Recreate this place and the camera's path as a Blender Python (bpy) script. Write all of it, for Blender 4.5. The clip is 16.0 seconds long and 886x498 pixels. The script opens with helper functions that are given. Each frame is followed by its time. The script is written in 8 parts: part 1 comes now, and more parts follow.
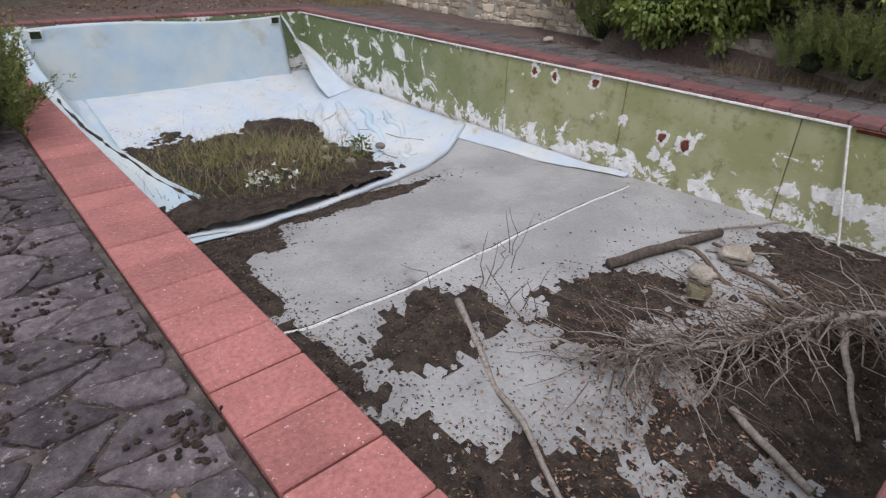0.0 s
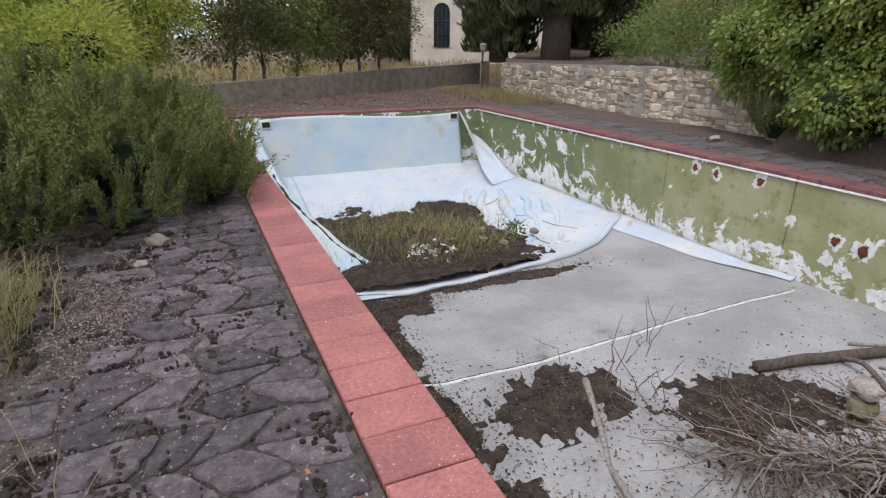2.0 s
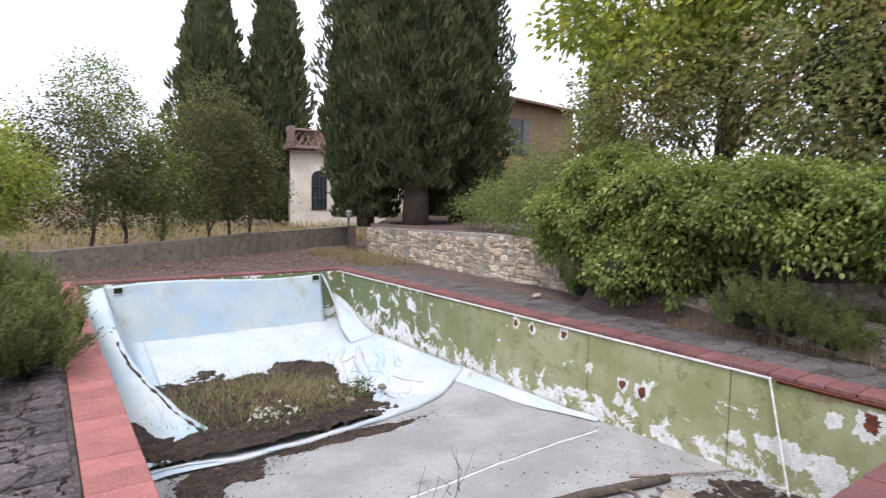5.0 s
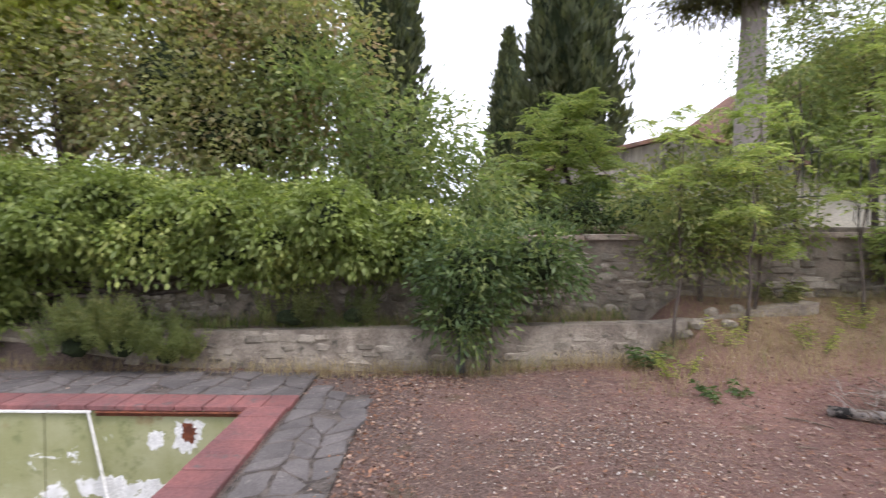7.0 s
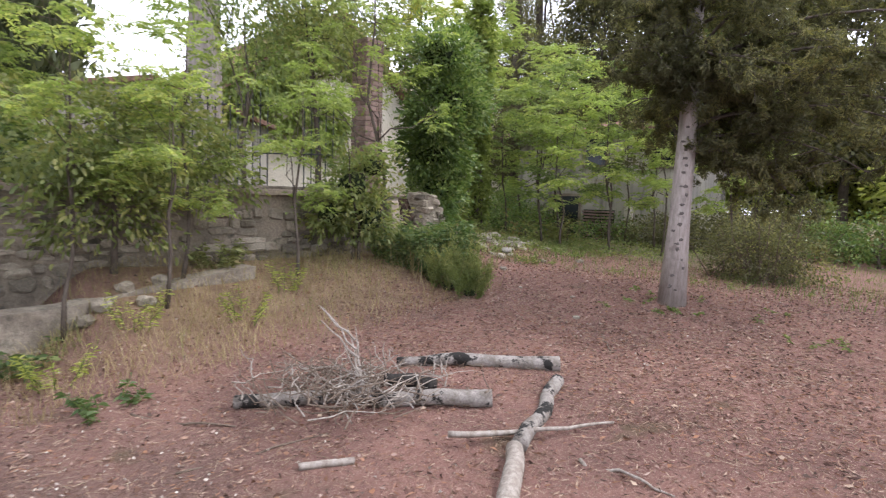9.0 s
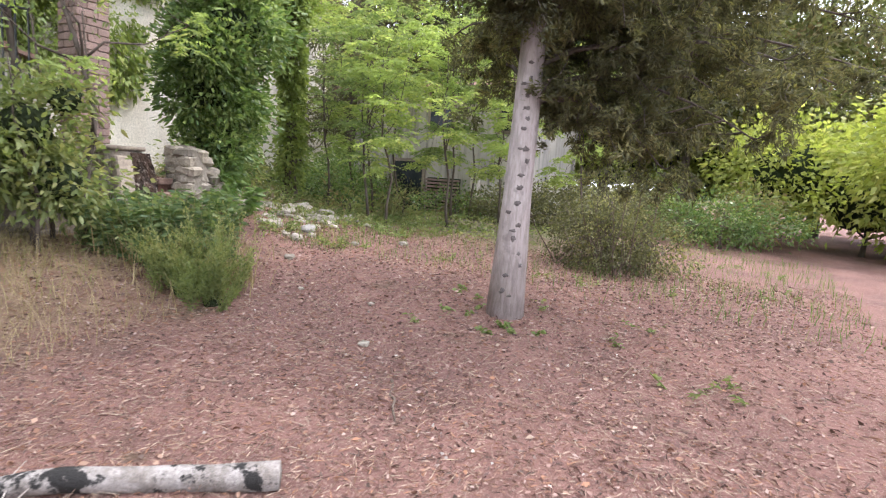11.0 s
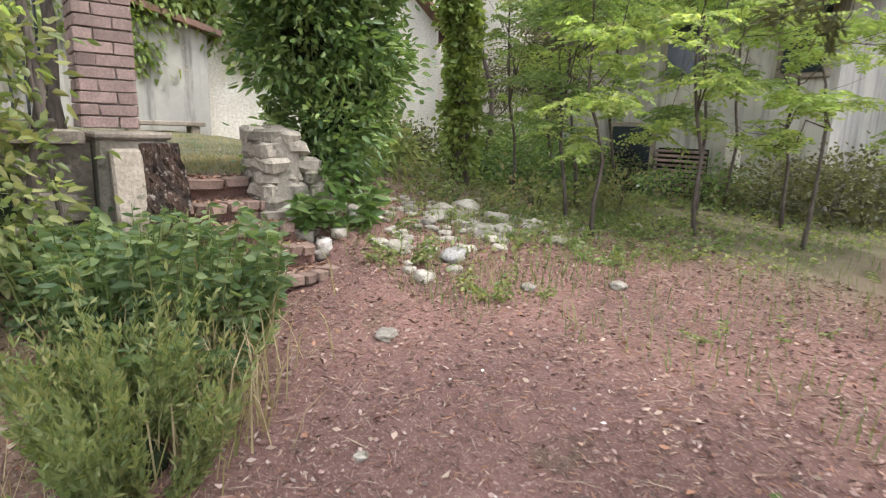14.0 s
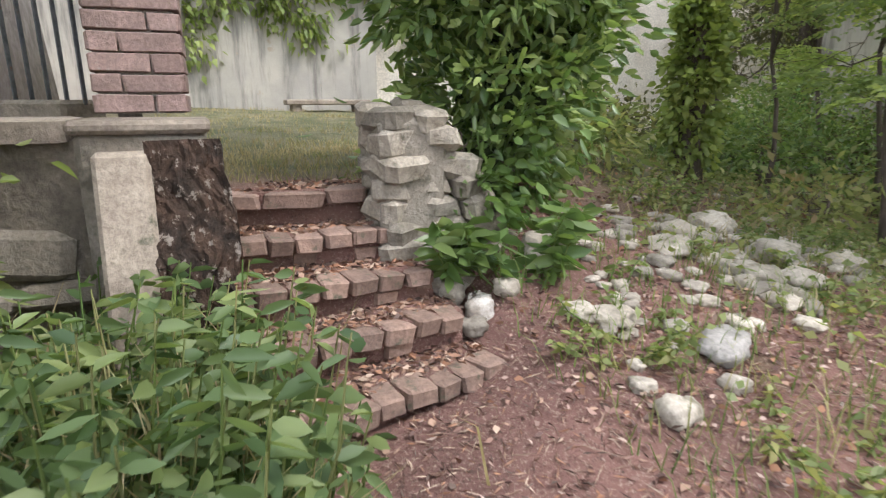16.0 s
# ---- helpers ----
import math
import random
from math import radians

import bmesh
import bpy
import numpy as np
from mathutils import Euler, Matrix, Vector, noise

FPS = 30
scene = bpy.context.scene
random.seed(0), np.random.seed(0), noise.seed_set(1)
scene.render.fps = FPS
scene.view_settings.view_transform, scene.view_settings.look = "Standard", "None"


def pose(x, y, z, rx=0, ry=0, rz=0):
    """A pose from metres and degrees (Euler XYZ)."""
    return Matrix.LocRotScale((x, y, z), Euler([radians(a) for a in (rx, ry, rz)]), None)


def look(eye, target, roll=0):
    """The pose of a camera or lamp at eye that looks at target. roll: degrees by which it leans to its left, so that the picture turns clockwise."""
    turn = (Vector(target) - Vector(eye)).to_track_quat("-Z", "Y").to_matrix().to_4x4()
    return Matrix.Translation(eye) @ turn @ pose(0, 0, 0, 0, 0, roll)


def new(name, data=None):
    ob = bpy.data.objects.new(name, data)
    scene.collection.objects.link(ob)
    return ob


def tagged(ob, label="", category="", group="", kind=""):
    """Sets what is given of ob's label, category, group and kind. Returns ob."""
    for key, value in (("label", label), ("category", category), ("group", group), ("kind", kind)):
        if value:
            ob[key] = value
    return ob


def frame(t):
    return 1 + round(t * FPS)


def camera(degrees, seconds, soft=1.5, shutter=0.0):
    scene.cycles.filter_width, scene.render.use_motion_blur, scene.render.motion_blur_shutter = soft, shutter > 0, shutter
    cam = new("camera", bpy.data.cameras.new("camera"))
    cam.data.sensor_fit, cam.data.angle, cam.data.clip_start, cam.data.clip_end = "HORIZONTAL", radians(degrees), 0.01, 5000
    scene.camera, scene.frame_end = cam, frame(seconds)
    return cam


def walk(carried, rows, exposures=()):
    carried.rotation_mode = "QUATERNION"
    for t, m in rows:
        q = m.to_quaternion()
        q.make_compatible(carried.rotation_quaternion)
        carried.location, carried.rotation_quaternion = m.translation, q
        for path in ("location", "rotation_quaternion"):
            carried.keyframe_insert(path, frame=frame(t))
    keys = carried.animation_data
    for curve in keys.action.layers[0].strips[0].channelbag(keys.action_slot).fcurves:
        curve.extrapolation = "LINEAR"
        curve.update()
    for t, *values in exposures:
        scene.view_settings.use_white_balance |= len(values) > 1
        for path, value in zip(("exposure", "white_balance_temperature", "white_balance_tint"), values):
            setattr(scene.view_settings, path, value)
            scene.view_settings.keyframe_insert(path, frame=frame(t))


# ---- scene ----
cam = camera(75.8, 16.0, 1.2, 0.2)
PATH = [
    (0, (0.191, -0.725, 1.489), (1.482, 0.716, 0.440), 1.8),
    (0.5, (0.142, -0.829, 1.518), (1.301, 0.773, 0.556), 1.3),
    (1, (0.102, -0.968, 1.519), (1.166, 0.745, 0.638), 1.0),
    (1.5, (0.101, -1.071, 1.518), (1.075, 0.726, 0.704), 0.7),
    (2, (0.112, -1.175, 1.541), (0.964, 0.711, 0.791), 0.4),
    (2.5, (0.155, -1.356, 1.535), (0.873, 0.612, 0.861), 0.2),
    (3, (0.144, -1.532, 1.548), (0.805, 0.481, 0.959), 0.4),
    (3.2, (0.154, -1.595, 1.558), (0.812, 0.429, 0.998), 0.5),
    (5.3, (0.533, -2.223, 1.855), (1.954, -0.548, 1.733), 0.8),
    (5.5, (0.596, -2.252, 1.849), (2.130, -0.679, 1.742), 0.9),
    (6, (0.903, -2.279, 1.845), (2.779, -1.133, 1.755), 0.9),
    (6.5, (1.206, -2.408, 1.833), (3.321, -1.808, 1.741), 0.8),
    (7, (1.555, -2.621, 1.780), (3.754, -2.629, 1.693), 0.5),
    (7.5, (1.866, -2.856, 1.734), (3.978, -3.463, 1.642), 0.9),
    (8, (2.188, -3.224, 1.679), (4.069, -4.359, 1.571), 1.2),
    (8.5, (2.478, -3.660, 1.662), (4.142, -5.092, 1.519), 1.5),
    (9, (2.770, -4.144, 1.634), (4.263, -5.751, 1.461), 2.0),
    (9.5, (3.010, -4.677, 1.615), (4.335, -6.420, 1.403), 2.3),
    (10, (3.190, -5.245, 1.619), (4.400, -7.069, 1.389), 2.6),
    (10.2, (3.264, -5.465, 1.635), (4.404, -7.332, 1.405), 2.9),
    (12.3, (4.036, -7.979, 1.733), (5.071, -9.889, 1.383), 3.9),
    (12.5, (4.177, -8.160, 1.762), (5.275, -10.029, 1.384), 4.3),
    (13, (4.492, -8.521, 1.799), (5.739, -10.289, 1.400), 3.8),
    (13.5, (4.902, -8.873, 1.808), (6.388, -10.440, 1.389), 2.5),
    (14, (5.298, -9.172, 1.822), (6.961, -10.541, 1.373), 1.7),
    (14.5, (5.716, -9.472, 1.822), (7.468, -10.714, 1.345), 1.1),
    (15, (6.138, -9.709, 1.815), (7.974, -10.803, 1.295), 0.8),
    (15.5, (6.590, -9.951, 1.839), (8.480, -10.932, 1.286), 0.7),
    (16, (7.031, -10.142, 1.818), (9.007, -10.936, 1.265), 0.0),
]
EXPOSURES = [(0, 0.36, 6000, 15), (3.0, 0.64, 6000, 15), (6.0, 1.06, 5950, 16), (7.0, 1.16, 6000, 17), (8.0, 1.18, 6000, 16), (9.0, 1.36, 6000, 15), (10.0, 1.76, 5900, 15), (12.5, 2.08, 5900, 15), (14.0, 2.0, 5930, 11), (16.0, 1.91, 5930, 12)]
walk(cam, [(t, look(eye, target, roll)) for t, eye, target, roll in PATH], EXPOSURES)

# ---- light ----
world = bpy.data.worlds.new("sky")
scene.world = world
world.use_nodes = True
wn, wl = world.node_tree.nodes, world.node_tree.links
wn.clear()
sky = wn.new("ShaderNodeTexSky")
sky.sky_type = "NISHITA"
sky.sun_disc = False
sky.sun_elevation, sky.sun_rotation = radians(48), radians(215)
sky.air_density, sky.dust_density, sky.ozone_density = 1.0, 3.0, 1.0
cloud_noise = wn.new("ShaderNodeTexNoise")
cloud_noise.inputs["Scale"].default_value = 2.2
cloud_noise.inputs["Detail"].default_value = 6
cloud_ramp = wn.new("ShaderNodeMapRange")
cloud_ramp.inputs["From Min"].default_value, cloud_ramp.inputs["From Max"].default_value = 0.34, 0.56
cloud_ramp.inputs["To Min"].default_value, cloud_ramp.inputs["To Max"].default_value = 0.55, 0.97
coords = wn.new("ShaderNodeTexCoord")
cloud_mix = wn.new("ShaderNodeMix")
cloud_mix.data_type = "RGBA"
cloud_mix.inputs[7].default_value = (10.3, 10.4, 10.8, 1)
background = wn.new("ShaderNodeBackground")
background.inputs["Strength"].default_value = 0.1
world_out = wn.new("ShaderNodeOutputWorld")
wl.new(coords.outputs["Generated"], cloud_noise.inputs["Vector"])
wl.new(cloud_noise.outputs["Fac"], cloud_ramp.inputs["Value"])
wl.new(cloud_ramp.outputs["Result"], cloud_mix.inputs[0])
wl.new(sky.outputs["Color"], cloud_mix.inputs[6])
wl.new(cloud_mix.outputs[2], background.inputs["Color"])
wl.new(background.outputs["Background"], world_out.inputs["Surface"])
sun = new("sun", bpy.data.lights.new("sun", "SUN"))
sun.data.energy, sun.data.angle, sun.data.color = 1.1, radians(14), (1.0, 0.95, 0.87)
sun.matrix_world = look((0, 0, 30), (14, 14, 0))

# ---- materials ----
def nodes_of(name):
    m = bpy.data.materials.new(name)
    m.use_nodes = True
    nt = m.node_tree
    return m, nt, nt.nodes["Principled BSDF"]


def noise_node(nt, scale, detail=4, rough=0.6, vector=None, distortion=0.0):
    n = nt.nodes.new("ShaderNodeTexNoise")
    n.inputs["Scale"].default_value, n.inputs["Detail"].default_value = scale, detail
    n.inputs["Roughness"].default_value, n.inputs["Distortion"].default_value = rough, distortion
    if vector is None:
        vector = nt.nodes.new("ShaderNodeNewGeometry").outputs["Position"]
    nt.links.new(vector, n.inputs["Vector"])
    return n.outputs["Fac"]


def ramp(nt, value, lo, hi, a=0.0, b=1.0):
    n = nt.nodes.new("ShaderNodeMapRange")
    n.interpolation_type = "SMOOTHSTEP"
    for key, v in (("From Min", lo), ("From Max", hi), ("To Min", a), ("To Max", b)):
        n.inputs[key].default_value = v
    nt.links.new(value, n.inputs["Value"])
    return n.outputs["Result"]


def mix(nt, fac, a, b, blend="MIX"):
    n = nt.nodes.new("ShaderNodeMix")
    n.data_type, n.blend_type = "RGBA", blend
    for key, v in ((0, fac), (6, a), (7, b)):
        if isinstance(v, (int, float)):
            n.inputs[key].default_value = v
        elif isinstance(v, tuple):
            n.inputs[key].default_value = (*v, 1)
        else:
            nt.links.new(v, n.inputs[key])
    return n.outputs[2]


def math_node(nt, op, a, b=0.0):
    n = nt.nodes.new("ShaderNodeMath")
    n.operation = op
    for i, v in enumerate((a, b)):
        if isinstance(v, (int, float)):
            n.inputs[i].default_value = v
        else:
            nt.links.new(v, n.inputs[i])
    return n.outputs[0]


def bump(nt, bsdf, height, strength, distance):
    n = nt.nodes.new("ShaderNodeBump")
    n.inputs["Strength"].default_value, n.inputs["Distance"].default_value = strength, distance
    nt.links.new(height, n.inputs["Height"])
    nt.links.new(n.outputs["Normal"], bsdf.inputs["Normal"])


def axis_of(nt, i):
    g = nt.nodes.new("ShaderNodeNewGeometry")
    s = nt.nodes.new("ShaderNodeSeparateXYZ")
    nt.links.new(g.outputs["Position"], s.inputs[0])
    return s.outputs[i]


def surface(name, a, b, scale=3.0, fine=40.0, rough=0.9, relief=0.01, spots=None, spot_at=(0.62, 0.7), spot_scale=9.0, vary=0.0, metal=0.0, grain_amount=0.8):
    """Two tones mixed by a broad noise, darkened and lit by a fine one, with optional spots and a change from object to object."""
    m, nt, p = nodes_of(name)
    broad, grain = noise_node(nt, scale, 5), noise_node(nt, fine, 5, 0.7)
    col = mix(nt, ramp(nt, broad, 0.35, 0.65), a, b)
    col = mix(nt, grain_amount, col, mix(nt, ramp(nt, grain, 0.3, 0.7), (0.72, 0.72, 0.72), (1.25, 1.25, 1.25)), "MULTIPLY")
    if vary:
        o = nt.nodes.new("ShaderNodeObjectInfo")
        col = mix(nt, 1.0, col, mix(nt, o.outputs["Random"], (1 - vary,) * 3, (1 + vary,) * 3), "MULTIPLY")
    if spots:
        col = mix(nt, ramp(nt, noise_node(nt, spot_scale, 6, 0.65), *spot_at), col, spots)
    nt.links.new(col, p.inputs["Base Color"])
    p.inputs["Roughness"].default_value, p.inputs["Metallic"].default_value = rough, metal
    p.inputs["Specular IOR Level"].default_value = 0.3
    bump(nt, p, math_node(nt, "ADD", grain, math_node(nt, "MULTIPLY", broad, 1.5)), 0.7, relief)
    return m


def leaf_material(name, a, b, c=None, thin=0.35, gloss=0.5):
    """Foliage: each leaf takes a tone between a and b, some of them c, and lets part of the light through."""
    m, nt, p = nodes_of(name)
    g = nt.nodes.new("ShaderNodeNewGeometry")
    r = g.outputs["Random Per Island"]
    col = mix(nt, r, a, b)
    if c:
        far = math_node(nt, "FRACT", math_node(nt, "MULTIPLY", r, 17.3))
        clump = noise_node(nt, 0.9, 3)
        col = mix(nt, math_node(nt, "MULTIPLY", ramp(nt, far, 0.45, 0.75), ramp(nt, clump, 0.4, 0.6)), col, c)
    col = mix(nt, ramp(nt, noise_node(nt, 1.7, 3), 0.35, 0.65, 0.0, 0.45), col, tuple(v * 0.62 for v in a))
    nt.links.new(col, p.inputs["Base Color"])
    p.inputs["Roughness"].default_value = gloss
    p.inputs["Specular IOR Level"].default_value = 0.35
    t = nt.nodes.new("ShaderNodeBsdfTranslucent")
    nt.links.new(mix(nt, 1.0, col, (1.45, 1.55, 0.85), "MULTIPLY"), t.inputs["Color"])
    s = nt.nodes.new("ShaderNodeMixShader")
    s.inputs[0].default_value = thin
    nt.links.new(p.outputs[0], s.inputs[1])
    nt.links.new(t.outputs[0], s.inputs[2])
    nt.links.new(s.outputs[0], nt.nodes["Material Output"].inputs["Surface"])
    return m


def flake_material(name, *tones):
    """Litter: every flake takes one of the tones."""
    m, nt, p = nodes_of(name)
    g = nt.nodes.new("ShaderNodeNewGeometry")
    n = nt.nodes.new("ShaderNodeValToRGB")
    n.color_ramp.interpolation = "CONSTANT"
    for i, tone in enumerate(tones):
        e = n.color_ramp.elements[i] if i < 2 else n.color_ramp.elements.new(i / len(tones))
        e.position, e.color = i / len(tones), (*tone, 1)
    nt.links.new(g.outputs["Random Per Island"], n.inputs[0])
    nt.links.new(n.outputs[0], p.inputs["Base Color"])
    p.inputs["Roughness"].default_value = 0.85
    p.inputs["Specular IOR Level"].default_value = 0.2
    return m


def ground_material():
    """Reddish needle litter, greyer gravel by the pool and straw by the walls, with bare and dark patches."""
    m, nt, p = nodes_of("litter_ground")
    y = axis_of(nt, 1)
    x = axis_of(nt, 0)
    wob = math_node(nt, "MULTIPLY", noise_node(nt, 0.6, 4), 2.4)
    needles = mix(nt, ramp(nt, noise_node(nt, 1.1, 6), 0.35, 0.65), (0.255, 0.138, 0.112), (0.18, 0.1, 0.083))
    needles = mix(nt, ramp(nt, noise_node(nt, 70, 4, 0.8), 0.52, 0.68), needles, (0.42, 0.3, 0.24))
    needles = mix(nt, ramp(nt, noise_node(nt, 26, 4, 0.8), 0.55, 0.7), needles, (0.1, 0.062, 0.05))
    gravel = mix(nt, ramp(nt, noise_node(nt, 2.3, 6), 0.4, 0.62), (0.13, 0.1, 0.09), (0.075, 0.058, 0.05))
    gravel = mix(nt, ramp(nt, noise_node(nt, 85, 3, 0.8), 0.54, 0.64), gravel, (0.3, 0.26, 0.24))
    straw = mix(nt, ramp(nt, noise_node(nt, 5, 5), 0.35, 0.65), (0.3, 0.23, 0.13), (0.2, 0.14, 0.085))
    col = mix(nt, ramp(nt, math_node(nt, "ADD", y, wob), -1.6, -0.2), needles, gravel)
    col = mix(nt, ramp(nt, math_node(nt, "ADD", y, wob), 18.4, 20.4), col, straw)
    slope = math_node(nt, "MULTIPLY", ramp(nt, math_node(nt, "ADD", x, wob), 8.0, 9.6), math_node(nt, "MULTIPLY", ramp(nt, math_node(nt, "ADD", y, wob), -5.4, -4.0, 1.0, 0.0), ramp(nt, math_node(nt, "ADD", y, wob), -9.4, -8.0)))
    col = mix(nt, math_node(nt, "MULTIPLY", slope, 0.7), col, straw)
    # Darker, browner ground from about y -5 towards the pool.
    dark_near_pool = math_node(nt, "MULTIPLY", ramp(nt, math_node(nt, "ADD", y, wob), -5.2, -2.6), ramp(nt, noise_node(nt, 0.9, 5), 0.3, 0.6, 0.35, 0.85))
    col = mix(nt, dark_near_pool, col, mix(nt, ramp(nt, noise_node(nt, 40, 4, 0.8), 0.4, 0.6), (0.085, 0.06, 0.05), (0.2, 0.145, 0.12)))
    upper = math_node(nt, "MULTIPLY", ramp(nt, math_node(nt, "ADD", x, wob), 10.8, 12.0), ramp(nt, y, -8.0, -10.0))
    bank = math_node(nt, "MULTIPLY", ramp(nt, math_node(nt, "ADD", x, wob), 6.6, 8.4), ramp(nt, math_node(nt, "ADD", y, wob), -11.8, -13.4))
    upper = math_node(nt, "MAXIMUM", upper, math_node(nt, "MULTIPLY", bank, 0.8))
    col = mix(nt, upper, col, mix(nt, ramp(nt, noise_node(nt, 3, 6), 0.35, 0.65), (0.19, 0.17, 0.1), (0.1, 0.105, 0.052)))
    col = mix(nt, ramp(nt, noise_node(nt, 1.6, 5), 0.6, 0.72, 0.0, 0.5), col, (0.09, 0.085, 0.04))
    nt.links.new(col, p.inputs["Base Color"])
    p.inputs["Roughness"].default_value = 0.95
    p.inputs["Specular IOR Level"].default_value = 0.15
    bump(nt, p, math_node(nt, "ADD", noise_node(nt, 60, 5, 0.8), noise_node(nt, 9, 5)), 0.9, 0.03)
    return m


def green_wall_material():
    """Old green pool paint, blotched, darker towards the far end, flaking off in white shapes that grow towards the
    foot.
    """
    m, nt, p = nodes_of("flaking_green_paint")
    y, z = axis_of(nt, 1), axis_of(nt, 2)
    col = mix(nt, ramp(nt, noise_node(nt, 1.6, 5), 0.35, 0.65), (0.26, 0.262, 0.12), (0.34, 0.335, 0.19))
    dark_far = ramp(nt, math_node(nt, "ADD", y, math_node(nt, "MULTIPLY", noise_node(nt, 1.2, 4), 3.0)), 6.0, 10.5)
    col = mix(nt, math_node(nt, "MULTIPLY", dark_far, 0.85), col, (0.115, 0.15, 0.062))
    col = mix(nt, ramp(nt, noise_node(nt, 6, 6, 0.7), 0.52, 0.66, 0.0, 0.55), col, (0.12, 0.14, 0.045))
    col = mix(nt, ramp(nt, noise_node(nt, 13, 5, 0.75), 0.6, 0.7, 0.0, 0.45), col, (0.36, 0.38, 0.24))
    low = ramp(nt, z, -1.3, -0.6, 0.11, -0.05)
    top = ramp(nt, z, -0.14, -0.03, 0.0, 0.08)
    mid_far = math_node(nt, "ADD", ramp(nt, y, 6.0, 9.0, 0.0, 0.07), math_node(nt, "MULTIPLY", ramp(nt, y, 1.5, 1.1), math_node(nt, "MULTIPLY", ramp(nt, z, -1.05, -0.9), ramp(nt, z, -0.7, -0.8, 0.0, 0.1))))
    jag = math_node(nt, "MULTIPLY", math_node(nt, "SUBTRACT", noise_node(nt, 15, 6, 0.75), 0.5), 0.3)
    flake = math_node(nt, "ADD", math_node(nt, "ADD", math_node(nt, "ADD", noise_node(nt, 2.6, 8, 0.68, distortion=0.8), jag), low), math_node(nt, "ADD", top, mid_far))
    col = mix(nt, ramp(nt, flake, 0.6, 0.612), col, mix(nt, ramp(nt, noise_node(nt, 8, 5), 0.35, 0.65), (0.62, 0.61, 0.58), (0.78, 0.77, 0.75)))
    rust = math_node(nt, "MULTIPLY", ramp(nt, z, -0.3, -0.02), ramp(nt, noise_node(nt, 5, 3), 0.58, 0.68))
    col = mix(nt, math_node(nt, "MULTIPLY", rust, 0.8), col, (0.2, 0.075, 0.03))
    foot = math_node(nt, "MULTIPLY", ramp(nt, z, -1.42, -1.25, 1.0, 0.0), ramp(nt, noise_node(nt, 4, 5), 0.35, 0.55))
    col = mix(nt, math_node(nt, "MULTIPLY", foot, 0.7), col, (0.22, 0.12, 0.07))
    nt.links.new(col, p.inputs["Base Color"])
    p.inputs["Roughness"].default_value = 0.8
    bump(nt, p, math_node(nt, "ADD", flake, math_node(nt, "MULTIPLY", noise_node(nt, 30, 4), 0.3)), 0.5, 0.012)
    return m


def streaked_render():
    """Old cream-grey render with dark rain streaks down it and bare patches; its grey also stands for shade."""
    m, nt, p = nodes_of("streaked_old_render")
    g = nt.nodes.new("ShaderNodeNewGeometry")
    mp = nt.nodes.new("ShaderNodeMapping")
    mp.inputs["Scale"].default_value = (2.2, 2.2, 0.22)
    nt.links.new(g.outputs["Position"], mp.inputs["Vector"])
    streak = noise_node(nt, 1.6, 6, 0.7, mp.outputs["Vector"])
    col = mix(nt, ramp(nt, noise_node(nt, 0.8, 6), 0.35, 0.65), (0.46, 0.42, 0.35), (0.34, 0.315, 0.275))
    col = mix(nt, ramp(nt, streak, 0.46, 0.66, 0.0, 0.8), col, (0.14, 0.13, 0.115))
    col = mix(nt, ramp(nt, noise_node(nt, 3.5, 6, 0.7), 0.62, 0.68, 0.0, 0.7), col, (0.36, 0.29, 0.21))
    nt.links.new(col, p.inputs["Base Color"])
    p.inputs["Roughness"].default_value = 0.95
    bump(nt, p, noise_node(nt, 25, 5, 0.7), 0.5, 0.012)
    return m


def bark_material(name, a, b, ring=0.0):
    m, nt, p = nodes_of(name)
    g = nt.nodes.new("ShaderNodeTexCoord")
    mp = nt.nodes.new("ShaderNodeMapping")
    mp.inputs["Scale"].default_value = (14, 14, 3)
    nt.links.new(g.outputs["Object"], mp.inputs["Vector"])
    streak = noise_node(nt, 2.0, 6, 0.7, mp.outputs["Vector"])
    col = mix(nt, ramp(nt, streak, 0.35, 0.65), a, b)
    col = mix(nt, ramp(nt, noise_node(nt, 7, 5), 0.6, 0.72, 0.0, 0.6), col, tuple(v * 0.45 for v in a))
    nt.links.new(col, p.inputs["Base Color"])
    p.inputs["Roughness"].default_value = 0.9
    p.inputs["Specular IOR Level"].default_value = 0.2
    bump(nt, p, streak, 0.8, 0.02)
    return m


GROUND = ground_material()
PAVER = surface("purple_grey_paving_stone", (0.084, 0.066, 0.069), (0.15, 0.125, 0.126), 12, 42, 0.85, 0.05, (0.36, 0.32, 0.3), (0.6, 0.67), 34, 0.42)
PAVER_BED = surface("mossy_gravel_bed", (0.045, 0.036, 0.03), (0.12, 0.1, 0.085), 7, 70, 0.95, 0.02, (0.25, 0.23, 0.21), (0.62, 0.68), 45)
TILE = surface("red_coping_tile", (0.36, 0.14, 0.12), (0.29, 0.112, 0.1), 3, 45, 0.75, 0.004, (0.55, 0.42, 0.38), (0.63, 0.67), 55, 0.12)
WORN_TILE = surface("dirty_worn_coping", (0.22, 0.09, 0.082), (0.15, 0.07, 0.068), 2, 30, 0.85, 0.006, (0.1, 0.08, 0.075), (0.55, 0.72), 5, 0.12)
PLASTER = green_wall_material()
CONCRETE = surface("worn_pool_concrete", (0.355, 0.345, 0.33), (0.27, 0.262, 0.252), 1.1, 35, 0.85, 0.005, (0.17, 0.15, 0.125), (0.62, 0.78), 2.2, grain_amount=0.45)
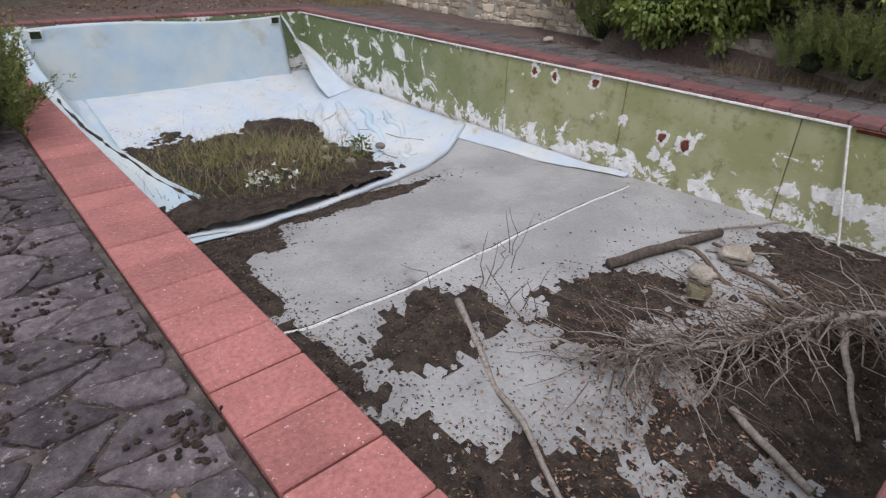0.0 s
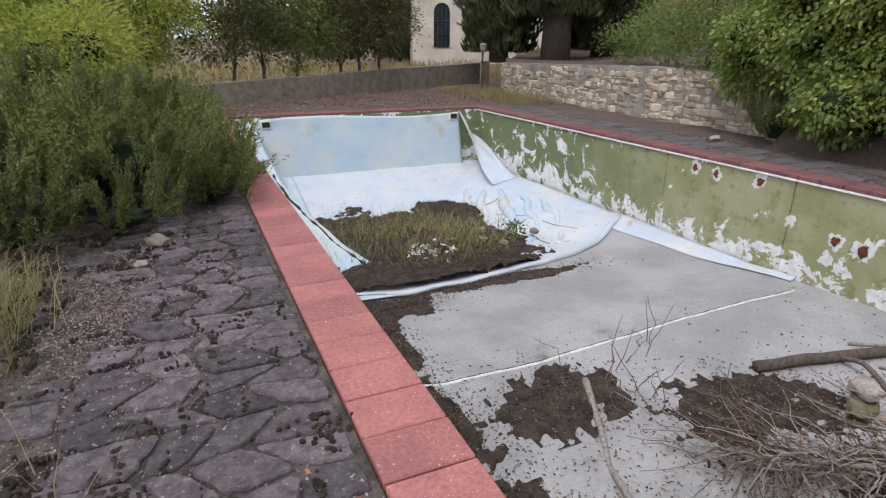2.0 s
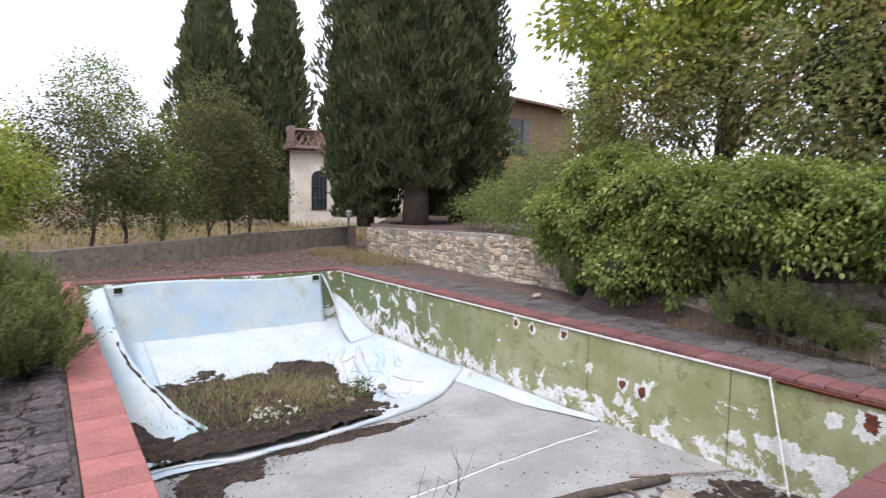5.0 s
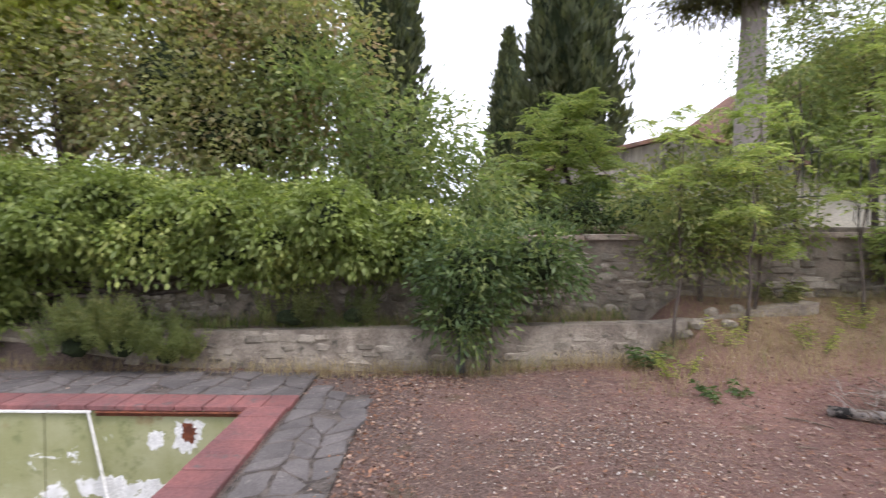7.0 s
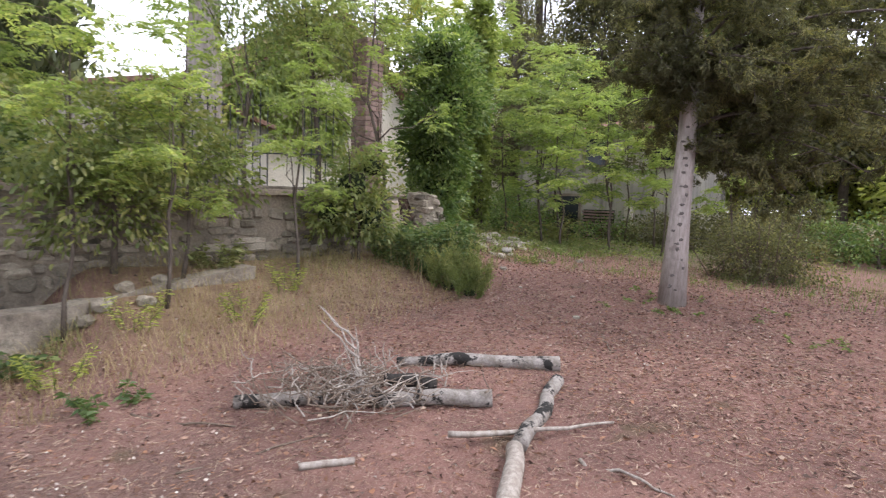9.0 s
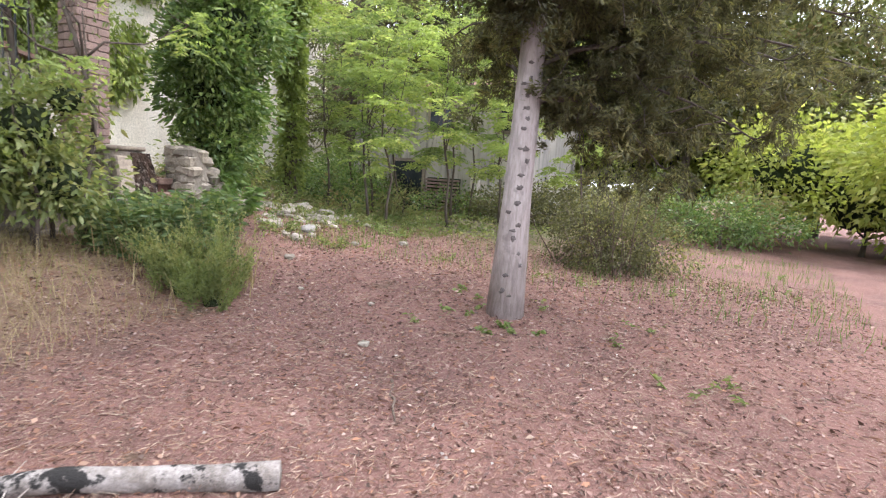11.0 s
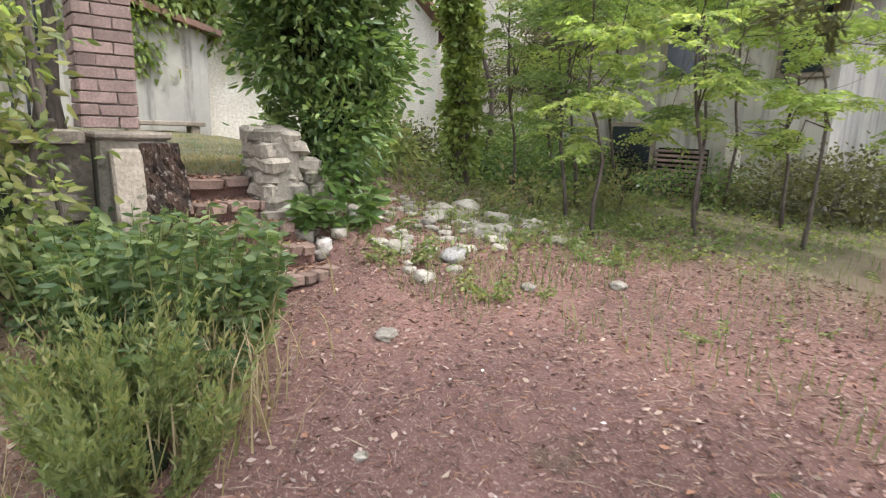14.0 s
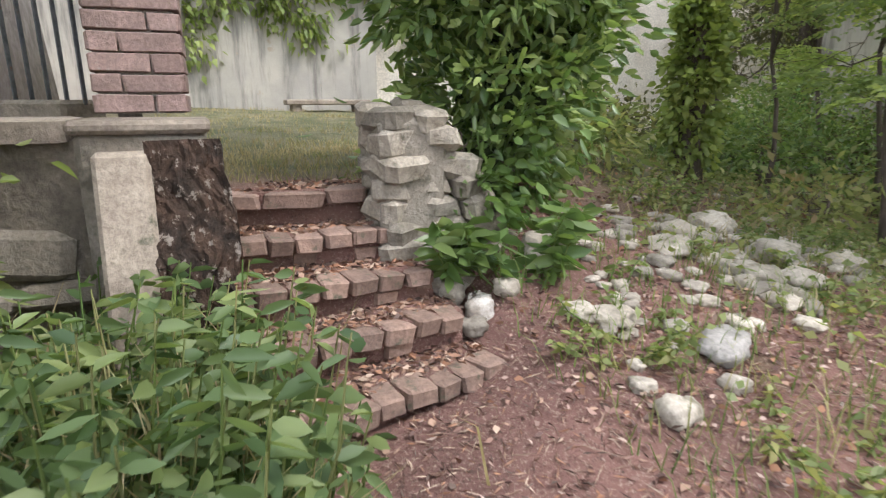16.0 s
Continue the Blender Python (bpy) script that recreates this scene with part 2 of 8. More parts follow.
DIRT = surface("dark_rotten_leaf_dirt", (0.034, 0.026, 0.021), (0.085, 0.062, 0.046), 7, 60, 0.95, 0.06, (0.16, 0.125, 0.085), (0.6, 0.68), 38)
LINER = surface("pale_blue_pool_liner", (0.42, 0.53, 0.61), (0.54, 0.58, 0.57), 0.9, 3, 0.5, 0.003, (0.42, 0.42, 0.36), (0.55, 0.75), 1.7, grain_amount=0.12)
LINER_WHITE = surface("bleached_white_liner", (0.47, 0.53, 0.59), (0.56, 0.57, 0.56), 1.1, 3, 0.5, 0.003, (0.42, 0.36, 0.29), (0.58, 0.76), 2.2, grain_amount=0.15)
STONE = surface("ochre_grey_wall_stone", (0.38, 0.3, 0.215), (0.49, 0.42, 0.325), 3, 40, 0.9, 0.015, (0.17, 0.15, 0.12), (0.58, 0.72), 6, 0.32)
PALE_ROCK = surface("pale_limestone_rock", (0.37, 0.325, 0.265), (0.25, 0.215, 0.17), 5, 45, 0.9, 0.012, (0.13, 0.115, 0.07), (0.55, 0.72), 7, 0.36)
GREY_ROCK = surface("grey_rock", (0.29, 0.265, 0.24), (0.21, 0.195, 0.175), 5, 45, 0.85, 0.01, (0.36, 0.33, 0.29), (0.64, 0.74), 12)
WALL_STONE = surface("dark_wall_rubble", (0.2, 0.17, 0.13), (0.28, 0.245, 0.195), 4, 40, 0.95, 0.02, (0.1, 0.09, 0.065), (0.55, 0.7), 7, 0.35)
MORTAR = surface("grey_lime_mortar", (0.23, 0.2, 0.165), (0.33, 0.3, 0.25), 2.5, 40, 0.95, 0.02, (0.1, 0.09, 0.07), (0.58, 0.72), 4)
LIMEWASH = surface("patchy_limewash", (0.33, 0.285, 0.225), (0.17, 0.14, 0.11), 2.4, 30, 0.95, 0.03, (0.075, 0.07, 0.052), (0.56, 0.7), 5)
OLD_RENDER = surface("stained_old_render", (0.27, 0.225, 0.175), (0.155, 0.13, 0.1), 1.9, 30, 0.95, 0.03, (0.065, 0.06, 0.045), (0.54, 0.7), 4)
CAP_STONE = surface("weathered_cap_stone", (0.2, 0.16, 0.125), (0.29, 0.24, 0.185), 4, 50, 0.9, 0.012, (0.08, 0.08, 0.05), (0.58, 0.7), 7, 0.2)
BRICK = surface("rose_brown_brick", (0.27, 0.185, 0.16), (0.2, 0.14, 0.12), 6, 60, 0.9, 0.008, (0.33, 0.29, 0.25), (0.62, 0.74), 14, 0.25)
CREAM = surface("cream_villa_render", (0.56, 0.5, 0.41), (0.66, 0.61, 0.52), 0.6, 20, 0.95, 0.01, (0.36, 0.32, 0.27), (0.6, 0.78), 1.4)
OCHRE = surface("ochre_house_render", (0.25, 0.18, 0.105), (0.2, 0.15, 0.09), 0.8, 20, 0.95, 0.01)
ROOF = surface("terracotta_roof", (0.22, 0.125, 0.09), (0.14, 0.085, 0.065), 2, 25, 0.9, 0.02, (0.1, 0.085, 0.065), (0.56, 0.7), 5, 0.2)
IRON = surface("dull_dark_iron", (0.06, 0.065, 0.07), (0.1, 0.1, 0.1), 5, 40, 0.6, 0.002, (0.16, 0.07, 0.03), (0.62, 0.7), 9, 0, 0.6)
RUST = surface("flaking_rust", (0.17, 0.055, 0.025), (0.09, 0.03, 0.018), 14, 60, 0.95, 0.006)
WHITE_PVC = surface("chalky_white_pvc", (0.74, 0.73, 0.7), (0.62, 0.6, 0.56), 6, 40, 0.6, 0.001)
FLAKED = surface("bare_white_flaked_plaster", (0.72, 0.71, 0.68), (0.6, 0.59, 0.56), 9, 50, 0.9, 0.004)
LIMED = surface("lime_stained_stone", (0.46, 0.42, 0.37), (0.26, 0.22, 0.18), 9, 50, 0.9, 0.012, (0.1, 0.075, 0.055), (0.54, 0.62), 11, 0.2)
DARK_GLASS = surface("dark_window_glass", (0.02, 0.025, 0.03), (0.035, 0.04, 0.045), 2, 10, 0.12, 0.0005)
STREAKED = streaked_render()
SHUTTER = surface("faded_green_shutter", (0.09, 0.12, 0.11), (0.13, 0.16, 0.14), 5, 30, 0.7, 0.002)
BARK = bark_material("grey_brown_bark", (0.13, 0.105, 0.085), (0.07, 0.055, 0.045))
PALE_BARK = bark_material("pale_grey_bark", (0.44, 0.385, 0.36), (0.3, 0.26, 0.24))
DEAD_WOOD = bark_material("bleached_dead_wood", (0.36, 0.32, 0.28), (0.22, 0.18, 0.15))
SCORCHED = surface("scorched_grey_wood", (0.29, 0.26, 0.235), (0.16, 0.135, 0.115), 9, 60, 0.9, 0.015, (0.02, 0.018, 0.016), (0.51, 0.56), 5.5)
SCAR = surface("dark_branch_scar", (0.1, 0.085, 0.078), (0.16, 0.14, 0.13), 30, 90, 0.95, 0.01)
CHAR = bark_material("charred_wood", (0.025, 0.022, 0.02), (0.05, 0.045, 0.04))
TWIG = bark_material("dry_twig", (0.17, 0.13, 0.1), (0.11, 0.08, 0.06))
IVY_LEAF = leaf_material("ivy_leaf", (0.14, 0.185, 0.05), (0.27, 0.32, 0.09), (0.44, 0.47, 0.16), 0.4)
CYPRESS_LEAF = leaf_material("cypress_spray", (0.06, 0.075, 0.035), (0.11, 0.125, 0.058), (0.15, 0.16, 0.07), 0.25, 0.7)
DARK_LEAF = leaf_material("dark_conifer_spray", (0.068, 0.068, 0.038), (0.15, 0.143, 0.068), (0.25, 0.23, 0.095), 0.38, 0.7)
CHESTNUT_LEAF = leaf_material("yellow_green_leaf", (0.22, 0.255, 0.06), (0.39, 0.41, 0.1), (0.5, 0.45, 0.12), 0.5)
OLIVE_LEAF = leaf_material("olive_brown_leaf", (0.18, 0.195, 0.085), (0.32, 0.325, 0.14), (0.36, 0.25, 0.16), 0.48)
ACACIA_LEAF = leaf_material("fresh_acacia_leaf", (0.12, 0.165, 0.058), (0.22, 0.27, 0.105), (0.32, 0.34, 0.14), 0.5)
LOCUST_LEAF = leaf_material("young_locust_leaf", (0.19, 0.245, 0.075), (0.34, 0.4, 0.14), (0.44, 0.45, 0.17), 0.55)
SHRUB_LEAF = leaf_material("dull_shrub_leaf", (0.13, 0.165, 0.06), (0.24, 0.265, 0.1), (0.32, 0.3, 0.12), 0.45)
LAUREL_LEAF = leaf_material("glossy_laurel_leaf", (0.08, 0.135, 0.04), (0.175, 0.24, 0.075), (0.3, 0.36, 0.13), 0.38, 0.32)
WEED_LEAF = leaf_material("weed_leaf", (0.06, 0.1, 0.037), (0.135, 0.185, 0.068), (0.26, 0.3, 0.11), 0.38)
LIME_LEAF = leaf_material("lime_green_leaf", (0.27, 0.31, 0.07), (0.42, 0.44, 0.12), (0.5, 0.48, 0.17), 0.5)
ROSEMARY = leaf_material("rosemary_needle", (0.07, 0.09, 0.034), (0.21, 0.235, 0.085), (0.36, 0.37, 0.14), 0.35, 0.7)
DRY_GRASS = leaf_material("dry_grass_blade", (0.28, 0.21, 0.11), (0.4, 0.32, 0.19), (0.16, 0.19, 0.06), 0.3, 0.8)
GREEN_GRASS = leaf_material("green_grass_blade", (0.08, 0.13, 0.03), (0.18, 0.22, 0.06), (0.3, 0.26, 0.12), 0.3, 0.8)
# Near-black fill: shade inside crowns and openings put into the colour.
INNER_SHADE = surface("painted_inner_shade", (0.018, 0.028, 0.01), (0.03, 0.042, 0.014), 5, 30, 1.0, 0.1)
LITTER = flake_material("leaf_litter", (0.21, 0.115, 0.075), (0.29, 0.185, 0.13), (0.13, 0.075, 0.055), (0.37, 0.27, 0.2), (0.29, 0.15, 0.09), (0.11, 0.075, 0.06))
CURLED = flake_material("curled_dry_leaf", (0.34, 0.27, 0.24), (0.22, 0.165, 0.15), (0.13, 0.095, 0.09), (0.42, 0.35, 0.31), (0.18, 0.125, 0.11))
CHIPS = flake_material("pale_chips", (0.42, 0.36, 0.31), (0.32, 0.265, 0.225), (0.52, 0.47, 0.41), (0.25, 0.21, 0.18))
GRIT = flake_material("grey_grit", (0.2, 0.155, 0.145), (0.32, 0.26, 0.24), (0.12, 0.09, 0.085), (0.25, 0.18, 0.165))
DECK = surface("worn_dark_deck_stone", (0.09, 0.08, 0.076), (0.13, 0.115, 0.108), 2.5, 50, 0.9, 0.01, (0.21, 0.19, 0.17), (0.6, 0.72), 8, 0.12)
STEP_BRICK = surface("worn_tan_brick", (0.25, 0.165, 0.125), (0.17, 0.115, 0.09), 7, 60, 0.95, 0.01, (0.1, 0.09, 0.06), (0.56, 0.68), 12, 0.25)
CURLED_TAN = flake_material("curled_tan_leaf", (0.26, 0.16, 0.128), (0.31, 0.21, 0.17), (0.19, 0.112, 0.09), (0.35, 0.255, 0.21), (0.22, 0.13, 0.1), (0.12, 0.07, 0.058), (0.1, 0.06, 0.05))
STRAW = flake_material("pale_straw", (0.31, 0.22, 0.16), (0.24, 0.165, 0.12), (0.36, 0.28, 0.2))
MOULD = flake_material("dark_leaf_mould", (0.045, 0.03, 0.022), (0.1, 0.065, 0.045), (0.2, 0.14, 0.09), (0.03, 0.022, 0.018), (0.07, 0.045, 0.03))

# ---- builders ----
rng = np.random.default_rng(7)


def mesh_of(name, verts, faces, material, smooth=False):
    me = bpy.data.meshes.new(name)
    if isinstance(verts, np.ndarray):
        verts = verts.tolist()
    if isinstance(faces, np.ndarray):
        faces = faces.tolist()
    me.from_pydata(verts, [], faces)
    me.materials.append(material)
    if smooth:
        me.polygons.foreach_set("use_smooth", [True] * len(me.polygons))
    me.update()
    return me


def solid(name, verts, faces, material, parent=None, label="", smooth=False):
    ob = new(name, mesh_of(name, verts, faces, material, smooth))
    ob.parent = parent
    return tagged(ob, label)


def part(name, bm, material, parent=None, label="", smooth=False):
    me = bpy.data.meshes.new(name)
    bm.to_mesh(me)
    bm.free()
    me.materials.append(material)
    if smooth:
        me.polygons.foreach_set("use_smooth", [True] * len(me.polygons))
    ob = new(name, me)
    ob.parent = parent
    return tagged(ob, label)


def thing(name, at, label, category, group=""):
    ob = new(name)
    ob.location = at
    ob.empty_display_size = 0.2
    return tagged(ob, label, category, group)


def box_bm(size, bevel=0.0, centre=(0, 0, 0)):
    bm = bmesh.new()
    bmesh.ops.create_cube(bm, size=1)
    bmesh.ops.scale(bm, vec=size, verts=bm.verts)
    if bevel:
        bmesh.ops.bevel(bm, geom=list(bm.edges), offset=bevel, segments=1, affect="EDGES")
    bmesh.ops.translate(bm, vec=centre, verts=bm.verts)
    return bm


def rock_mesh(name, seed, material, rough=0.22, flat=1.0, cuts=2):
    """A lumpy stone about one metre across, about its middle."""
    bm = bmesh.new()
    bmesh.ops.create_icosphere(bm, subdivisions=cuts, radius=0.5)
    for v in bm.verts:
        d = v.co.normalized()
        k = 1 + rough * noise.noise(d * 1.6 + Vector((seed * 3.1, seed, 0))) + rough * 0.5 * noise.noise(d * 4 + Vector((0, seed * 2.7, 0)))
        m = max(abs(d.x), abs(d.y), abs(d.z))
        v.co = Vector((d.x, d.y, d.z * flat)) * 0.5 * k * (0.55 + 0.45 / m)
    me = bpy.data.meshes.new(name)
    bm.to_mesh(me)
    bm.free()
    me.materials.append(material)
    me.polygons.foreach_set("use_smooth", [cuts > 2] * len(me.polygons))
    return me


def block_mesh(name, seed, material, bevel=0.1, jitter=0.07):
    """A roughly squared stone in the unit cube, with worn edges."""
    r = random.Random(seed)
    bm = bmesh.new()
    bmesh.ops.create_cube(bm, size=1)
    for v in bm.verts:
        v.co += Vector([r.uniform(-jitter, jitter) for _ in range(3)])
    bmesh.ops.bevel(bm, geom=list(bm.edges), offset=bevel, segments=1, affect="EDGES")
    me = bpy.data.meshes.new(name)
    bm.to_mesh(me)
    bm.free()
    me.materials.append(material)
    return me


def piece(name, me, m, parent):
    ob = new(name, me)
    ob.parent = parent
    ob.matrix_world = m
    ob.matrix_parent_inverse = Matrix.Identity(4)
    if parent:
        ob.matrix_basis = parent.matrix_basis.inverted() @ m
    return ob


def tube(points, radii, sides=8, cap=True):
    """Vertices and faces of a tapering tube along the points."""
    pts = [Vector(p) for p in points]
    verts, faces = [], []
    for i, p in enumerate(pts):
        d = (pts[min(i + 1, len(pts) - 1)] - pts[max(i - 1, 0)]).normalized()
        a = d.cross(Vector((0, 0, 1)) if abs(d.z) < 0.9 else Vector((1, 0, 0))).normalized()
        b = d.cross(a)
        for k in range(sides):
            w = 2 * math.pi * k / sides
            verts.append(p + (a * math.cos(w) + b * math.sin(w)) * radii[i])
    for i in range(len(pts) - 1):
        for k in range(sides):
            n = (k + 1) % sides
            faces.append((i * sides + k, i * sides + n, (i + 1) * sides + n, (i + 1) * sides + k))
    if cap:
        faces.append(tuple(range(sides))[::-1])
        faces.append(tuple((len(pts) - 1) * sides + k for k in range(sides)))
    return [tuple(v) for v in verts], faces


def bundle(tubes):
    verts, faces = [], []
    for v, f in tubes:
        n = len(verts)
        verts += v
        faces += [tuple(i + n for i in q) for q in f]
    return verts, faces


def crooked(a, b, n, wobble, seed):
    """n + 1 points from a to b, off the straight line by about wobble."""
    a, b = Vector(a), Vector(b)
    out = []
    for i in range(n + 1):
        t = i / n
        off = noise.noise_vector(Vector((seed * 1.7, t * 3.1, seed))) * wobble * math.sin(math.pi * min(1, t * 1.1 + 0.05))
        out.append(a.lerp(b, t) + off)
    return out


def unit(v):
    return v / np.maximum(np.linalg.norm(v, axis=1, keepdims=True), 1e-6)


def leaf_sheet(at, way, length, width, fold=0.25, droop=0.15, oval=False):
    """Vertices and faces of one pointed, folded leaf at each place, lying along its way; length and width vary by a third."""
    n = len(at)
    way = unit(way)
    side = unit(np.cross(way, rng.normal(size=(n, 3))))
    up = np.cross(side, way)
    l = (length * rng.uniform(0.66, 1.3, n))[:, None]
    w = (width * rng.uniform(0.7, 1.3, n))[:, None]
    mid = at + way * l * 0.45
    tip = at + way * l - np.array([0, 0, 1.0]) * l * droop
    if oval:
        p, q = at + way * l * 0.26, at + way * l * 0.64 - np.array([0, 0, 1.0]) * l * droop * 0.4
        lift = up * w * fold
        v = np.stack([at, p + side * w * 0.44 + lift, q + side * w * 0.42 + lift, tip, q - side * w * 0.42 + lift, p - side * w * 0.44 + lift], 1).reshape(-1, 3)
        i = np.arange(n)[:, None] * 6
        f = np.concatenate([i + np.array([[0, 1, 2, 3]]), i + np.array([[0, 3, 4, 5]])], 1).reshape(-1, 4)
        return v, f
    v = np.stack([at, mid + side * w / 2 + up * w * fold, tip, mid - side * w / 2 + up * w * fold], 1).reshape(-1, 3)
    f = np.arange(n * 4).reshape(n, 4)
    return v, f


def foliage(name, material, at, way, length, width, parent=None, label="", fold=0.25, droop=0.15, oval=False):
    v, f = leaf_sheet(at, way, length, width, fold, droop, oval)
    me = bpy.data.meshes.new(name)
    n = len(f)
    me.vertices.add(len(v))
    me.vertices.foreach_set("co", v.astype(np.float32).ravel())
    me.loops.add(n * 4)
    me.loops.foreach_set("vertex_index", f.astype(np.int32).ravel())
    me.polygons.add(n)
    me.polygons.foreach_set("loop_start", np.arange(0, n * 4, 4, dtype=np.int32))
    me.materials.append(material)
    me.update(calc_edges=True)
    ob = new(name, me)
    ob.parent = parent
    return tagged(ob, label)


def clumps(blobs, per_area, spread, each, low=-0.4):
    """Leaf places and ways in clumps over the skins of ellipsoids (centre, radii); low drops clumps under that height of the ellipsoid."""
    places, ways = [], []
    for c, r in blobs:
        c, r = np.array(c, float), np.array(r, float)
        area = 4 * math.pi * ((r[0] * r[1]) ** 1.6 / 3 + (r[0] * r[2]) ** 1.6 / 3 + (r[1] * r[2]) ** 1.6 / 3) ** (1 / 1.6)
        n = max(4, int(area * per_area))
        d = unit(rng.normal(size=(n * 2, 3)))
        d = d[d[:, 2] > low][:n]
        depth = 1 - rng.uniform(0, 1, len(d)) ** 2 * 0.45 + rng.normal(0, 0.07, len(d))
        centre = c + d * r * depth[:, None]
        k = np.repeat(np.arange(len(d)), each)
        size = rng.uniform(0.5, 1.4, len(d))[k][:, None]
        off = rng.normal(size=(len(k), 3)) * spread * size * np.array([1, 1, 0.75])
        places.append(centre[k] + off)
        ways.append(unit(d[k] * 0.8 + unit(off) * 0.8 + rng.normal(size=(len(k), 3)) * 0.5))
    return np.concatenate(places), np.concatenate(ways)


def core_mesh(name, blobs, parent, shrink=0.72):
    """A near-black solid well within a dense crown's leaves, standing for its inner shade."""
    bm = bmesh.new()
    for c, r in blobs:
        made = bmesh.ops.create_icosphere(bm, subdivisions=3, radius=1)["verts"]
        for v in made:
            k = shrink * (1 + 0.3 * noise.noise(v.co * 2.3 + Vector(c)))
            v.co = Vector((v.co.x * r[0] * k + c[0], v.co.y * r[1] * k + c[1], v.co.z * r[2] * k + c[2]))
    return part(name, bm, INNER_SHADE, parent)


def limbs(base, top, radius, blobs, seed, sides=8, bend=0.25, low_fork=2):
    """A tapered crooked trunk, and one forked limb to each blob, as tubes."""
    r = random.Random(seed)
    trunk = crooked(base, top, 7, bend * (Vector(top) - Vector(base)).length / 4, seed)
    rr = [radius * (1.25 if i == 0 else 1 - 0.75 * i / 7) for i in range(8)]
    out = [tube(trunk, rr, sides)]
    for j, (c, rad) in enumerate(blobs):
        k = r.randint(low_fork, 6)
        a = trunk[k]
        b = Vector(c) + Vector((0, 0, rad[2] * 0.2))
        way = crooked(a, b, 4, 0.25, seed + j)
        fork = [tube(way, [rr[k] * 0.6 * (1 - 0.8 * i / 4) for i in range(5)], 5)]
        for q in range(4):
            e = b + Vector((r.uniform(-1, 1) * rad[0], r.uniform(-1, 1) * rad[1], r.uniform(-0.3, 0.9) * rad[2])) * 0.85
            fork.append(tube(crooked(way[r.randint(2, 4)], e, 3, 0.15, seed + j * 5 + q), [rr[k] * 0.25 * (1 - 0.7 * i / 3) for i in range(4)], 4))
        out.append(bundle(fork))
    return out


def tree(name, base, top, radius, blobs, label, category, leaf, length, width, per_area, spread, each, bark=None, seed=1, core=0.0, low=-0.5, group="", droop=0.2, bend=0.25, low_fork=2, oval=False, limb_bark=None):
    """A tree or shrub: trunk with limbs, a crown of leaves, and for dense ones a near-black core painted as inner
    shade. Blobs are placed in the world.
    """
    ob = thing(name, base, label, category, group)
    o = Vector(base)
    local = [((c[0] - o.x, c[1] - o.y, c[2] - o.z), r) for c, r in blobs]
    made = limbs((0, 0, -0.05), Vector(top) - o, radius, local, seed, 8, bend, low_fork)
    solid("trunk", *made[0], bark or BARK, ob, smooth=True)
    for m in made[1:]:
        solid("limb", *m, limb_bark or bark or BARK, ob, smooth=True)
    p, w = clumps(local, per_area, spread, each, low)
    foliage("crown", leaf, p, w, length, width, ob, droop=droop, oval=oval)
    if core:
        core_mesh("inner_shade_core", local, ob, core)
    return ob


def pinnate(at, way, length, pairs=7, droop=0.35):
    """Places and ways of the leaflets of feathered leaves that start at each place and bend down towards their tips."""
    n = len(at)
    way = unit(way)
    side = unit(np.cross(way, np.array([0, 0, 1.0])) + rng.normal(size=(n, 3)) * 0.15)
    l = length * rng.uniform(0.6, 1.25, n)
    t = np.linspace(0.18, 1.0, pairs)
    rib = at[:, None, :] + way[:, None, :] * (l[:, None] * t)[..., None] - np.array([0, 0, 1.0]) * (droop * l[:, None] * t * t)[..., None]
    P, W = [], []
    for s in (-1, 1):
        P.append(rib.reshape(-1, 3))
        W.append((side[:, None, :] * s + way[:, None, :] * 0.35 + np.array([0, 0, -0.18]) + rng.normal(size=(n, pairs, 3)) * 0.14).reshape(-1, 3))
    return np.concatenate(P), np.concatenate(W)


def locust(base, top, radius, blobs, label, leaf, count, length=0.22, leaflet=(0.05, 0.023), seed=1, name="locust_sapling", category="tree", group="locust saplings", bark=None):
    """A slender tree with feathered leaves in loose layers round the ends of its limbs."""
    ob = thing(name, base, label, category, group)
    o = Vector(base)
    local = [((c[0] - o.x, c[1] - o.y, c[2] - o.z), r) for c, r in blobs]
    made = limbs((0, 0, -0.05), Vector(top) - o, radius, local, seed, 7, 0.3, 3)
    solid("trunk", *made[0], bark or BARK, ob, smooth=True)
    for m in made[1:]:
        solid("limb", *m, bark or BARK, ob, smooth=True)
    P, W = [], []
    for c, r in local:
        k = max(6, int(count * r[0] * r[1]))
        g = max(3, k // 7)
        seat = np.array(c) + unit(rng.normal(size=(g, 3))) * np.array(r) * rng.uniform(0.3, 1.0, (g, 1))
        pick = rng.integers(0, g, k)
        a = rng.uniform(0, 2 * math.pi, k)
        at = seat[pick] + rng.normal(size=(k, 3)) * np.array([0.05, 0.05, 0.03])
        P.append(at)
        W.append(np.stack([np.cos(a), np.sin(a), rng.uniform(-0.15, 0.45, k)], 1))
    p, w = pinnate(np.concatenate(P), np.concatenate(W), length)
    foliage("crown", leaf, p, w, leaflet[0], leaflet[1], ob, fold=0.12, droop=0.15, oval=True)
    return ob


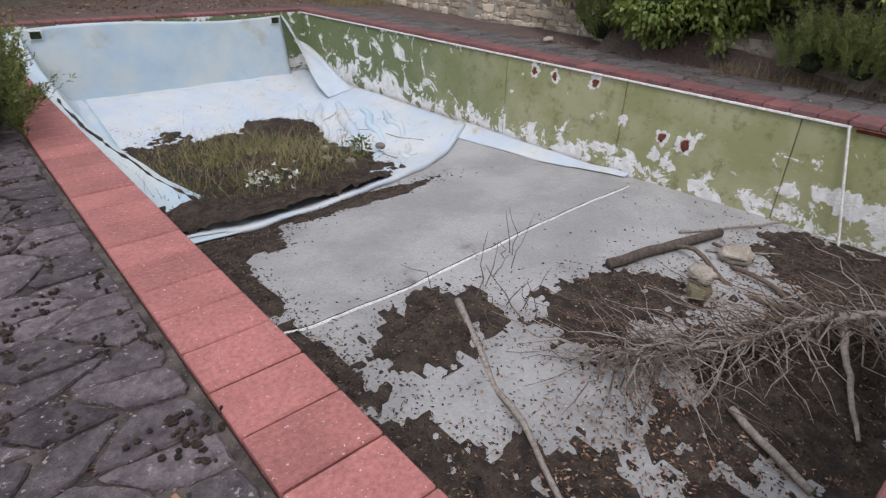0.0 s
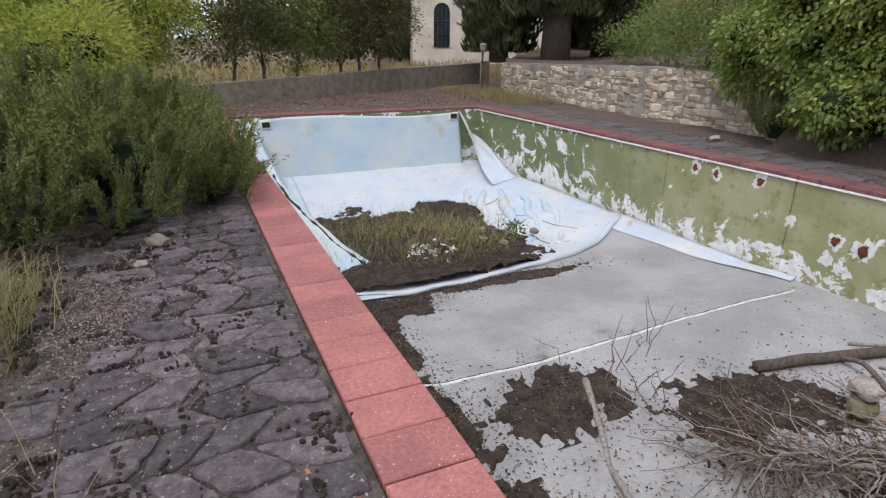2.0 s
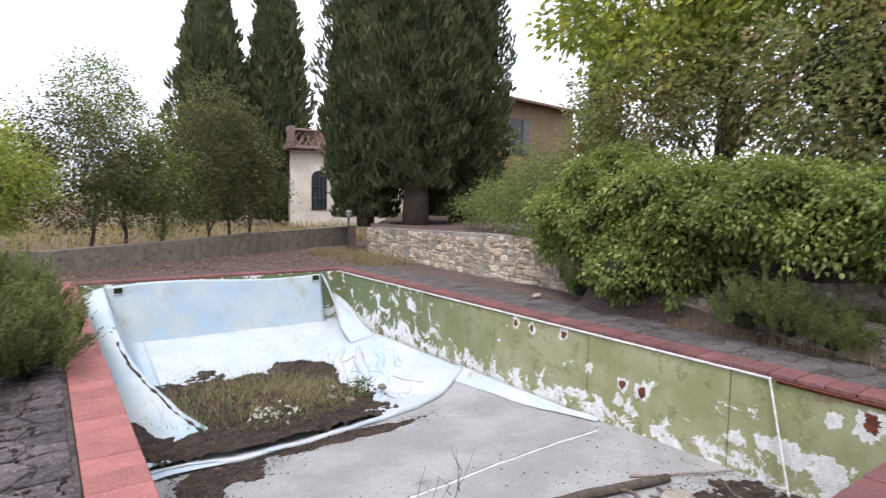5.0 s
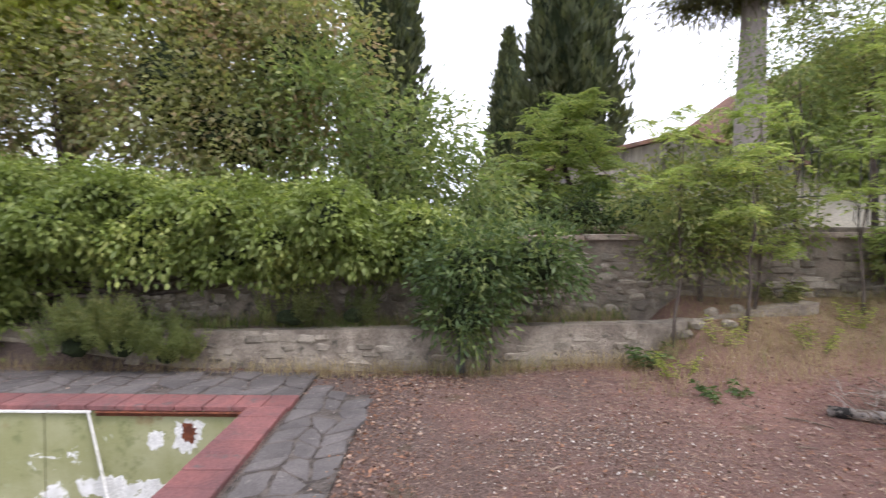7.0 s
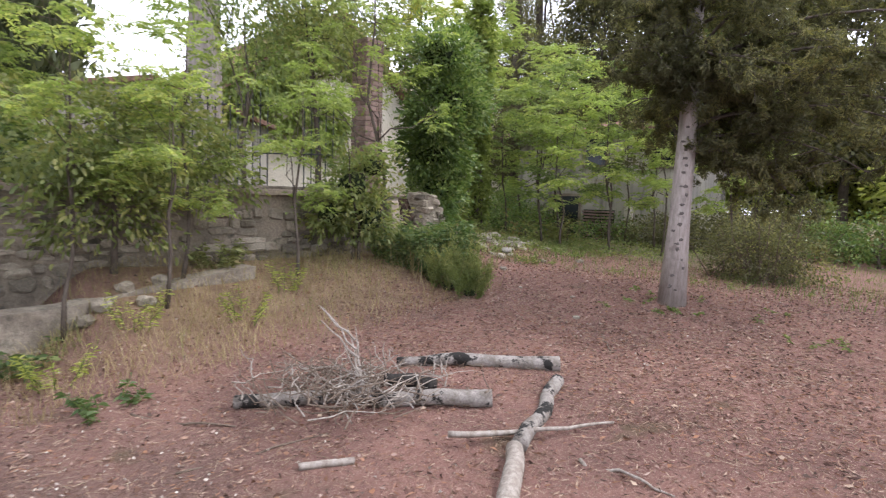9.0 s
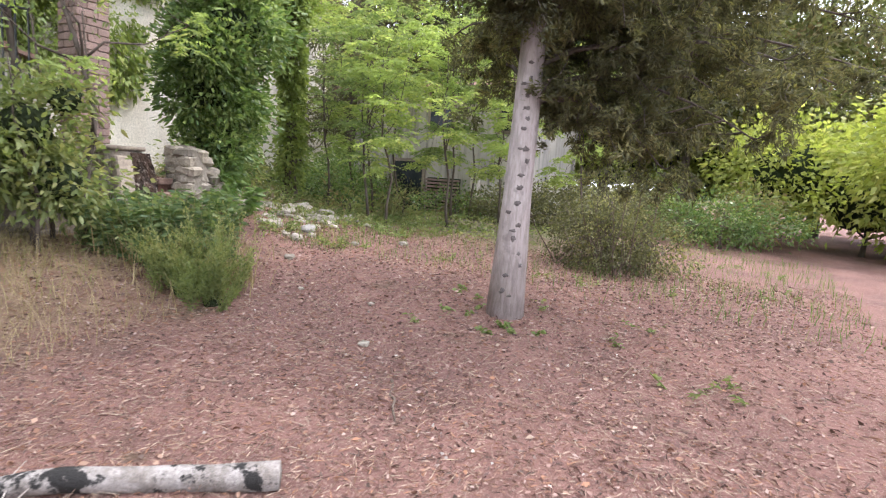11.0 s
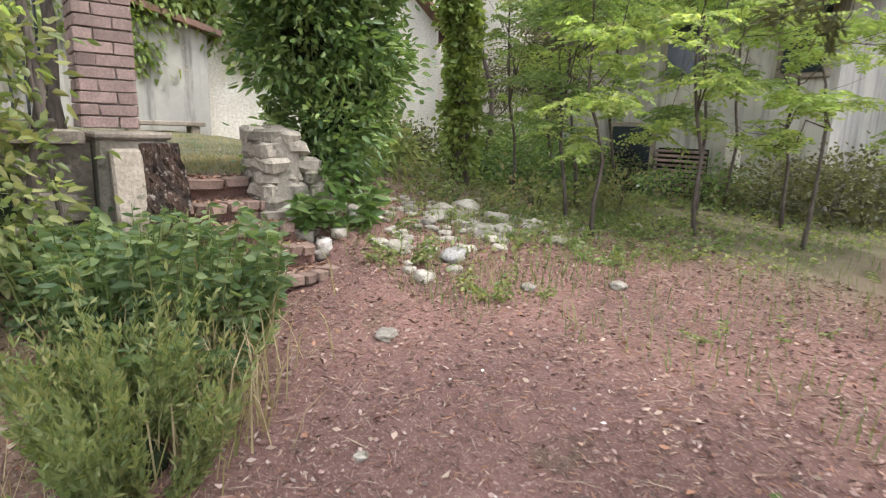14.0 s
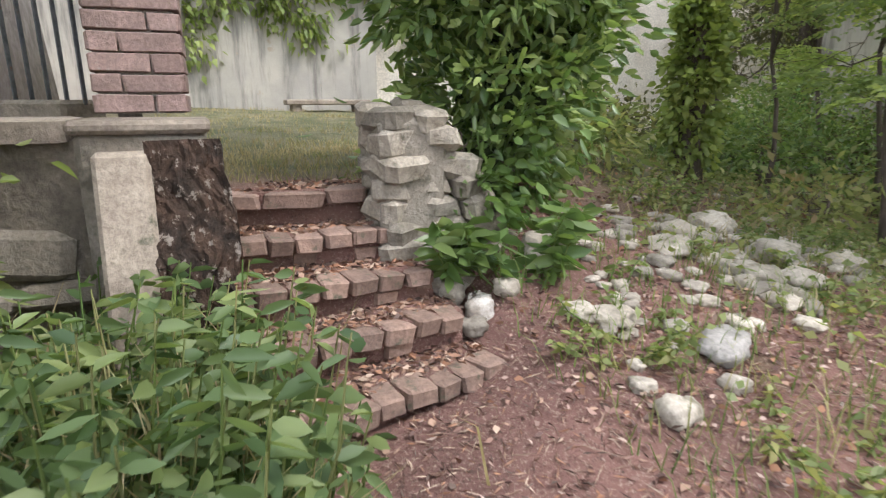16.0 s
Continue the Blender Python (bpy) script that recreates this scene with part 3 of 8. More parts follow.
def conifer_crown(tree_ob, starts_ends, tufts, seed, leaf, bark):
    """Drooping limbs that carry hanging branchlets thick with needle tufts; each limb is a part with its own spray."""
    q = random.Random(seed)
    for n, (a, b, dense) in enumerate(starts_ends):
        a, b = Vector(a), Vector(b)
        mid = a.lerp(b, 0.45) + Vector((0.12 * math.sin(n * 2.3), 0.12 * math.cos(n * 1.7), 0.5))
        way = [((1 - t) ** 2) * a + 2 * t * (1 - t) * mid + t * t * b for t in (0, 0.15, 0.3, 0.45, 0.6, 0.75, 0.9, 1.0)]
        tubes = [tube(way, [0.022 - 0.0025 * i for i in range(8)], 6)]
        P, W = [], []
        for i in range(int(9 * dense) + 2):
            t = q.uniform(0.25, 1.0)
            p = way[min(int(t * 7), 6)].lerp(way[min(int(t * 7) + 1, 7)], t * 7 - int(t * 7))
            e = p + Vector((q.gauss(0, 0.3), q.gauss(0, 0.3), q.uniform(-0.42, 0.12)))
            twig = crooked(p, e, 5, 0.08, seed + n * 31 + i)
            tubes.append(tube(twig, [0.008, 0.006, 0.005, 0.004, 0.003, 0.002], 4, False))
            for k in range(tufts):
                c = twig[1 + k % 5] + Vector((q.gauss(0, 0.045), q.gauss(0, 0.045), q.gauss(-0.02, 0.045)))
                d = Vector((q.gauss(0, 0.6), q.gauss(0, 0.6), q.uniform(-0.9, 0.5)))
                P.append(np.array(c) + rng.normal(size=(46, 3)) * 0.017 + np.array(d.normalized()) * rng.uniform(0, 0.11, (46, 1)))
                W.append(np.array(d.normalized()) * 0.9 + rng.normal(size=(46, 3)) * 0.5)
        solid("limb", *bundle(tubes), bark, tree_ob, smooth=True)
        foliage("needle_spray", leaf, np.concatenate(P), np.concatenate(W), 0.055, 0.013, tree_ob, droop=0.1)


def cypress(base, height, radius, label, leaf=None, n=9000, length=0.34, width=0.1, trunk=0.25, bare=0.0, seed=1, group="cypresses"):
    """A column cypress: steep sprays on a ragged spindle round a near-black core painted as inner shade, on a short
    bare trunk.
    """
    ob = thing("cypress_tree", base, label, "tree", group)
    v, f = tube(crooked((0, 0, -0.1), (0, 0, height * 0.8), 6, 0.1, seed), [trunk * (1.2 - i * 0.17) for i in range(7)], 8)
    solid("trunk", v, f, BARK, ob, smooth=True)
    t = rng.uniform(0, 1, n) ** 1.15
    a = rng.uniform(0, 2 * math.pi, n)
    prof = np.where(t < 0.22, 0.62 + 1.6 * t, 1.0) * np.where(t > 0.22, (1 - (np.maximum(t - 0.22, 0) / 0.78) ** 1.9), 1.0)
    ridge = 1 + 0.17 * np.sin(a * 5 + seed + 6 * t) + 0.17 * np.sin(a * 9 + t * 23 + seed) + 0.1 * np.sin(t * 46 + a * 3) + 0.08 * np.sin(t * 90 - a * 7)
    r = radius * np.maximum(prof, 0.03) * ridge * (1 - 0.3 * rng.uniform(0, 1, n) ** 2)
    at = np.stack([r * np.cos(a), r * np.sin(a), bare + t * (height - bare)], 1)
    way = np.stack([np.cos(a) * 0.45, np.sin(a) * 0.45, np.full(n, 1.0)], 1) + rng.normal(size=(n, 3)) * 0.28
    foliage("crown", leaf or CYPRESS_LEAF, at, way, length, width, ob, droop=0.0)
    # Solid near-black spindle paints the shade inside the crown.
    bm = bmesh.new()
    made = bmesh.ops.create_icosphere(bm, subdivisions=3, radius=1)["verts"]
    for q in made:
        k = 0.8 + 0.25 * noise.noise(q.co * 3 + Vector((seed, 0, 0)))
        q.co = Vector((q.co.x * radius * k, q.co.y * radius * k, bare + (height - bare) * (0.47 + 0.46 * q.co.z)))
    part("inner_shade_core", bm, INNER_SHADE, ob)
    return ob


def blade_field(name, places, height, lean, width, material, label, seed=3, kind="stuff", category=""):
    """Grass: a bent, tapering blade at each place."""
    n = len(places)
    h = height * rng.uniform(0.45, 1.25, n)
    a = rng.uniform(0, 2 * math.pi, n)
    out = np.stack([np.cos(a), np.sin(a), np.zeros(n)], 1) * (lean * h * rng.uniform(0.3, 1.3, n))[:, None]
    side = np.stack([-np.sin(a), np.cos(a), np.zeros(n)], 1) * width / 2
    up = np.array([0, 0, 1.0]) * h[:, None]
    v = np.stack([places - side, places + side, places + out * 0.35 + up * 0.6 + side * 0.7, places + out * 0.35 + up * 0.6 - side * 0.7, places + out + up * 0.95], 1).reshape(-1, 3)
    i = np.arange(n)[:, None] * 5
    quads = (i + np.array([[0, 1, 2, 3]])).tolist()
    tris = (i + np.array([[3, 2, 4]])).tolist()
    ob = new(name, mesh_of(name, v, quads + tris, material))
    return tagged(ob, label, category, "", kind)


def lerp_table(table, x):
    xs, ys = zip(*table)
    return np.interp(x, xs, ys)


def smooth01(v):
    v = np.clip(v, 0, 1)
    return v * v * (3 - 2 * v)


# ---- the lie of the land ----
POOL_L, POOL_R, POOL_N, POOL_F = 1.0, 7.1, -0.77, 12.18
COPING = 0.385
RISE = [(-60, 1.2), (-30, 0.72), (-19, 0.6), (-16, 0.68), (-13, 0.68), (-11.2, 0.66), (-9.6, 0.5), (-7.1, 0.26), (-6, 0.17), (-5, 0.08), (-3, 0.0), (20, 0.0), (60, 0.6), (400, 3.0)]


def edge_x(y):
    """Where the upper ground begins behind the retaining walls."""
    return lerp_table([(-30, 10.2), (-14, 9.9), (-11.4, 9.7), (-10.9, 9.62), (-3, 9.6), (4, 9.4), (5.5, 9.78), (16, 9.95), (19, 12), (60, 40)], y)


def land(x, y):
    """Height of the ground at arrays x, y."""
    x, y = np.asarray(x, float), np.asarray(y, float)
    z = lerp_table(RISE, y) + np.where(y < -6, np.clip(np.where(x < 6.6, 0.02, 0.07) * (x - 6.6), -0.1, 0.12) * smooth01((-6 - y) / 3), 0)
    bank = smooth01((x - 7.4) / 1.9) * smooth01((-5.0 - y) / 1.0) * smooth01((y + 10.6) / 1.2)
    z = z + bank * np.maximum(0, 0.86 - z)
    heap = smooth01((x - 8.0) / 2.6) * smooth01((-10.9 - y) / 0.5)
    z = z + heap * lerp_table([(-60, 0.0), (-14.5, 0.0), (-14.0, 0.08), (-13.2, 0.27), (-12.6, 0.32), (-12.2, 0.45), (-11.6, 0.62), (-10.9, 0.65)], y)
    terrace = smooth01((x - 8.72) / 0.1) * smooth01((y + 5.25) / 0.25) * smooth01((5.2 - y) / 0.4)
    z = z + terrace * 0.46
    upper = lerp_table([(-60, 1.2), (-20, 0.7), (-16.5, 0.75), (-14.9, 1.0), (-13.8, 1.28), (-12.5, 1.4), (-11, 1.42), (-9.9, 1.44), (-9.5, 1.6), (3.0, 1.55), (5.0, 1.0), (60, 1.2)], y)
    step = smooth01((x - edge_x(y)) / np.where(y < -11.2, 1.4, 0.14))
    z = np.where(step > 0, z + step * np.maximum(0, upper - z), z)
    z = z + np.clip(x - 12, 0, 30) * 0.035 * smooth01((y + 18) / 4)
    near = np.clip((np.abs(x) + np.abs(y) - 3) / 6, 0, 1)
    lump = 0.035 * np.sin(x * 1.9 + 1.2 * np.sin(y * 1.3)) * np.sin(y * 1.6 + x * 0.7) * near
    paved = smooth01((y + 2.6) / 0.6) * smooth01((12.9 - y) / 0.6) * smooth01((x + 1.5) / 0.4) * smooth01((8.9 - x) / 0.3)
    return z + lump * (1 - paved) - 0.045 * paved


def land_at(x, y):
    return float(land(np.array([x]), np.array([y]))[0])


def axis_steps(lo, hi, fine, ends):
    a = list(np.arange(lo, hi + 1e-6, fine))
    s, v = fine, hi
    while v < ends[1]:
        s *= 1.25
        v += s
        a.append(v)
    s, v = fine, lo
    while v > ends[0]:
        s *= 1.25
        v -= s
        a.insert(0, v)
    return np.array(a)


gx = axis_steps(-3.0, 12.6, 0.1, (-900, 900))
gy = axis_steps(-17.0, 17.0, 0.1, (-900, 900))
HOLE = (POOL_L - 0.2, POOL_R + 0.2, POOL_N - 0.2, POOL_F + 0.2)
GX, GY = np.meshgrid(gx, gy, indexing="ij")
GZ = land(GX, GY)
idx = np.arange(GX.size).reshape(GX.shape)
cx, cy = (GX[:-1, :-1] + GX[1:, 1:]) / 2, (GY[:-1, :-1] + GY[1:, 1:]) / 2
keep = ~((cx > HOLE[0]) & (cx < HOLE[1]) & (cy > HOLE[2]) & (cy < HOLE[3]))
quads = np.stack([idx[:-1, :-1], idx[1:, :-1], idx[1:, 1:], idx[:-1, 1:]], -1)[keep]
ground = solid("ground", np.stack([GX, GY, GZ], -1).reshape(-1, 3), quads, GROUND, None, "reddish brown ground of pine needles, leaves and gravel", True)
tagged(ground, "", "ground", "", "structure")


# ---- the pool shell ----
def pool_floor(x, y):
    x, y = np.asarray(x, float), np.asarray(y, float)
    a, b = np.clip((y - 3.4) / 5.0, 0, 1), np.clip((12.3 - y) / 2.2, 0, 1)
    c, d = np.clip((x - 0.8) / 1.5, 0, 1), np.clip((7.2 - x) / 1.9, 0, 1)
    k = np.minimum(np.minimum(a, b), np.minimum(c, d))
    return -1.28 - 0.06 * smooth01((y - 1.5) / 2) - 0.58 * k + 0.006 * np.sin(x * 5) * np.sin(y * 4)


def floor_at(x, y):
    return float(pool_floor(x, y))


fx, fy = np.meshgrid(np.linspace(POOL_L - 0.02, POOL_R + 0.02, 62), np.linspace(POOL_N - 0.02, POOL_F + 0.02, 130), indexing="ij")
fi = np.arange(fx.size).reshape(fx.shape)
fq = np.stack([fi[:-1, :-1], fi[1:, :-1], fi[1:, 1:], fi[:-1, 1:]], -1).reshape(-1, 4)
floor = solid("pool_floor", np.stack([fx, fy, pool_floor(fx, fy)], -1).reshape(-1, 3), fq, CONCRETE, None, "bare grey concrete floor of a drained pool", True)
tagged(floor, "", "floor", "", "structure")


def wall_box(name, lo, hi, material, label, category="wall", bevel=0.0, parent=None):
    size = [h - l for l, h in zip(lo, hi)]
    ob = part(name, box_bm(size, bevel, [(l + h) / 2 for l, h in zip(lo, hi)]), material, parent)
    return tagged(ob, label, category, "", "structure")


pool_right = wall_box("pool_wall_east", (POOL_R + 0.03, POOL_N, -2.3), (POOL_R + 0.22, POOL_F, -0.055), MORTAR, "pool side wall of flaking green painted panels")
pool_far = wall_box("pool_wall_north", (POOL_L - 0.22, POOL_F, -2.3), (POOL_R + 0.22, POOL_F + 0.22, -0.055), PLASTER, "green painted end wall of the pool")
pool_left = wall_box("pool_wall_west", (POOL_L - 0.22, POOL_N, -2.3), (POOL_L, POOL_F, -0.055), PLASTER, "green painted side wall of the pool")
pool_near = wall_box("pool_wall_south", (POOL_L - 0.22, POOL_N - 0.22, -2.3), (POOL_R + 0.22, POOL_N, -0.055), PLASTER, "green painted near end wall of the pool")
SEAMS = [POOL_N, 1.27, 3.43, 5.6, 7.76, 9.92, POOL_F]
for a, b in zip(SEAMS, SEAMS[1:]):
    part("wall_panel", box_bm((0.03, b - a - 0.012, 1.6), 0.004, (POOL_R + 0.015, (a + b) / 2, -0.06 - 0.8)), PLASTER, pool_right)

# coping of red tiles, each its own piece
coping_west = tagged(new("coping_west"), "row of red terracotta coping tiles along the pool", "coping", "", "structure")
coping_east = tagged(new("coping_east"), "row of red coping tiles along the far pool side", "coping", "", "structure")
coping_north = tagged(new("coping_north"), "row of red coping tiles at the pool end", "coping", "", "structure")
coping_south = tagged(new("coping_south"), "worn red coping at the near pool end", "coping", "", "structure")
PITCH = 0.2835
tile_mesh = bpy.data.meshes.new("coping_tile")
tb = box_bm((COPING, PITCH - 0.009, 0.055), 0.007)
tb.to_mesh(tile_mesh)
tb.free()
worn_mesh = tile_mesh.copy()
tile_mesh.materials.append(TILE)
worn_mesh.materials.append(WORN_TILE)
tr = random.Random(4)


def tile_row(parent, start, end, along_y, fixed, me=tile_mesh):
    n = int(round((end - start) / PITCH))
    step = (end - start) / n
    for i in range(n):
        c = start + (i + 0.5) * step
        z = -0.0275 + tr.uniform(-0.0025, 0.0025)
        w = tr.uniform(-0.35, 0.35)
        m = pose(fixed, c, z, tr.uniform(-0.3, 0.3), tr.uniform(-0.3, 0.3), w) if along_y else pose(c, fixed, z, tr.uniform(-0.3, 0.3), 0, 90 + w)
        piece("coping_tile", me, m, parent)



# ---- retaining walls ----
def wall_line(name, points, thick, material, label, foot=-0.4):
    """A wall along points (x, y, top), its face on the line and its body behind, away from the pool."""
    verts, faces = [], []
    for i, (x, y, top) in enumerate(points):
        a, b = points[max(i - 1, 0)], points[min(i + 1, len(points) - 1)]
        d = Vector((b[0] - a[0], b[1] - a[1], 0)).normalized()
        n = Vector((-d.y, d.x, 0)) if -d.y > 0 or abs(d.y) < 0.3 and d.x > 0 else Vector((d.y, -d.x, 0))
        q = Vector((x, y, 0)) + n * thick
        verts += [(x, y, foot), (x, y, top), (q.x, q.y, top), (q.x, q.y, foot)]
    for i in range(len(points) - 1):
        k = i * 4
        for j in range(4):
            n = (j + 1) % 4
            faces.append((k + j, k + n, k + 4 + n, k + 4 + j))
    e = (len(points) - 1) * 4
    faces += [(0, 1, 2, 3), (e + 3, e + 2, e + 1, e)]
    ob = solid(name, verts, faces, material, None, label)
    bm = bmesh.new()
    bm.from_mesh(ob.data)
    bmesh.ops.recalc_face_normals(bm, faces=bm.faces)
    bm.to_mesh(ob.data)
    bm.free()
    return tagged(ob, "", "wall", "", "structure")


BLOCKS = [block_mesh("wall_stone", i, STONE, 0.2, 0.2) for i in range(9)]
RUBBLE = [rock_mesh("wall_stone", 80 + i, WALL_STONE, 0.35, 1.0, 2) for i in range(7)]
PIER_BLOCKS = [block_mesh("pier_stone", 90 + i, WALL_STONE, 0.2, 0.2) for i in range(5)]
CAPS = [block_mesh("cap_stone", 40 + i, CAP_STONE, 0.06, 0.04) for i in range(4)]


def stone_face(parent, a, b, z0, z1, size, course, seed, blocks, proud=0.02, fill=1.0, limit=300):
    """Courses of separate stones on the face of a wall from a to b (x, y), between the heights given at both ends."""
    r = random.Random(seed)
    d = Vector((b[0] - a[0], b[1] - a[1], 0))
    length = d.length
    d.normalize()
    turn = math.degrees(math.atan2(d.y, d.x))
    made = 0
    h = 0.0
    top = max(z1) - min(z0)
    while h < top:
        ch = course * r.uniform(0.7, 1.35)
        s = -r.uniform(0, size)
        while s < length:
            w = size * r.uniform(0.5, 1.6)
            t = min(max((s + w / 2) / length, 0), 1)
            lo = z0[0] + (z0[1] - z0[0]) * t
            hi = z1[0] + (z1[1] - z1[0]) * t
            z = lo + h + ch / 2 + r.uniform(-0.22, 0.22) * course
            if z + ch * 0.4 < hi and s > -0.02 and s + w < length + 0.05 and r.random() < fill and made < limit:
                c = Vector((a[0], a[1], 0)) + d * (s + w / 2)
                deep = 0.12
                out = r.uniform(0.2, 1.0) * proud
                n = Vector((d.y, -d.x, 0))
                n = n if n.x < 0 else -n
                p = c + n * (out - deep / 2)
                m = Matrix.Translation((p.x, p.y, z)) @ pose(0, 0, 0, r.uniform(-4, 4), r.uniform(-5, 5), turn + r.uniform(-3, 3)) @ Matrix.Diagonal((w * 0.97, deep, ch * r.uniform(0.8, 1.25), 1))
                piece("wall_stone", r.choice(blocks), m, parent)
                made += 1
            s += w
        h += ch


stone_wall = wall_line("wall_stone", [(9.95, 16.0, 0.95), (9.62, 12.8, 1.0), (9.55, 9.0, 1.08), (9.5, 5.4, 0.98)], 0.42, MORTAR, "dry stone retaining wall of ochre and grey rubble")
low_wall = wall_line("wall_low", [(9.3, 5.6, 0.5), (8.78, 3.2, 0.42), (8.68, 0.0, 0.44), (8.62, -2.4, 0.5), (8.58, -5.5, 0.6), (8.6, -6.4, 0.74), (8.68, -7.4, 0.86)], 0.3, LIMEWASH, "low rendered stone wall with bare patches")
upper_wall = wall_line("wall_upper", [(9.55, 5.2, 1.5), (9.38, 0.0, 1.5), (9.35, -3.5, 1.58), (9.34, -6.8, 1.66), (9.32, -9.72, 1.69)], 0.32, OLD_RENDER, "old rendered stone retaining wall with a stone cap")
back_wall = wall_line("wall_back", [(-6.0, 13.2, 0.55), (0.5, 14.6, 0.55), (3.2, 16.2, 0.6), (6.9, 18.4, 0.7), (11.0, 20.2, 0.8)], 0.4, WALL_STONE, "low dark mossy stone wall at the edge of the field")

# cap of the upper wall
cr = random.Random(9)
s = -9.72
while s < 4.6:
    w = cr.uniform(0.5, 0.95)
    xx = 9.34 + (s + 9.7) * 0.004 + (0.16 if s > 3 else 0)
    m = Matrix.Translation((xx + 0.13, s + w / 2, lerp_table([(-9.7, 1.725), (-6.8, 1.695), (-3.5, 1.615), (0, 1.53), (6, 1.53)], s + w / 2))) @ pose(0, 0, 0, cr.uniform(-1, 1), cr.uniform(-1, 1), cr.uniform(-1, 1)) @ Matrix.Diagonal((0.42, w * 0.985, 0.075, 1))
    piece("cap_stone", cr.choice(CAPS), m, upper_wall)
    s += w


# ---- houses ----
def gable_house(name, origin, turn, size, eaves, ridge, wall_mat, label, along_x=True, overhang=0.45):
    """A house with walls, a tiled gable roof and no openings yet; origin is a front corner, size is along the front and back from it."""
    ob = thing(name, origin, label, "house")
    ob.matrix_basis = pose(*origin, 0, 0, turn)
    w, d = size
    if along_x:
        v = [(0, 0, -1), (w, 0, -1), (w, d, -1), (0, d, -1), (0, 0, eaves), (w, 0, eaves), (w, d, eaves), (0, d, eaves), (0, d / 2, ridge), (w, d / 2, ridge)]
        f = [(0, 1, 5, 4), (2, 3, 7, 6), (1, 2, 6, 9, 5), (3, 0, 4, 8, 7), (4, 5, 9, 8), (6, 7, 8, 9)]
    else:
        v = [(0, 0, -1), (w, 0, -1), (w, d, -1), (0, d, -1), (0, 0, eaves), (w, 0, eaves), (w, d, eaves), (0, d, eaves), (w / 2, 0, ridge), (w / 2, d, ridge)]
        f = [(0, 1, 5, 8, 4), (2, 3, 7, 9, 6), (1, 2, 6, 5), (3, 0, 4, 7), (4, 8, 9, 7), (8, 5, 6, 9)]
    solid("wall", v, f, wall_mat, ob)
    slope = (ridge - eaves) / ((d if along_x else w) / 2)
    half = (d if along_x else w) / 2 + overhang
    run = (w if along_x else d) + 2 * overhang
    for sgn in (-1, 1):
        n = int(run / 0.06)
        top, low = [], []
        for i in range(n + 1):
            q = -overhang + run * i / n
            hh = 0.05 * math.cos(i * math.pi / 2)
            for u in (0.0, half):
                c = (d if along_x else w) / 2 + sgn * u
                for lst, lift in ((top, 0.1 + hh), (low, 0.02)):
                    z = ridge - slope * u + lift
                    lst.append((q, c, z) if along_x else (c, q, z))
        m = len(top)
        fs = []
        for i in range(n):
            k = 2 * i
            fs += [(k, k + 1, k + 3, k + 2), (m + k, m + k + 2, m + k + 3, m + k + 1), (k + 1, m + k + 1, m + k + 3, k + 3), (k, k + 2, m + k + 2, m + k)]
        fs += [(0, m, m + 1, 1), (m - 2, m - 1, 2 * m - 1, 2 * m - 2)]
        solid("roof", top + low, fs, ROOF, ob)
    return ob


def opening(house, x, z, w, h, on="front", at=0.0, arch=False, frame_mat=None, shutter=False, bars=False):
    """A window set in a house's wall: a deep dark pane in a raised surround, with shutters or bars where it has them."""
    win = new("window")
    win.parent = house
    win.matrix_basis = pose(x, at, z, 0, 0, 0) if on == "front" else pose(at, x, z, 0, 0, -90)
    def shape(ww, hh, y0, y1):
        n = 8
        pts = [(-ww / 2, 0), (ww / 2, 0)]
        if arch:
            for i in range(n + 1):
                a = math.pi * i / n
                pts.append((ww / 2 * math.cos(a), hh - ww / 2 + ww / 2 * math.sin(a)))
        else:
            pts += [(ww / 2, hh), (-ww / 2, hh)]
        k = len(pts)
        v = [(p[0], y0, p[1]) for p in pts] + [(p[0], y1, p[1]) for p in pts]
        f = [tuple(range(k)), tuple(range(2 * k - 1, k - 1, -1))] + [(i, i + k, (i + 1) % k + k, (i + 1) % k) for i in range(k)]
        return v, f
    v, f = shape(w + 0.3, h + 0.18, -0.05, 0.02)
    solid("frame", v, f, frame_mat or CREAM, win)
    v, f = shape(w, h, -0.062, -0.02)
    solid("pane", v, f, DARK_GLASS, win)
    if bars:
        t = [tube([(w * (i / 4 - 0.5), -0.08, 0.02), (w * (i / 4 - 0.5), -0.08, h - (0.25 if i in (1, 3) else 0.05))], [0.02, 0.02], 4) for i in (1, 2, 3)]
        t += [tube([(-w / 2, -0.08, h * k), (w / 2, -0.08, h * k)], [0.02, 0.02], 4) for k in (0.3, 0.6)]
        solid("glazing_bar", *bundle(t), IRON, win)
    if shutter:
        for sx in (-1, 1):
            part("shutter", box_bm((w * 0.5, 0.05, h), 0.008, (sx * w * 0.78, -0.09, h / 2)), SHUTTER, win)
    return win


# ---- write the copings ----
tile_row(coping_west, -1.251, -1.251 + 49 * PITCH, True, POOL_L - COPING / 2)
tile_row(coping_east, POOL_N - COPING, POOL_F + COPING, True, POOL_R + COPING / 2 - 0.02, worn_mesh)
tile_row(coping_north, POOL_L, POOL_R - 0.02, False, POOL_F + COPING / 2, worn_mesh)
tile_row(coping_south, POOL_L, POOL_R - 0.02, False, POOL_N - COPING / 2 + 0.03, worn_mesh)

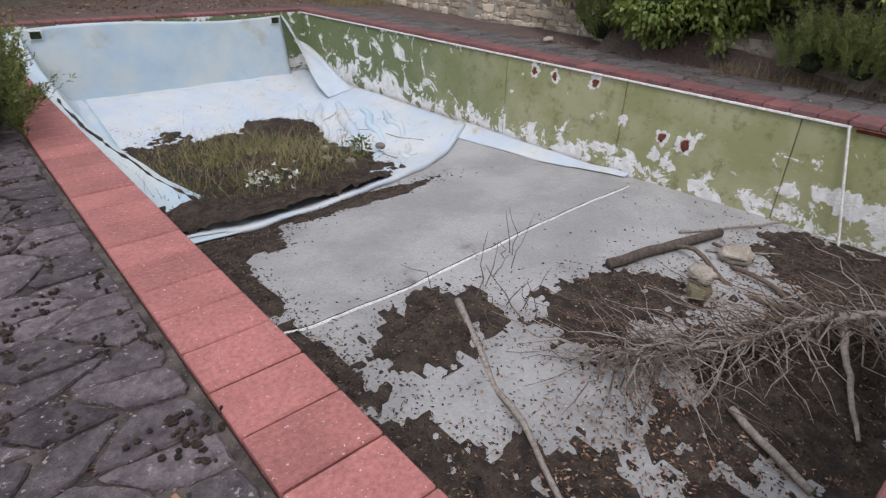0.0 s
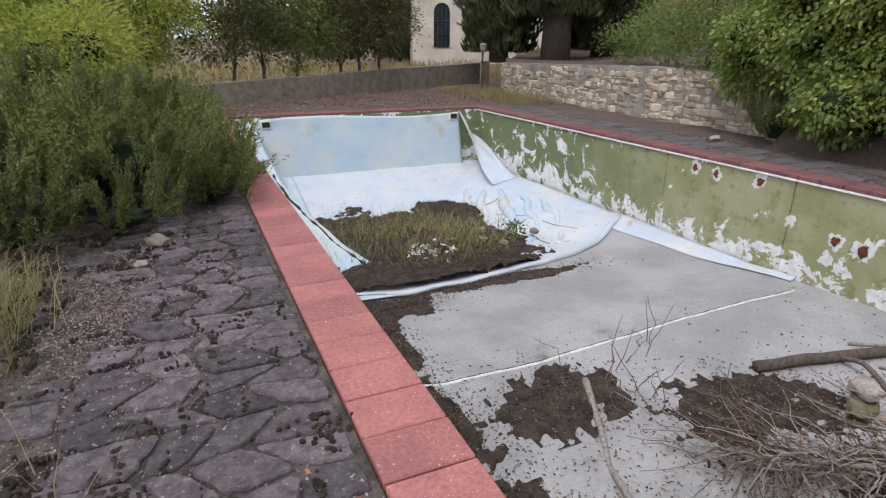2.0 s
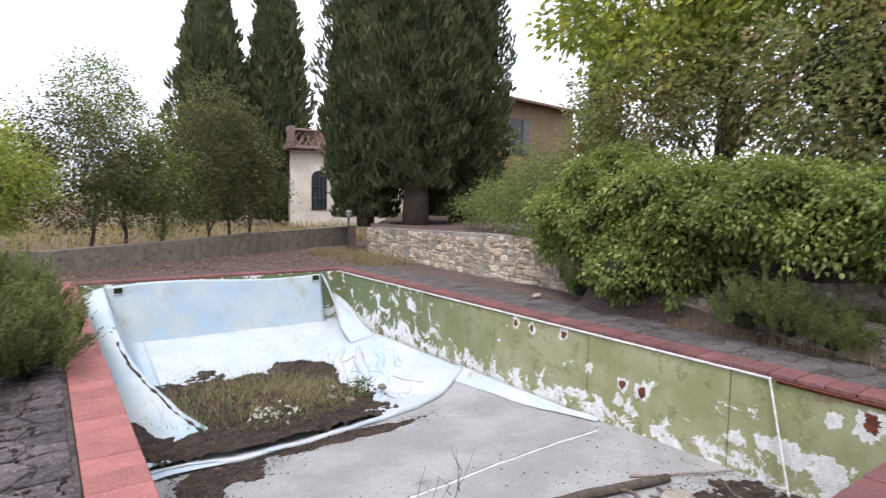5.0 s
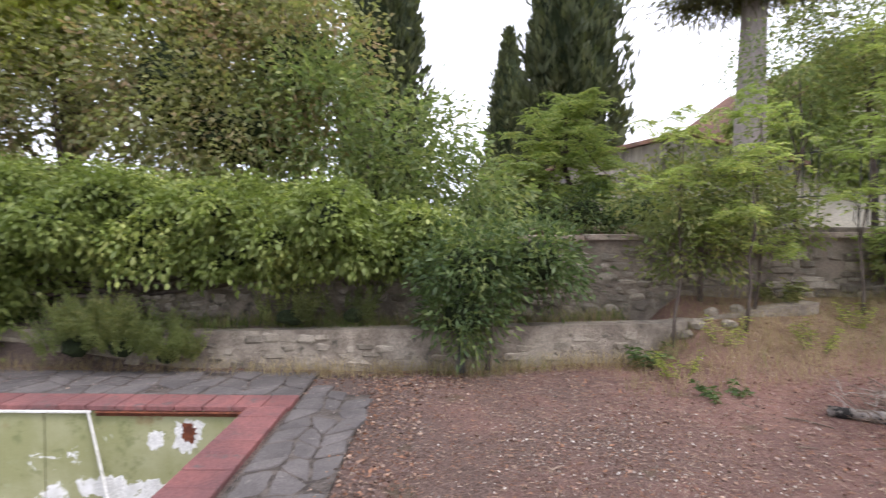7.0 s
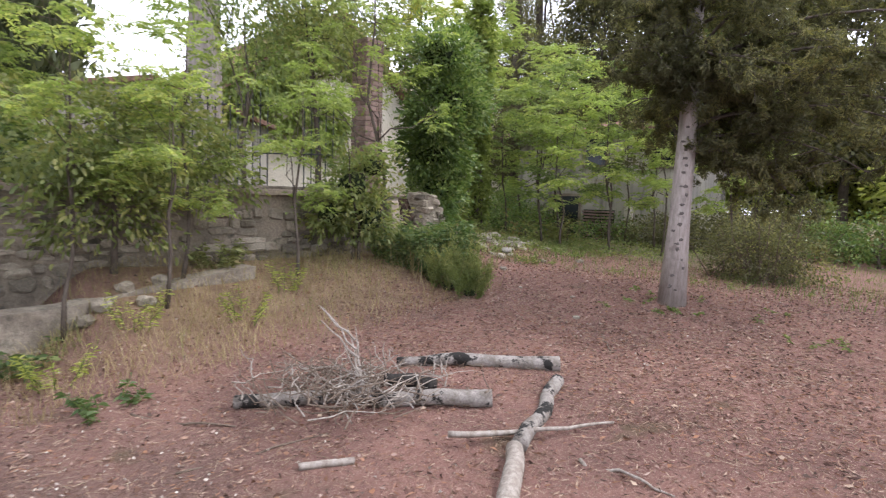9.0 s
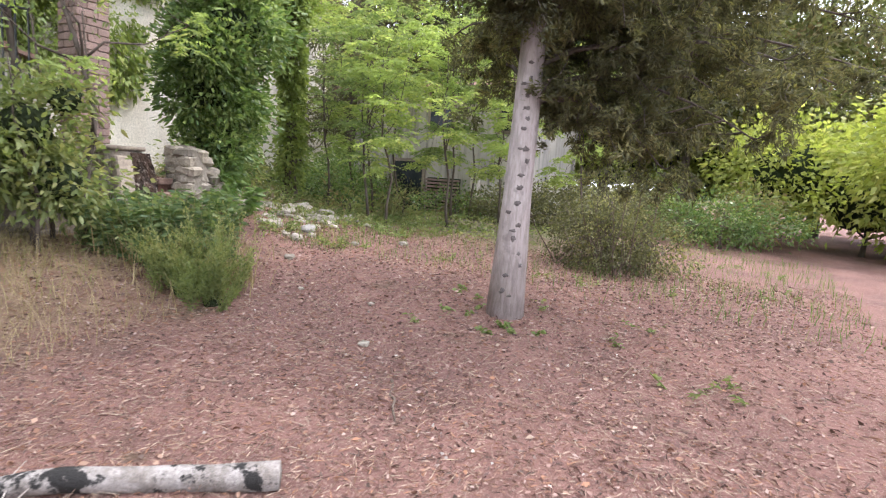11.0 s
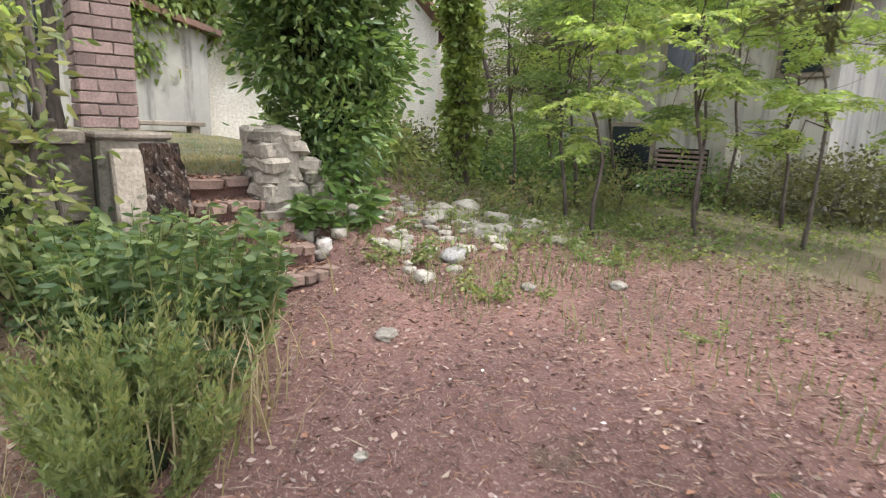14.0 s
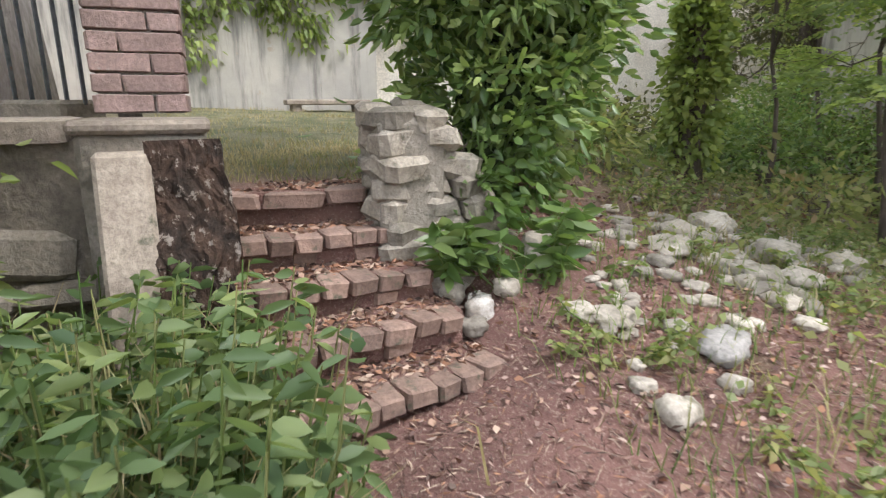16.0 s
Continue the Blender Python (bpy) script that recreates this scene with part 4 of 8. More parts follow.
villa = gable_house("villa", (19.2, -20.2, 1.6), 0, (9, 8.2), 3.15, 6.25, CREAM, "cream rendered villa with a tiled gable roof, half hidden by ivy", True)
wing = gable_house("villa_wing", (20.2, -30.0, 1.5), 0, (8, 9.6), 5.4, 7.0, CREAM, "tall cream wing of the villa behind the trees", True)
# Greyer render on this wing stands for the shade under its overhang.
annex = gable_house("annex", (18.95, -13.45, 1.6), 0, (5, 6.9), 2.15, 3.0, STREAKED, "low cream wing of the villa under hanging ivy", True, 0.25)
shed = gable_house("garden_house", (8.4, -22.8, 0.55), 0, (5.2, 3.6), 3.3, 3.7, STREAKED, "grey rendered garden house with a brick vent and dark openings", True)
for x, z, w, h in ((2.45, 2.35, 0.62, 1.0), (3.35, 0.15, 0.85, 1.3), (0.5, 2.3, 0.6, 0.95)):
    hole = new("opening")
    hole.parent = shed
    part("frame", box_bm((w + 0.16, 0.06, h + 0.16), 0.01, (x, 3.63, z + h / 2)), CAP_STONE, hole)
    part("pane", box_bm((w, 0.05, h), 0.004, (x, 3.65, z + h / 2)), DARK_GLASS, hole)
vent = new("brick_vent")
vent.parent = shed
# Near-black sheet paints the darkness between the slats.
part("backing", box_bm((0.95, 0.05, 0.95), 0.0, (2.28, 3.62, 0.6)), INNER_SHADE, vent)
for i in range(11):
    part("slat", box_bm((0.95, 0.12, 0.05), 0.008, (2.28, 3.68, 0.16 + i * 0.086)), BRICK, vent)
part("post", box_bm((0.2, 0.16, 1.5), 0.01, (1.35, 3.69, 0.6)), CREAM, shed, "pale rendered post")
tower = gable_house("chapel_house", (12.9, 31.6, 0.4), -14, (9, 7), 4.6, 6.0, CREAM, "old cream house with an arched window and brick lattice parapet", True)
opening(tower, 1.7, 0.9, 0.95, 2.4, arch=True, bars=True)
house = gable_house("farmhouse", (17.4, 17.8, 1.0), 8, (6.0, 6.0), 5.6, 6.0, OCHRE, "ochre rendered farmhouse with a tiled roof and shuttered window", True)
opening(house, 1.3, 3.2, 0.9, 1.6, shutter=True, frame_mat=OCHRE)

# ---- trees and shrubs ----
cypress((11.6, 15.4, 1.0), 15, 1.9, "huge dark cypress with a thick brown trunk behind the stone wall", n=42000, length=0.3, width=0.085, trunk=0.42, bare=1.3, seed=1)
cypress((14.0, 16.0, 1.0), 13.5, 1.7, "broad dark cypress crowding its neighbour beside the house", n=30000, length=0.3, width=0.085, trunk=0.35, bare=0.3, seed=2)
cypress((10.6, 17.4, 1.0), 14, 1.5, "dark cypress with a lighter edge beside the wall", n=24000, length=0.3, width=0.085, trunk=0.3, bare=0.2, seed=3)
cypress((9.1, 34.6, 0.5), 15.5, 2.1, "tall pointed cypress standing against the sky", n=9000, length=0.6, width=0.2, seed=4)
cypress((12.9, 34.0, 0.5), 17, 1.9, "tall dense cypress beside the old house", n=9000, length=0.6, width=0.2, seed=5)
cypress((24.5, -0.3, 1.5), 14, 1.5, "tall grey-green column cypress against white sky", n=9000, length=0.5, width=0.16, seed=6)
cypress((33.5, -6.3, 1.5), 11, 1.15, "slender pale cypress with a ragged top", n=5000, length=0.5, width=0.16, seed=7)
cypress((23.7, -7.6, 1.5), 15, 1.75, "dark column cypress with a dense crown", n=11000, length=0.5, width=0.16, seed=8)
cypress((44.0, 34.0, 2.0), 16, 1.4, "far slender cypress above a roof", n=2500, length=0.8, width=0.3, seed=9)

IVY_BLOBS = [((9.55, 5.9, 1.35), (0.75, 0.85, 0.75)), ((9.4, 4.7, 1.75), (0.95, 1.1, 1.1)), ((9.2, 3.4, 1.45), (0.95, 1.1, 1.15)), ((9.35, 2.3, 1.8), (0.9, 1.0, 0.8)),
             ((9.2, 1.2, 1.65), (0.85, 1.0, 0.75)), ((9.2, 0.0, 1.6), (0.8, 0.9, 0.75)), ((9.2, -1.0, 1.6), (0.75, 0.9, 0.65)), ((9.25, -2.0, 1.45), (0.6, 0.7, 0.45)), ((9.0, 3.6, 0.85), (0.7, 0.9, 0.8))]
hb = random.Random(12)
for c, r in list(IVY_BLOBS):
    for i in range(7):
        a, e = hb.uniform(0, 6.28), hb.uniform(-0.35, 1.1)
        d = Vector((math.cos(a) * math.cos(e) - 0.3, math.sin(a) * math.cos(e), math.sin(e)))
        s = hb.uniform(0.2, 0.42)
        IVY_BLOBS.append(((c[0] + d.x * r[0] * 0.85, c[1] + d.y * r[1] * 0.85, c[2] + d.z * r[2] * 0.9), (s, s, s * 0.75)))
tree("ivy_hedge", (9.4, 1.5, 0.5), (9.5, 1.5, 1.6), 0.08, IVY_BLOBS, "dense mound of glossy green ivy hanging over the retaining wall", "hedge", IVY_LEAF, 0.072, 0.058, 30, 0.1, 30, core=0.68, seed=3, low=-0.75, droop=0.45, oval=True)

tree("chestnut_tree", (12.6, 4.6, 1.1), (13.0, 4.4, 7.5), 0.28,
     [((12.2, 6.6, 6.6), (1.9, 2.0, 1.5)), ((13.2, 3.6, 7.6), (2.4, 2.4, 1.6)), ((11.6, 5.4, 5.0), (1.3, 1.5, 0.9)), ((13.5, 5.8, 9.2), (2.4, 2.4, 1.6)), ((12.0, 2.6, 6.0), (1.6, 1.5, 1.2)), ((14.5, 1.5, 8.2), (2.2, 2.2, 1.6))],
     "tall tree with yellow-green leaves and gaps of sky", "tree", CHESTNUT_LEAF, 0.2, 0.12, 3.6, 0.3, 34, seed=5, low=-0.8)
tree("olive_brown_tree", (11.6, 4.2, 1.3), (11.4, 4.0, 4.0), 0.12,
     [((11.0, 5.6, 3.9), (1.2, 1.3, 1.3)), ((11.3, 3.9, 4.1), (1.0, 1.1, 1.2)), ((10.9, 6.3, 2.9), (0.9, 1.0, 0.9))],
     "small tree with dull olive and reddish leaves behind the ivy", "tree", OLIVE_LEAF, 0.11, 0.06, 8, 0.22, 32, seed=8, low=-0.9)
tree("plum_tree", (11.4, 0.6, 1.6), (11.3, 0.4, 4.6), 0.14,
     [((11.0, 1.6, 4.0), (1.4, 1.4, 1.4)), ((11.2, -0.2, 4.4), (1.3, 1.3, 1.5)), ((10.7, 0.6, 3.2), (1.2, 1.5, 0.9)), ((11.4, 0.9, 5.6), (1.0, 1.1, 0.7))],
     "dense small tree with brownish green and plum leaves", "tree", OLIVE_LEAF, 0.11, 0.06, 9, 0.22, 36, seed=11, low=-0.9, core=0.5)
tree("ash_shrub", (10.6, -1.4, 1.6), (10.6, -1.5, 3.8), 0.09,
     [((10.3, -0.9, 3.3), (0.9, 0.9, 1.2)), ((10.5, -2.0, 3.0), (0.9, 0.9, 1.0)), ((10.2, -2.9, 2.3), (0.8, 0.8, 0.7))],
     "light green feathery shrub above the wall", "shrub", ACACIA_LEAF, 0.13, 0.05, 8, 0.22, 30, seed=13, low=-0.9)
tree("pine_tree", (18.2, 4.4, 1.5), (18.5, 4.0, 9), 0.3, [((18.0, 4.0, 9.0), (2.6, 2.6, 1.3)), ((19.0, 2.0, 10.5), (2.4, 2.4, 1.2)), ((18.0, 6.0, 10.5), (2.4, 2.4, 1.3))],
     "dark pine rising behind the leafy trees", "tree", DARK_LEAF, 0.3, 0.06, 4, 0.35, 40, seed=14, low=-0.6)
locust((14.5, -5.5, 1.6), (14.5, -5.4, 4.4), 0.09, [((14.4, -5.2, 3.7), (1.3, 1.3, 0.9)), ((14.6, -6.0, 3.2), (1.2, 1.2, 0.8)), ((14.5, -5.5, 4.5), (0.9, 0.9, 0.5)), ((14.3, -5.0, 2.6), (1.1, 1.2, 0.6)), ((14.2, -6.6, 2.5), (1.0, 1.1, 0.6)), ((14.0, -4.4, 3.1), (0.8, 0.8, 0.5))],
       "rounded bright green young acacia", LOCUST_LEAF, 330, 0.3, (0.075, 0.035), 15, "acacia_tree", "tree", "")
tree("umbrella_pine", (12.65, -8.6, 1.6), (12.75, -8.7, 11.5), 0.36, [((12.6, -7.9, 6.6), (1.3, 1.0, 0.6)), ((12.5, -9.3, 6.9), (1.1, 1.0, 0.6)), ((13.2, -9.6, 7.6), (2.0, 1.8, 0.9)), ((12.2, -7.0, 7.6), (1.5, 1.4, 0.8)), ((12.4, -8.4, 8.4), (2.2, 2.2, 0.9))],
     "pine with a thick pale trunk and dark crown", "tree", DARK_LEAF, 0.2, 0.03, 12, 0.2, 50, bark=PALE_BARK, seed=16, low=-0.9, core=0.45, bend=0.03, low_fork=4)
tree("terrace_shrub", (9.05, -6.05, 0.8), (9.1, -6.1, 2.6), 0.035,
     [((8.95, -5.6, 2.1), (0.6, 0.7, 0.55)), ((9.1, -6.5, 2.2), (0.65, 0.75, 0.6)), ((8.9, -6.0, 1.5), (0.5, 0.75, 0.45)), ((9.1, -7.0, 1.9), (0.45, 0.5, 0.45))],
     "dark leafy shrub growing by the old wall", "shrub", SHRUB_LEAF, 0.075, 0.036, 15, 0.12, 28, seed=17, low=-0.9, oval=True)
for i, (x, y, h) in enumerate(((8.5, -5.5, 3.0), (8.75, -6.6, 3.3), (8.35, -6.3, 2.6), (8.6, -7.9, 2.9))):
    locust((x, y, land_at(x, y)), (x + 0.1, y - 0.1, h), 0.022, [((x, y, h), (0.6, 0.65, 0.3)), ((x - 0.1, y + 0.3, h * 0.78), (0.5, 0.55, 0.25)), ((x + 0.1, y - 0.35, h * 0.6), (0.45, 0.5, 0.2))],
           "thin locust stem with light feathery leaves by the bank", LOCUST_LEAF, 240, 0.21, (0.048, 0.022), 370 + i)
tree("wall_shrub", (8.35, -3.2, 0.1), (8.5, -3.3, 1.5), 0.03,
     [((8.5, -3.0, 1.3), (0.5, 0.65, 0.55)), ((8.7, -3.8, 1.35), (0.45, 0.6, 0.5)), ((8.45, -2.9, 0.7), (0.4, 0.45, 0.45))],
     "bushy green shrub leaning on the low wall", "shrub", WEED_LEAF, 0.1, 0.035, 30, 0.12, 24, seed=18, low=-0.9, core=0.5)
CONIFER_FOOT = Vector((5.27, -10.77, land_at(5.27, -10.77)))
CONIFER_TOP = Vector((5.2, -10.8, 7.5))
conifer = thing("conifer_tree", CONIFER_FOOT, "grey-trunked conifer with drooping dark foliage", "tree")
solid("trunk", *limbs((0, 0, -0.05), CONIFER_TOP - CONIFER_FOOT, 0.13, [], 19, 14, 0.04)[0], PALE_BARK, conifer, "pale grey trunk with dark knots", smooth=True)
# Limbs from z 4.8 up are out of view, added to shade the ground.
CONIFER_LIMBS = []
for z0, end, dense in ((2.25, (4.25, -11.35, 1.85), 1.0), (2.4, (3.6, -11.6, 2.1), 1.1), (2.6, (3.15, -11.4, 2.5), 1.2), (2.9, (2.9, -11.9, 3.0), 1.2), (2.5, (3.95, -11.15, 2.45), 0.9), (2.4, (4.5, -12.0, 1.95), 1.0), (2.6, (4.7, -11.6, 2.5), 1.0), (2.7, (3.6, -12.5, 2.6), 1.3), (3.0, (4.2, -12.3, 3.1), 1.2),
                       (3.2, (3.3, -11.3, 3.4), 1.2), (3.2, (4.3, -11.3, 3.3), 1.0), (3.0, (4.9, -12.3, 3.1), 1.1), (3.8, (4.1, -11.7, 4.1), 1.2), (3.7, (3.4, -12.1, 4.0), 1.2), (3.9, (5.2, -12.3, 4.1), 1.1), (4.4, (5.2, -11.6, 4.9), 1.2), (2.3, (5.1, -12.1, 2.2), 0.8), (2.8, (2.6, -12.6, 2.7), 1.3), (3.4, (2.7, -12.3, 3.7), 1.3),
                       (2.5, (6.3, -11.4, 3.0), 0.45), (3.0, (6.7, -11.6, 3.7), 0.5), (2.7, (5.95, -10.5, 3.6), 0.3), (2.4, (6.2, -12.1, 2.55), 0.6), (3.8, (6.5, -11.2, 4.5), 0.8), (2.9, (6.3, -12.6, 3.3), 0.7), (2.9, (4.8, -10.2, 3.2), 0.9), (3.1, (5.6, -10.2, 3.5), 0.6), (2.8, (4.3, -10.5, 2.9), 1.0), (3.5, (5.1, -10.1, 4.0), 1.0), (3.3, (4.2, -10.4, 3.7), 1.1), (2.6, (4.8, -11.2, 2.7), 0.9), (4.0, (5.7, -10.6, 4.6), 0.9), (3.0, (3.4, -10.7, 3.1), 1.1), (4.8, (3.6, -10.6, 5.0), 1.2), (4.8, (6.4, -10.4, 5.2), 1.2), (5.2, (4.4, -9.7, 5.4), 1.2), (5.4, (6.2, -11.9, 5.6), 1.2), (5.6, (4.0, -11.9, 5.8), 1.2), (6.2, (5.8, -10.2, 6.5), 1.1), (6.4, (4.7, -11.2, 6.9), 1.1), (6.8, (5.4, -10.8, 7.6), 1.0), (2.9, (4.75, -10.25, 3.2), 1.2), (3.1, (5.05, -10.3, 3.5), 1.2), (2.9, (5.5, -10.4, 3.15), 1.1), (2.8, (5.2, -10.3, 3.05), 1.0), (3.4, (5.6, -10.5, 3.9), 1.2), (3.6, (4.9, -10.4, 4.2), 1.2)):
    CONIFER_LIMBS.append((Vector((-0.02, -0.02, z0 - CONIFER_FOOT.z)), Vector(end) - CONIFER_FOOT, dense))
conifer_crown(conifer, CONIFER_LIMBS, 9, 19, DARK_LEAF, BARK)
kn = random.Random(6)
for i in range(22):
    zz = 0.2 + i * 0.088 + kn.uniform(-0.045, 0.045)
    ang = math.radians(kn.gauss(112, 15))
    ax = crooked((0, 0, -0.05), CONIFER_TOP - CONIFER_FOOT, 7, 0.04 * (CONIFER_TOP - CONIFER_FOOT + Vector((0, 0, 0.05))).length / 4, 19)
    r = lerp_table([(-0.05, 0.163), (0.95, 0.116), (1.95, 0.102), (2.95, 0.088)], zz)
    c = ax[int(zz)].lerp(ax[int(zz) + 1], zz - int(zz))
    wide, tall = kn.uniform(0.014, 0.034), kn.uniform(0.012, 0.028)
    skin, rim = [], []
    for j in range(11):
        u = 2 * math.pi * j / 11
        k = kn.uniform(0.6, 1.25)
        side, rise = ang + wide * k * math.cos(u) / r, tall * k * math.sin(u)
        skin.append(c + Vector((math.cos(side) * (r + 0.003), math.sin(side) * (r + 0.003), rise)))
        rim.append(c + Vector((math.cos(side) * (r - 0.02), math.sin(side) * (r - 0.02), rise)))
    heart = c + Vector((math.cos(ang) * (r + 0.012), math.sin(ang) * (r + 0.012), 0))
    solid("knot", skin + rim + [heart], [(j, (j + 1) % 11, 22) for j in range(11)] + [(j, j + 11, (j + 1) % 11 + 11, (j + 1) % 11) for j in range(11)], SCAR, conifer, "dark branch scar")
tree("laurel_bush", (10.0, -11.7, 1.15), (10.1, -11.75, 3.4), 0.06,
     [((9.95, -11.65, 1.85), (0.45, 0.5, 0.55)), ((10.0, -11.6, 2.6), (0.62, 0.66, 0.6)), ((9.85, -11.75, 3.4), (0.72, 0.78, 0.6)), ((9.75, -11.4, 1.45), (0.3, 0.32, 0.35)), ((10.0, -12.0, 2.3), (0.4, 0.4, 0.45)), ((9.7, -11.25, 3.0), (0.4, 0.42, 0.4)), ((9.8, -11.5, 4.2), (0.6, 0.6, 0.5))],
     "large glossy green laurel beside the gate pier", "bush", LAUREL_LEAF, 0.088, 0.04, 34, 0.1, 26, seed=20, low=-0.9, core=0.5, oval=True, droop=0.08)
tree("ivy_trunk_tree", (11.0, -14.1, land_at(11.0, -14.1)), (11.1, -14.1, 7), 0.12, [((11.0, -14.1, 2.0), (0.2, 0.2, 0.9)), ((11.05, -14.1, 3.4), (0.22, 0.22, 1.0)), ((11.1, -14.1, 5.0), (0.32, 0.32, 1.2))],
     "tree trunk wrapped all the way up in ivy", "tree", IVY_LEAF, 0.075, 0.06, 90, 0.05, 18, seed=21, low=-1, oval=True, bend=0.03)
WOODS = [(8.7, -13.9, 2.6, 0.8), (9.5, -14.5, 3.2, 0.9), (8.2, -15.0, 3.0, 0.9), (10.3, -15.7, 3.6, 1.0), (9.0, -16.6, 3.6, 1.0), (7.4, -15.7, 2.8, 0.8), (11.6, -16.6, 4.2, 1.1), (10.9, -15.0, 3.0, 0.6), (6.4, -16.8, 3.2, 0.9), (11.0, -17.6, 4.2, 1.0), (9.2, -17.8, 3.8, 0.9), (8.0, -16.8, 3.2, 0.8)]
for i, (x, y, h, r) in enumerate(WOODS):
    z = land_at(x, y)
    locust((x, y, z), (x + 0.15, y + 0.1, z + h), 0.016 + 0.003 * h, [((x, y + 0.2, z + h * 0.95), (r, r, 0.45)), ((x - 0.5 * r, y + 0.3, z + h * 0.7), (r * 0.8, r * 0.8, 0.25)), ((x + 0.5 * r, y - 0.2, z + h * 0.78), (r * 0.8, r * 0.8, 0.3)), ((x - 0.2, y + 0.5 * r, z + h * 0.5), (r * 0.7, r * 0.7, 0.2)), ((x + 0.3, y + 0.3, z + h * 0.36), (r * 0.6, r * 0.6, 0.16)), ((x - 0.3 * r, y - 0.2, z + h * 1.15), (r * 0.8, r * 0.8, 0.35))],
           "slender young locust tree with feathery bright leaves", (LOCUST_LEAF, ACACIA_LEAF, LOCUST_LEAF)[i % 3], 165, 0.24, (0.058, 0.027), 30 + i)
thicket = tree("thicket_bush", (5.2, -13.9, land_at(5.2, -13.9)), (5.2, -13.9, 1.5), 0.04, [((5.1, -13.5, 1.0), (0.5, 0.45, 0.5)), ((5.5, -13.9, 1.05), (0.45, 0.45, 0.55)), ((4.65, -13.8, 0.9), (0.5, 0.45, 0.45)), ((5.2, -14.4, 1.15), (0.6, 0.5, 0.5))],
     "dark tangled thicket of thin grey twigs", "bush", DARK_LEAF, 0.045, 0.022, 44, 0.08, 22, seed=40, low=-1)
thicket_rng = random.Random(4)
for i in range(46):
    x, y = thicket_rng.gauss(5.15, 0.3), thicket_rng.gauss(-13.8, 0.3)
    top = (x + thicket_rng.gauss(0, 0.25), y + thicket_rng.gauss(0, 0.25), land_at(x, y) + thicket_rng.uniform(0.5, 1.2))
    foot = Vector((5.2, -13.9, land_at(5.2, -13.9)))
    solid("stem", *tube(crooked(Vector((x, y, land_at(x, y) - 0.03)) - foot, Vector(top) - foot, 4, 0.1, i), [0.009, 0.008, 0.006, 0.004, 0.002], 5), TWIG, thicket, "thin grey bare stem")
for i, (x, y, s) in enumerate([(1.5, -22, 1.6), (-1.5, -20, 1.9), (3.8, -27, 2.6), (-5, -24, 3), (8, -27, 3), (14, -28, 3)]):
    z = land_at(x, y)
    tree("lime_bush", (x, y, z), (x, y, z + s), 0.06, [((x, y, z + s * 0.8), (s, s, s * 0.75)), ((x + s, y, z + s * 1.1), (s * 0.8, s * 0.8, s * 0.7)), ((x - s, y + 0.4, z + s * 0.6), (s * 0.8, s * 0.8, s * 0.6))],
         "sunny yellow-green bush at the end of the path", "bush", LIME_LEAF, 0.16, 0.08, 7, 0.3, 26, seed=50 + i, core=0.6, group="lime bushes")
for i, (x, y, s) in enumerate([(8.8, -18.4, 0.55), (13.2, -17.8, 0.9), (6.6, -19.4, 1.0), (4.2, -19.6, 0.8), (12.2, -18.3, 0.6), (9.6, -17.9, 0.45), (12.9, -14.4, 0.5), (11.3, -15.4, 0.5), (7.8, -17.8, 0.6)]):
    z = land_at(x, y)
    tree("undergrowth_bush", (x, y, z), (x, y, z + s), 0.04, [((x, y, z + s * 0.7), (s, s, s * 0.8)), ((x + s, y + 0.3, z + s * 0.5), (s * 0.9, s * 0.9, s * 0.6)), ((x - s, y - 0.3, z + s * 0.5), (s * 0.9, s * 0.9, s * 0.6))],
         "dark green undergrowth below the young trees", "bush", LAUREL_LEAF if i % 2 else DARK_LEAF, 0.085, 0.04, 10, 0.15, 24, seed=200 + i, group="undergrowth")
for i, (x, y, s) in enumerate([(13.3, -4.4, 0.6), (13.4, -5.6, 0.65), (13.2, -6.8, 0.6), (12.0, -7.3, 0.45), (12.6, -3.2, 0.6)]):
    z = land_at(x, y)
    tree("garden_bush", (x, y, z), (x, y, z + s), 0.03, [((x, y, z + s * 0.7), (s * 0.9, s, s * 0.8)), ((x + 0.2, y - s, z + s * 0.5), (s * 0.7, s * 0.7, s * 0.6))],
         "dark green bush on the terrace behind the wall", "bush", WEED_LEAF, 0.08, 0.04, 16, 0.14, 24, seed=230 + i, low=-0.9, core=0.5, group="bushes behind the wall")
tree("hedge_shrub", (11.0, 8.6, 1.1), (11.0, 8.6, 2.6), 0.06,
     [((10.9, 9.6, 1.8), (0.7, 0.8, 0.6)), ((10.7, 8.3, 2.1), (0.8, 0.8, 0.7)), ((10.3, 7.0, 1.8), (0.7, 0.8, 0.8)), ((10.1, 6.3, 1.6), (0.6, 0.6, 0.6)), ((11.4, 10.8, 1.9), (0.7, 0.8, 0.6)), ((10.9, 8.9, 2.9), (0.4, 0.4, 0.5)), ((10.0, 7.6, 1.2), (0.4, 0.5, 0.3)), ((11.6, 12.0, 1.6), (0.6, 0.7, 0.4)), ((10.6, 7.4, 2.7), (0.4, 0.4, 0.4))],
     "loose light green shrubs growing above the stone wall", "shrub", ACACIA_LEAF, 0.085, 0.045, 16, 0.15, 20, seed=41, low=-0.9)
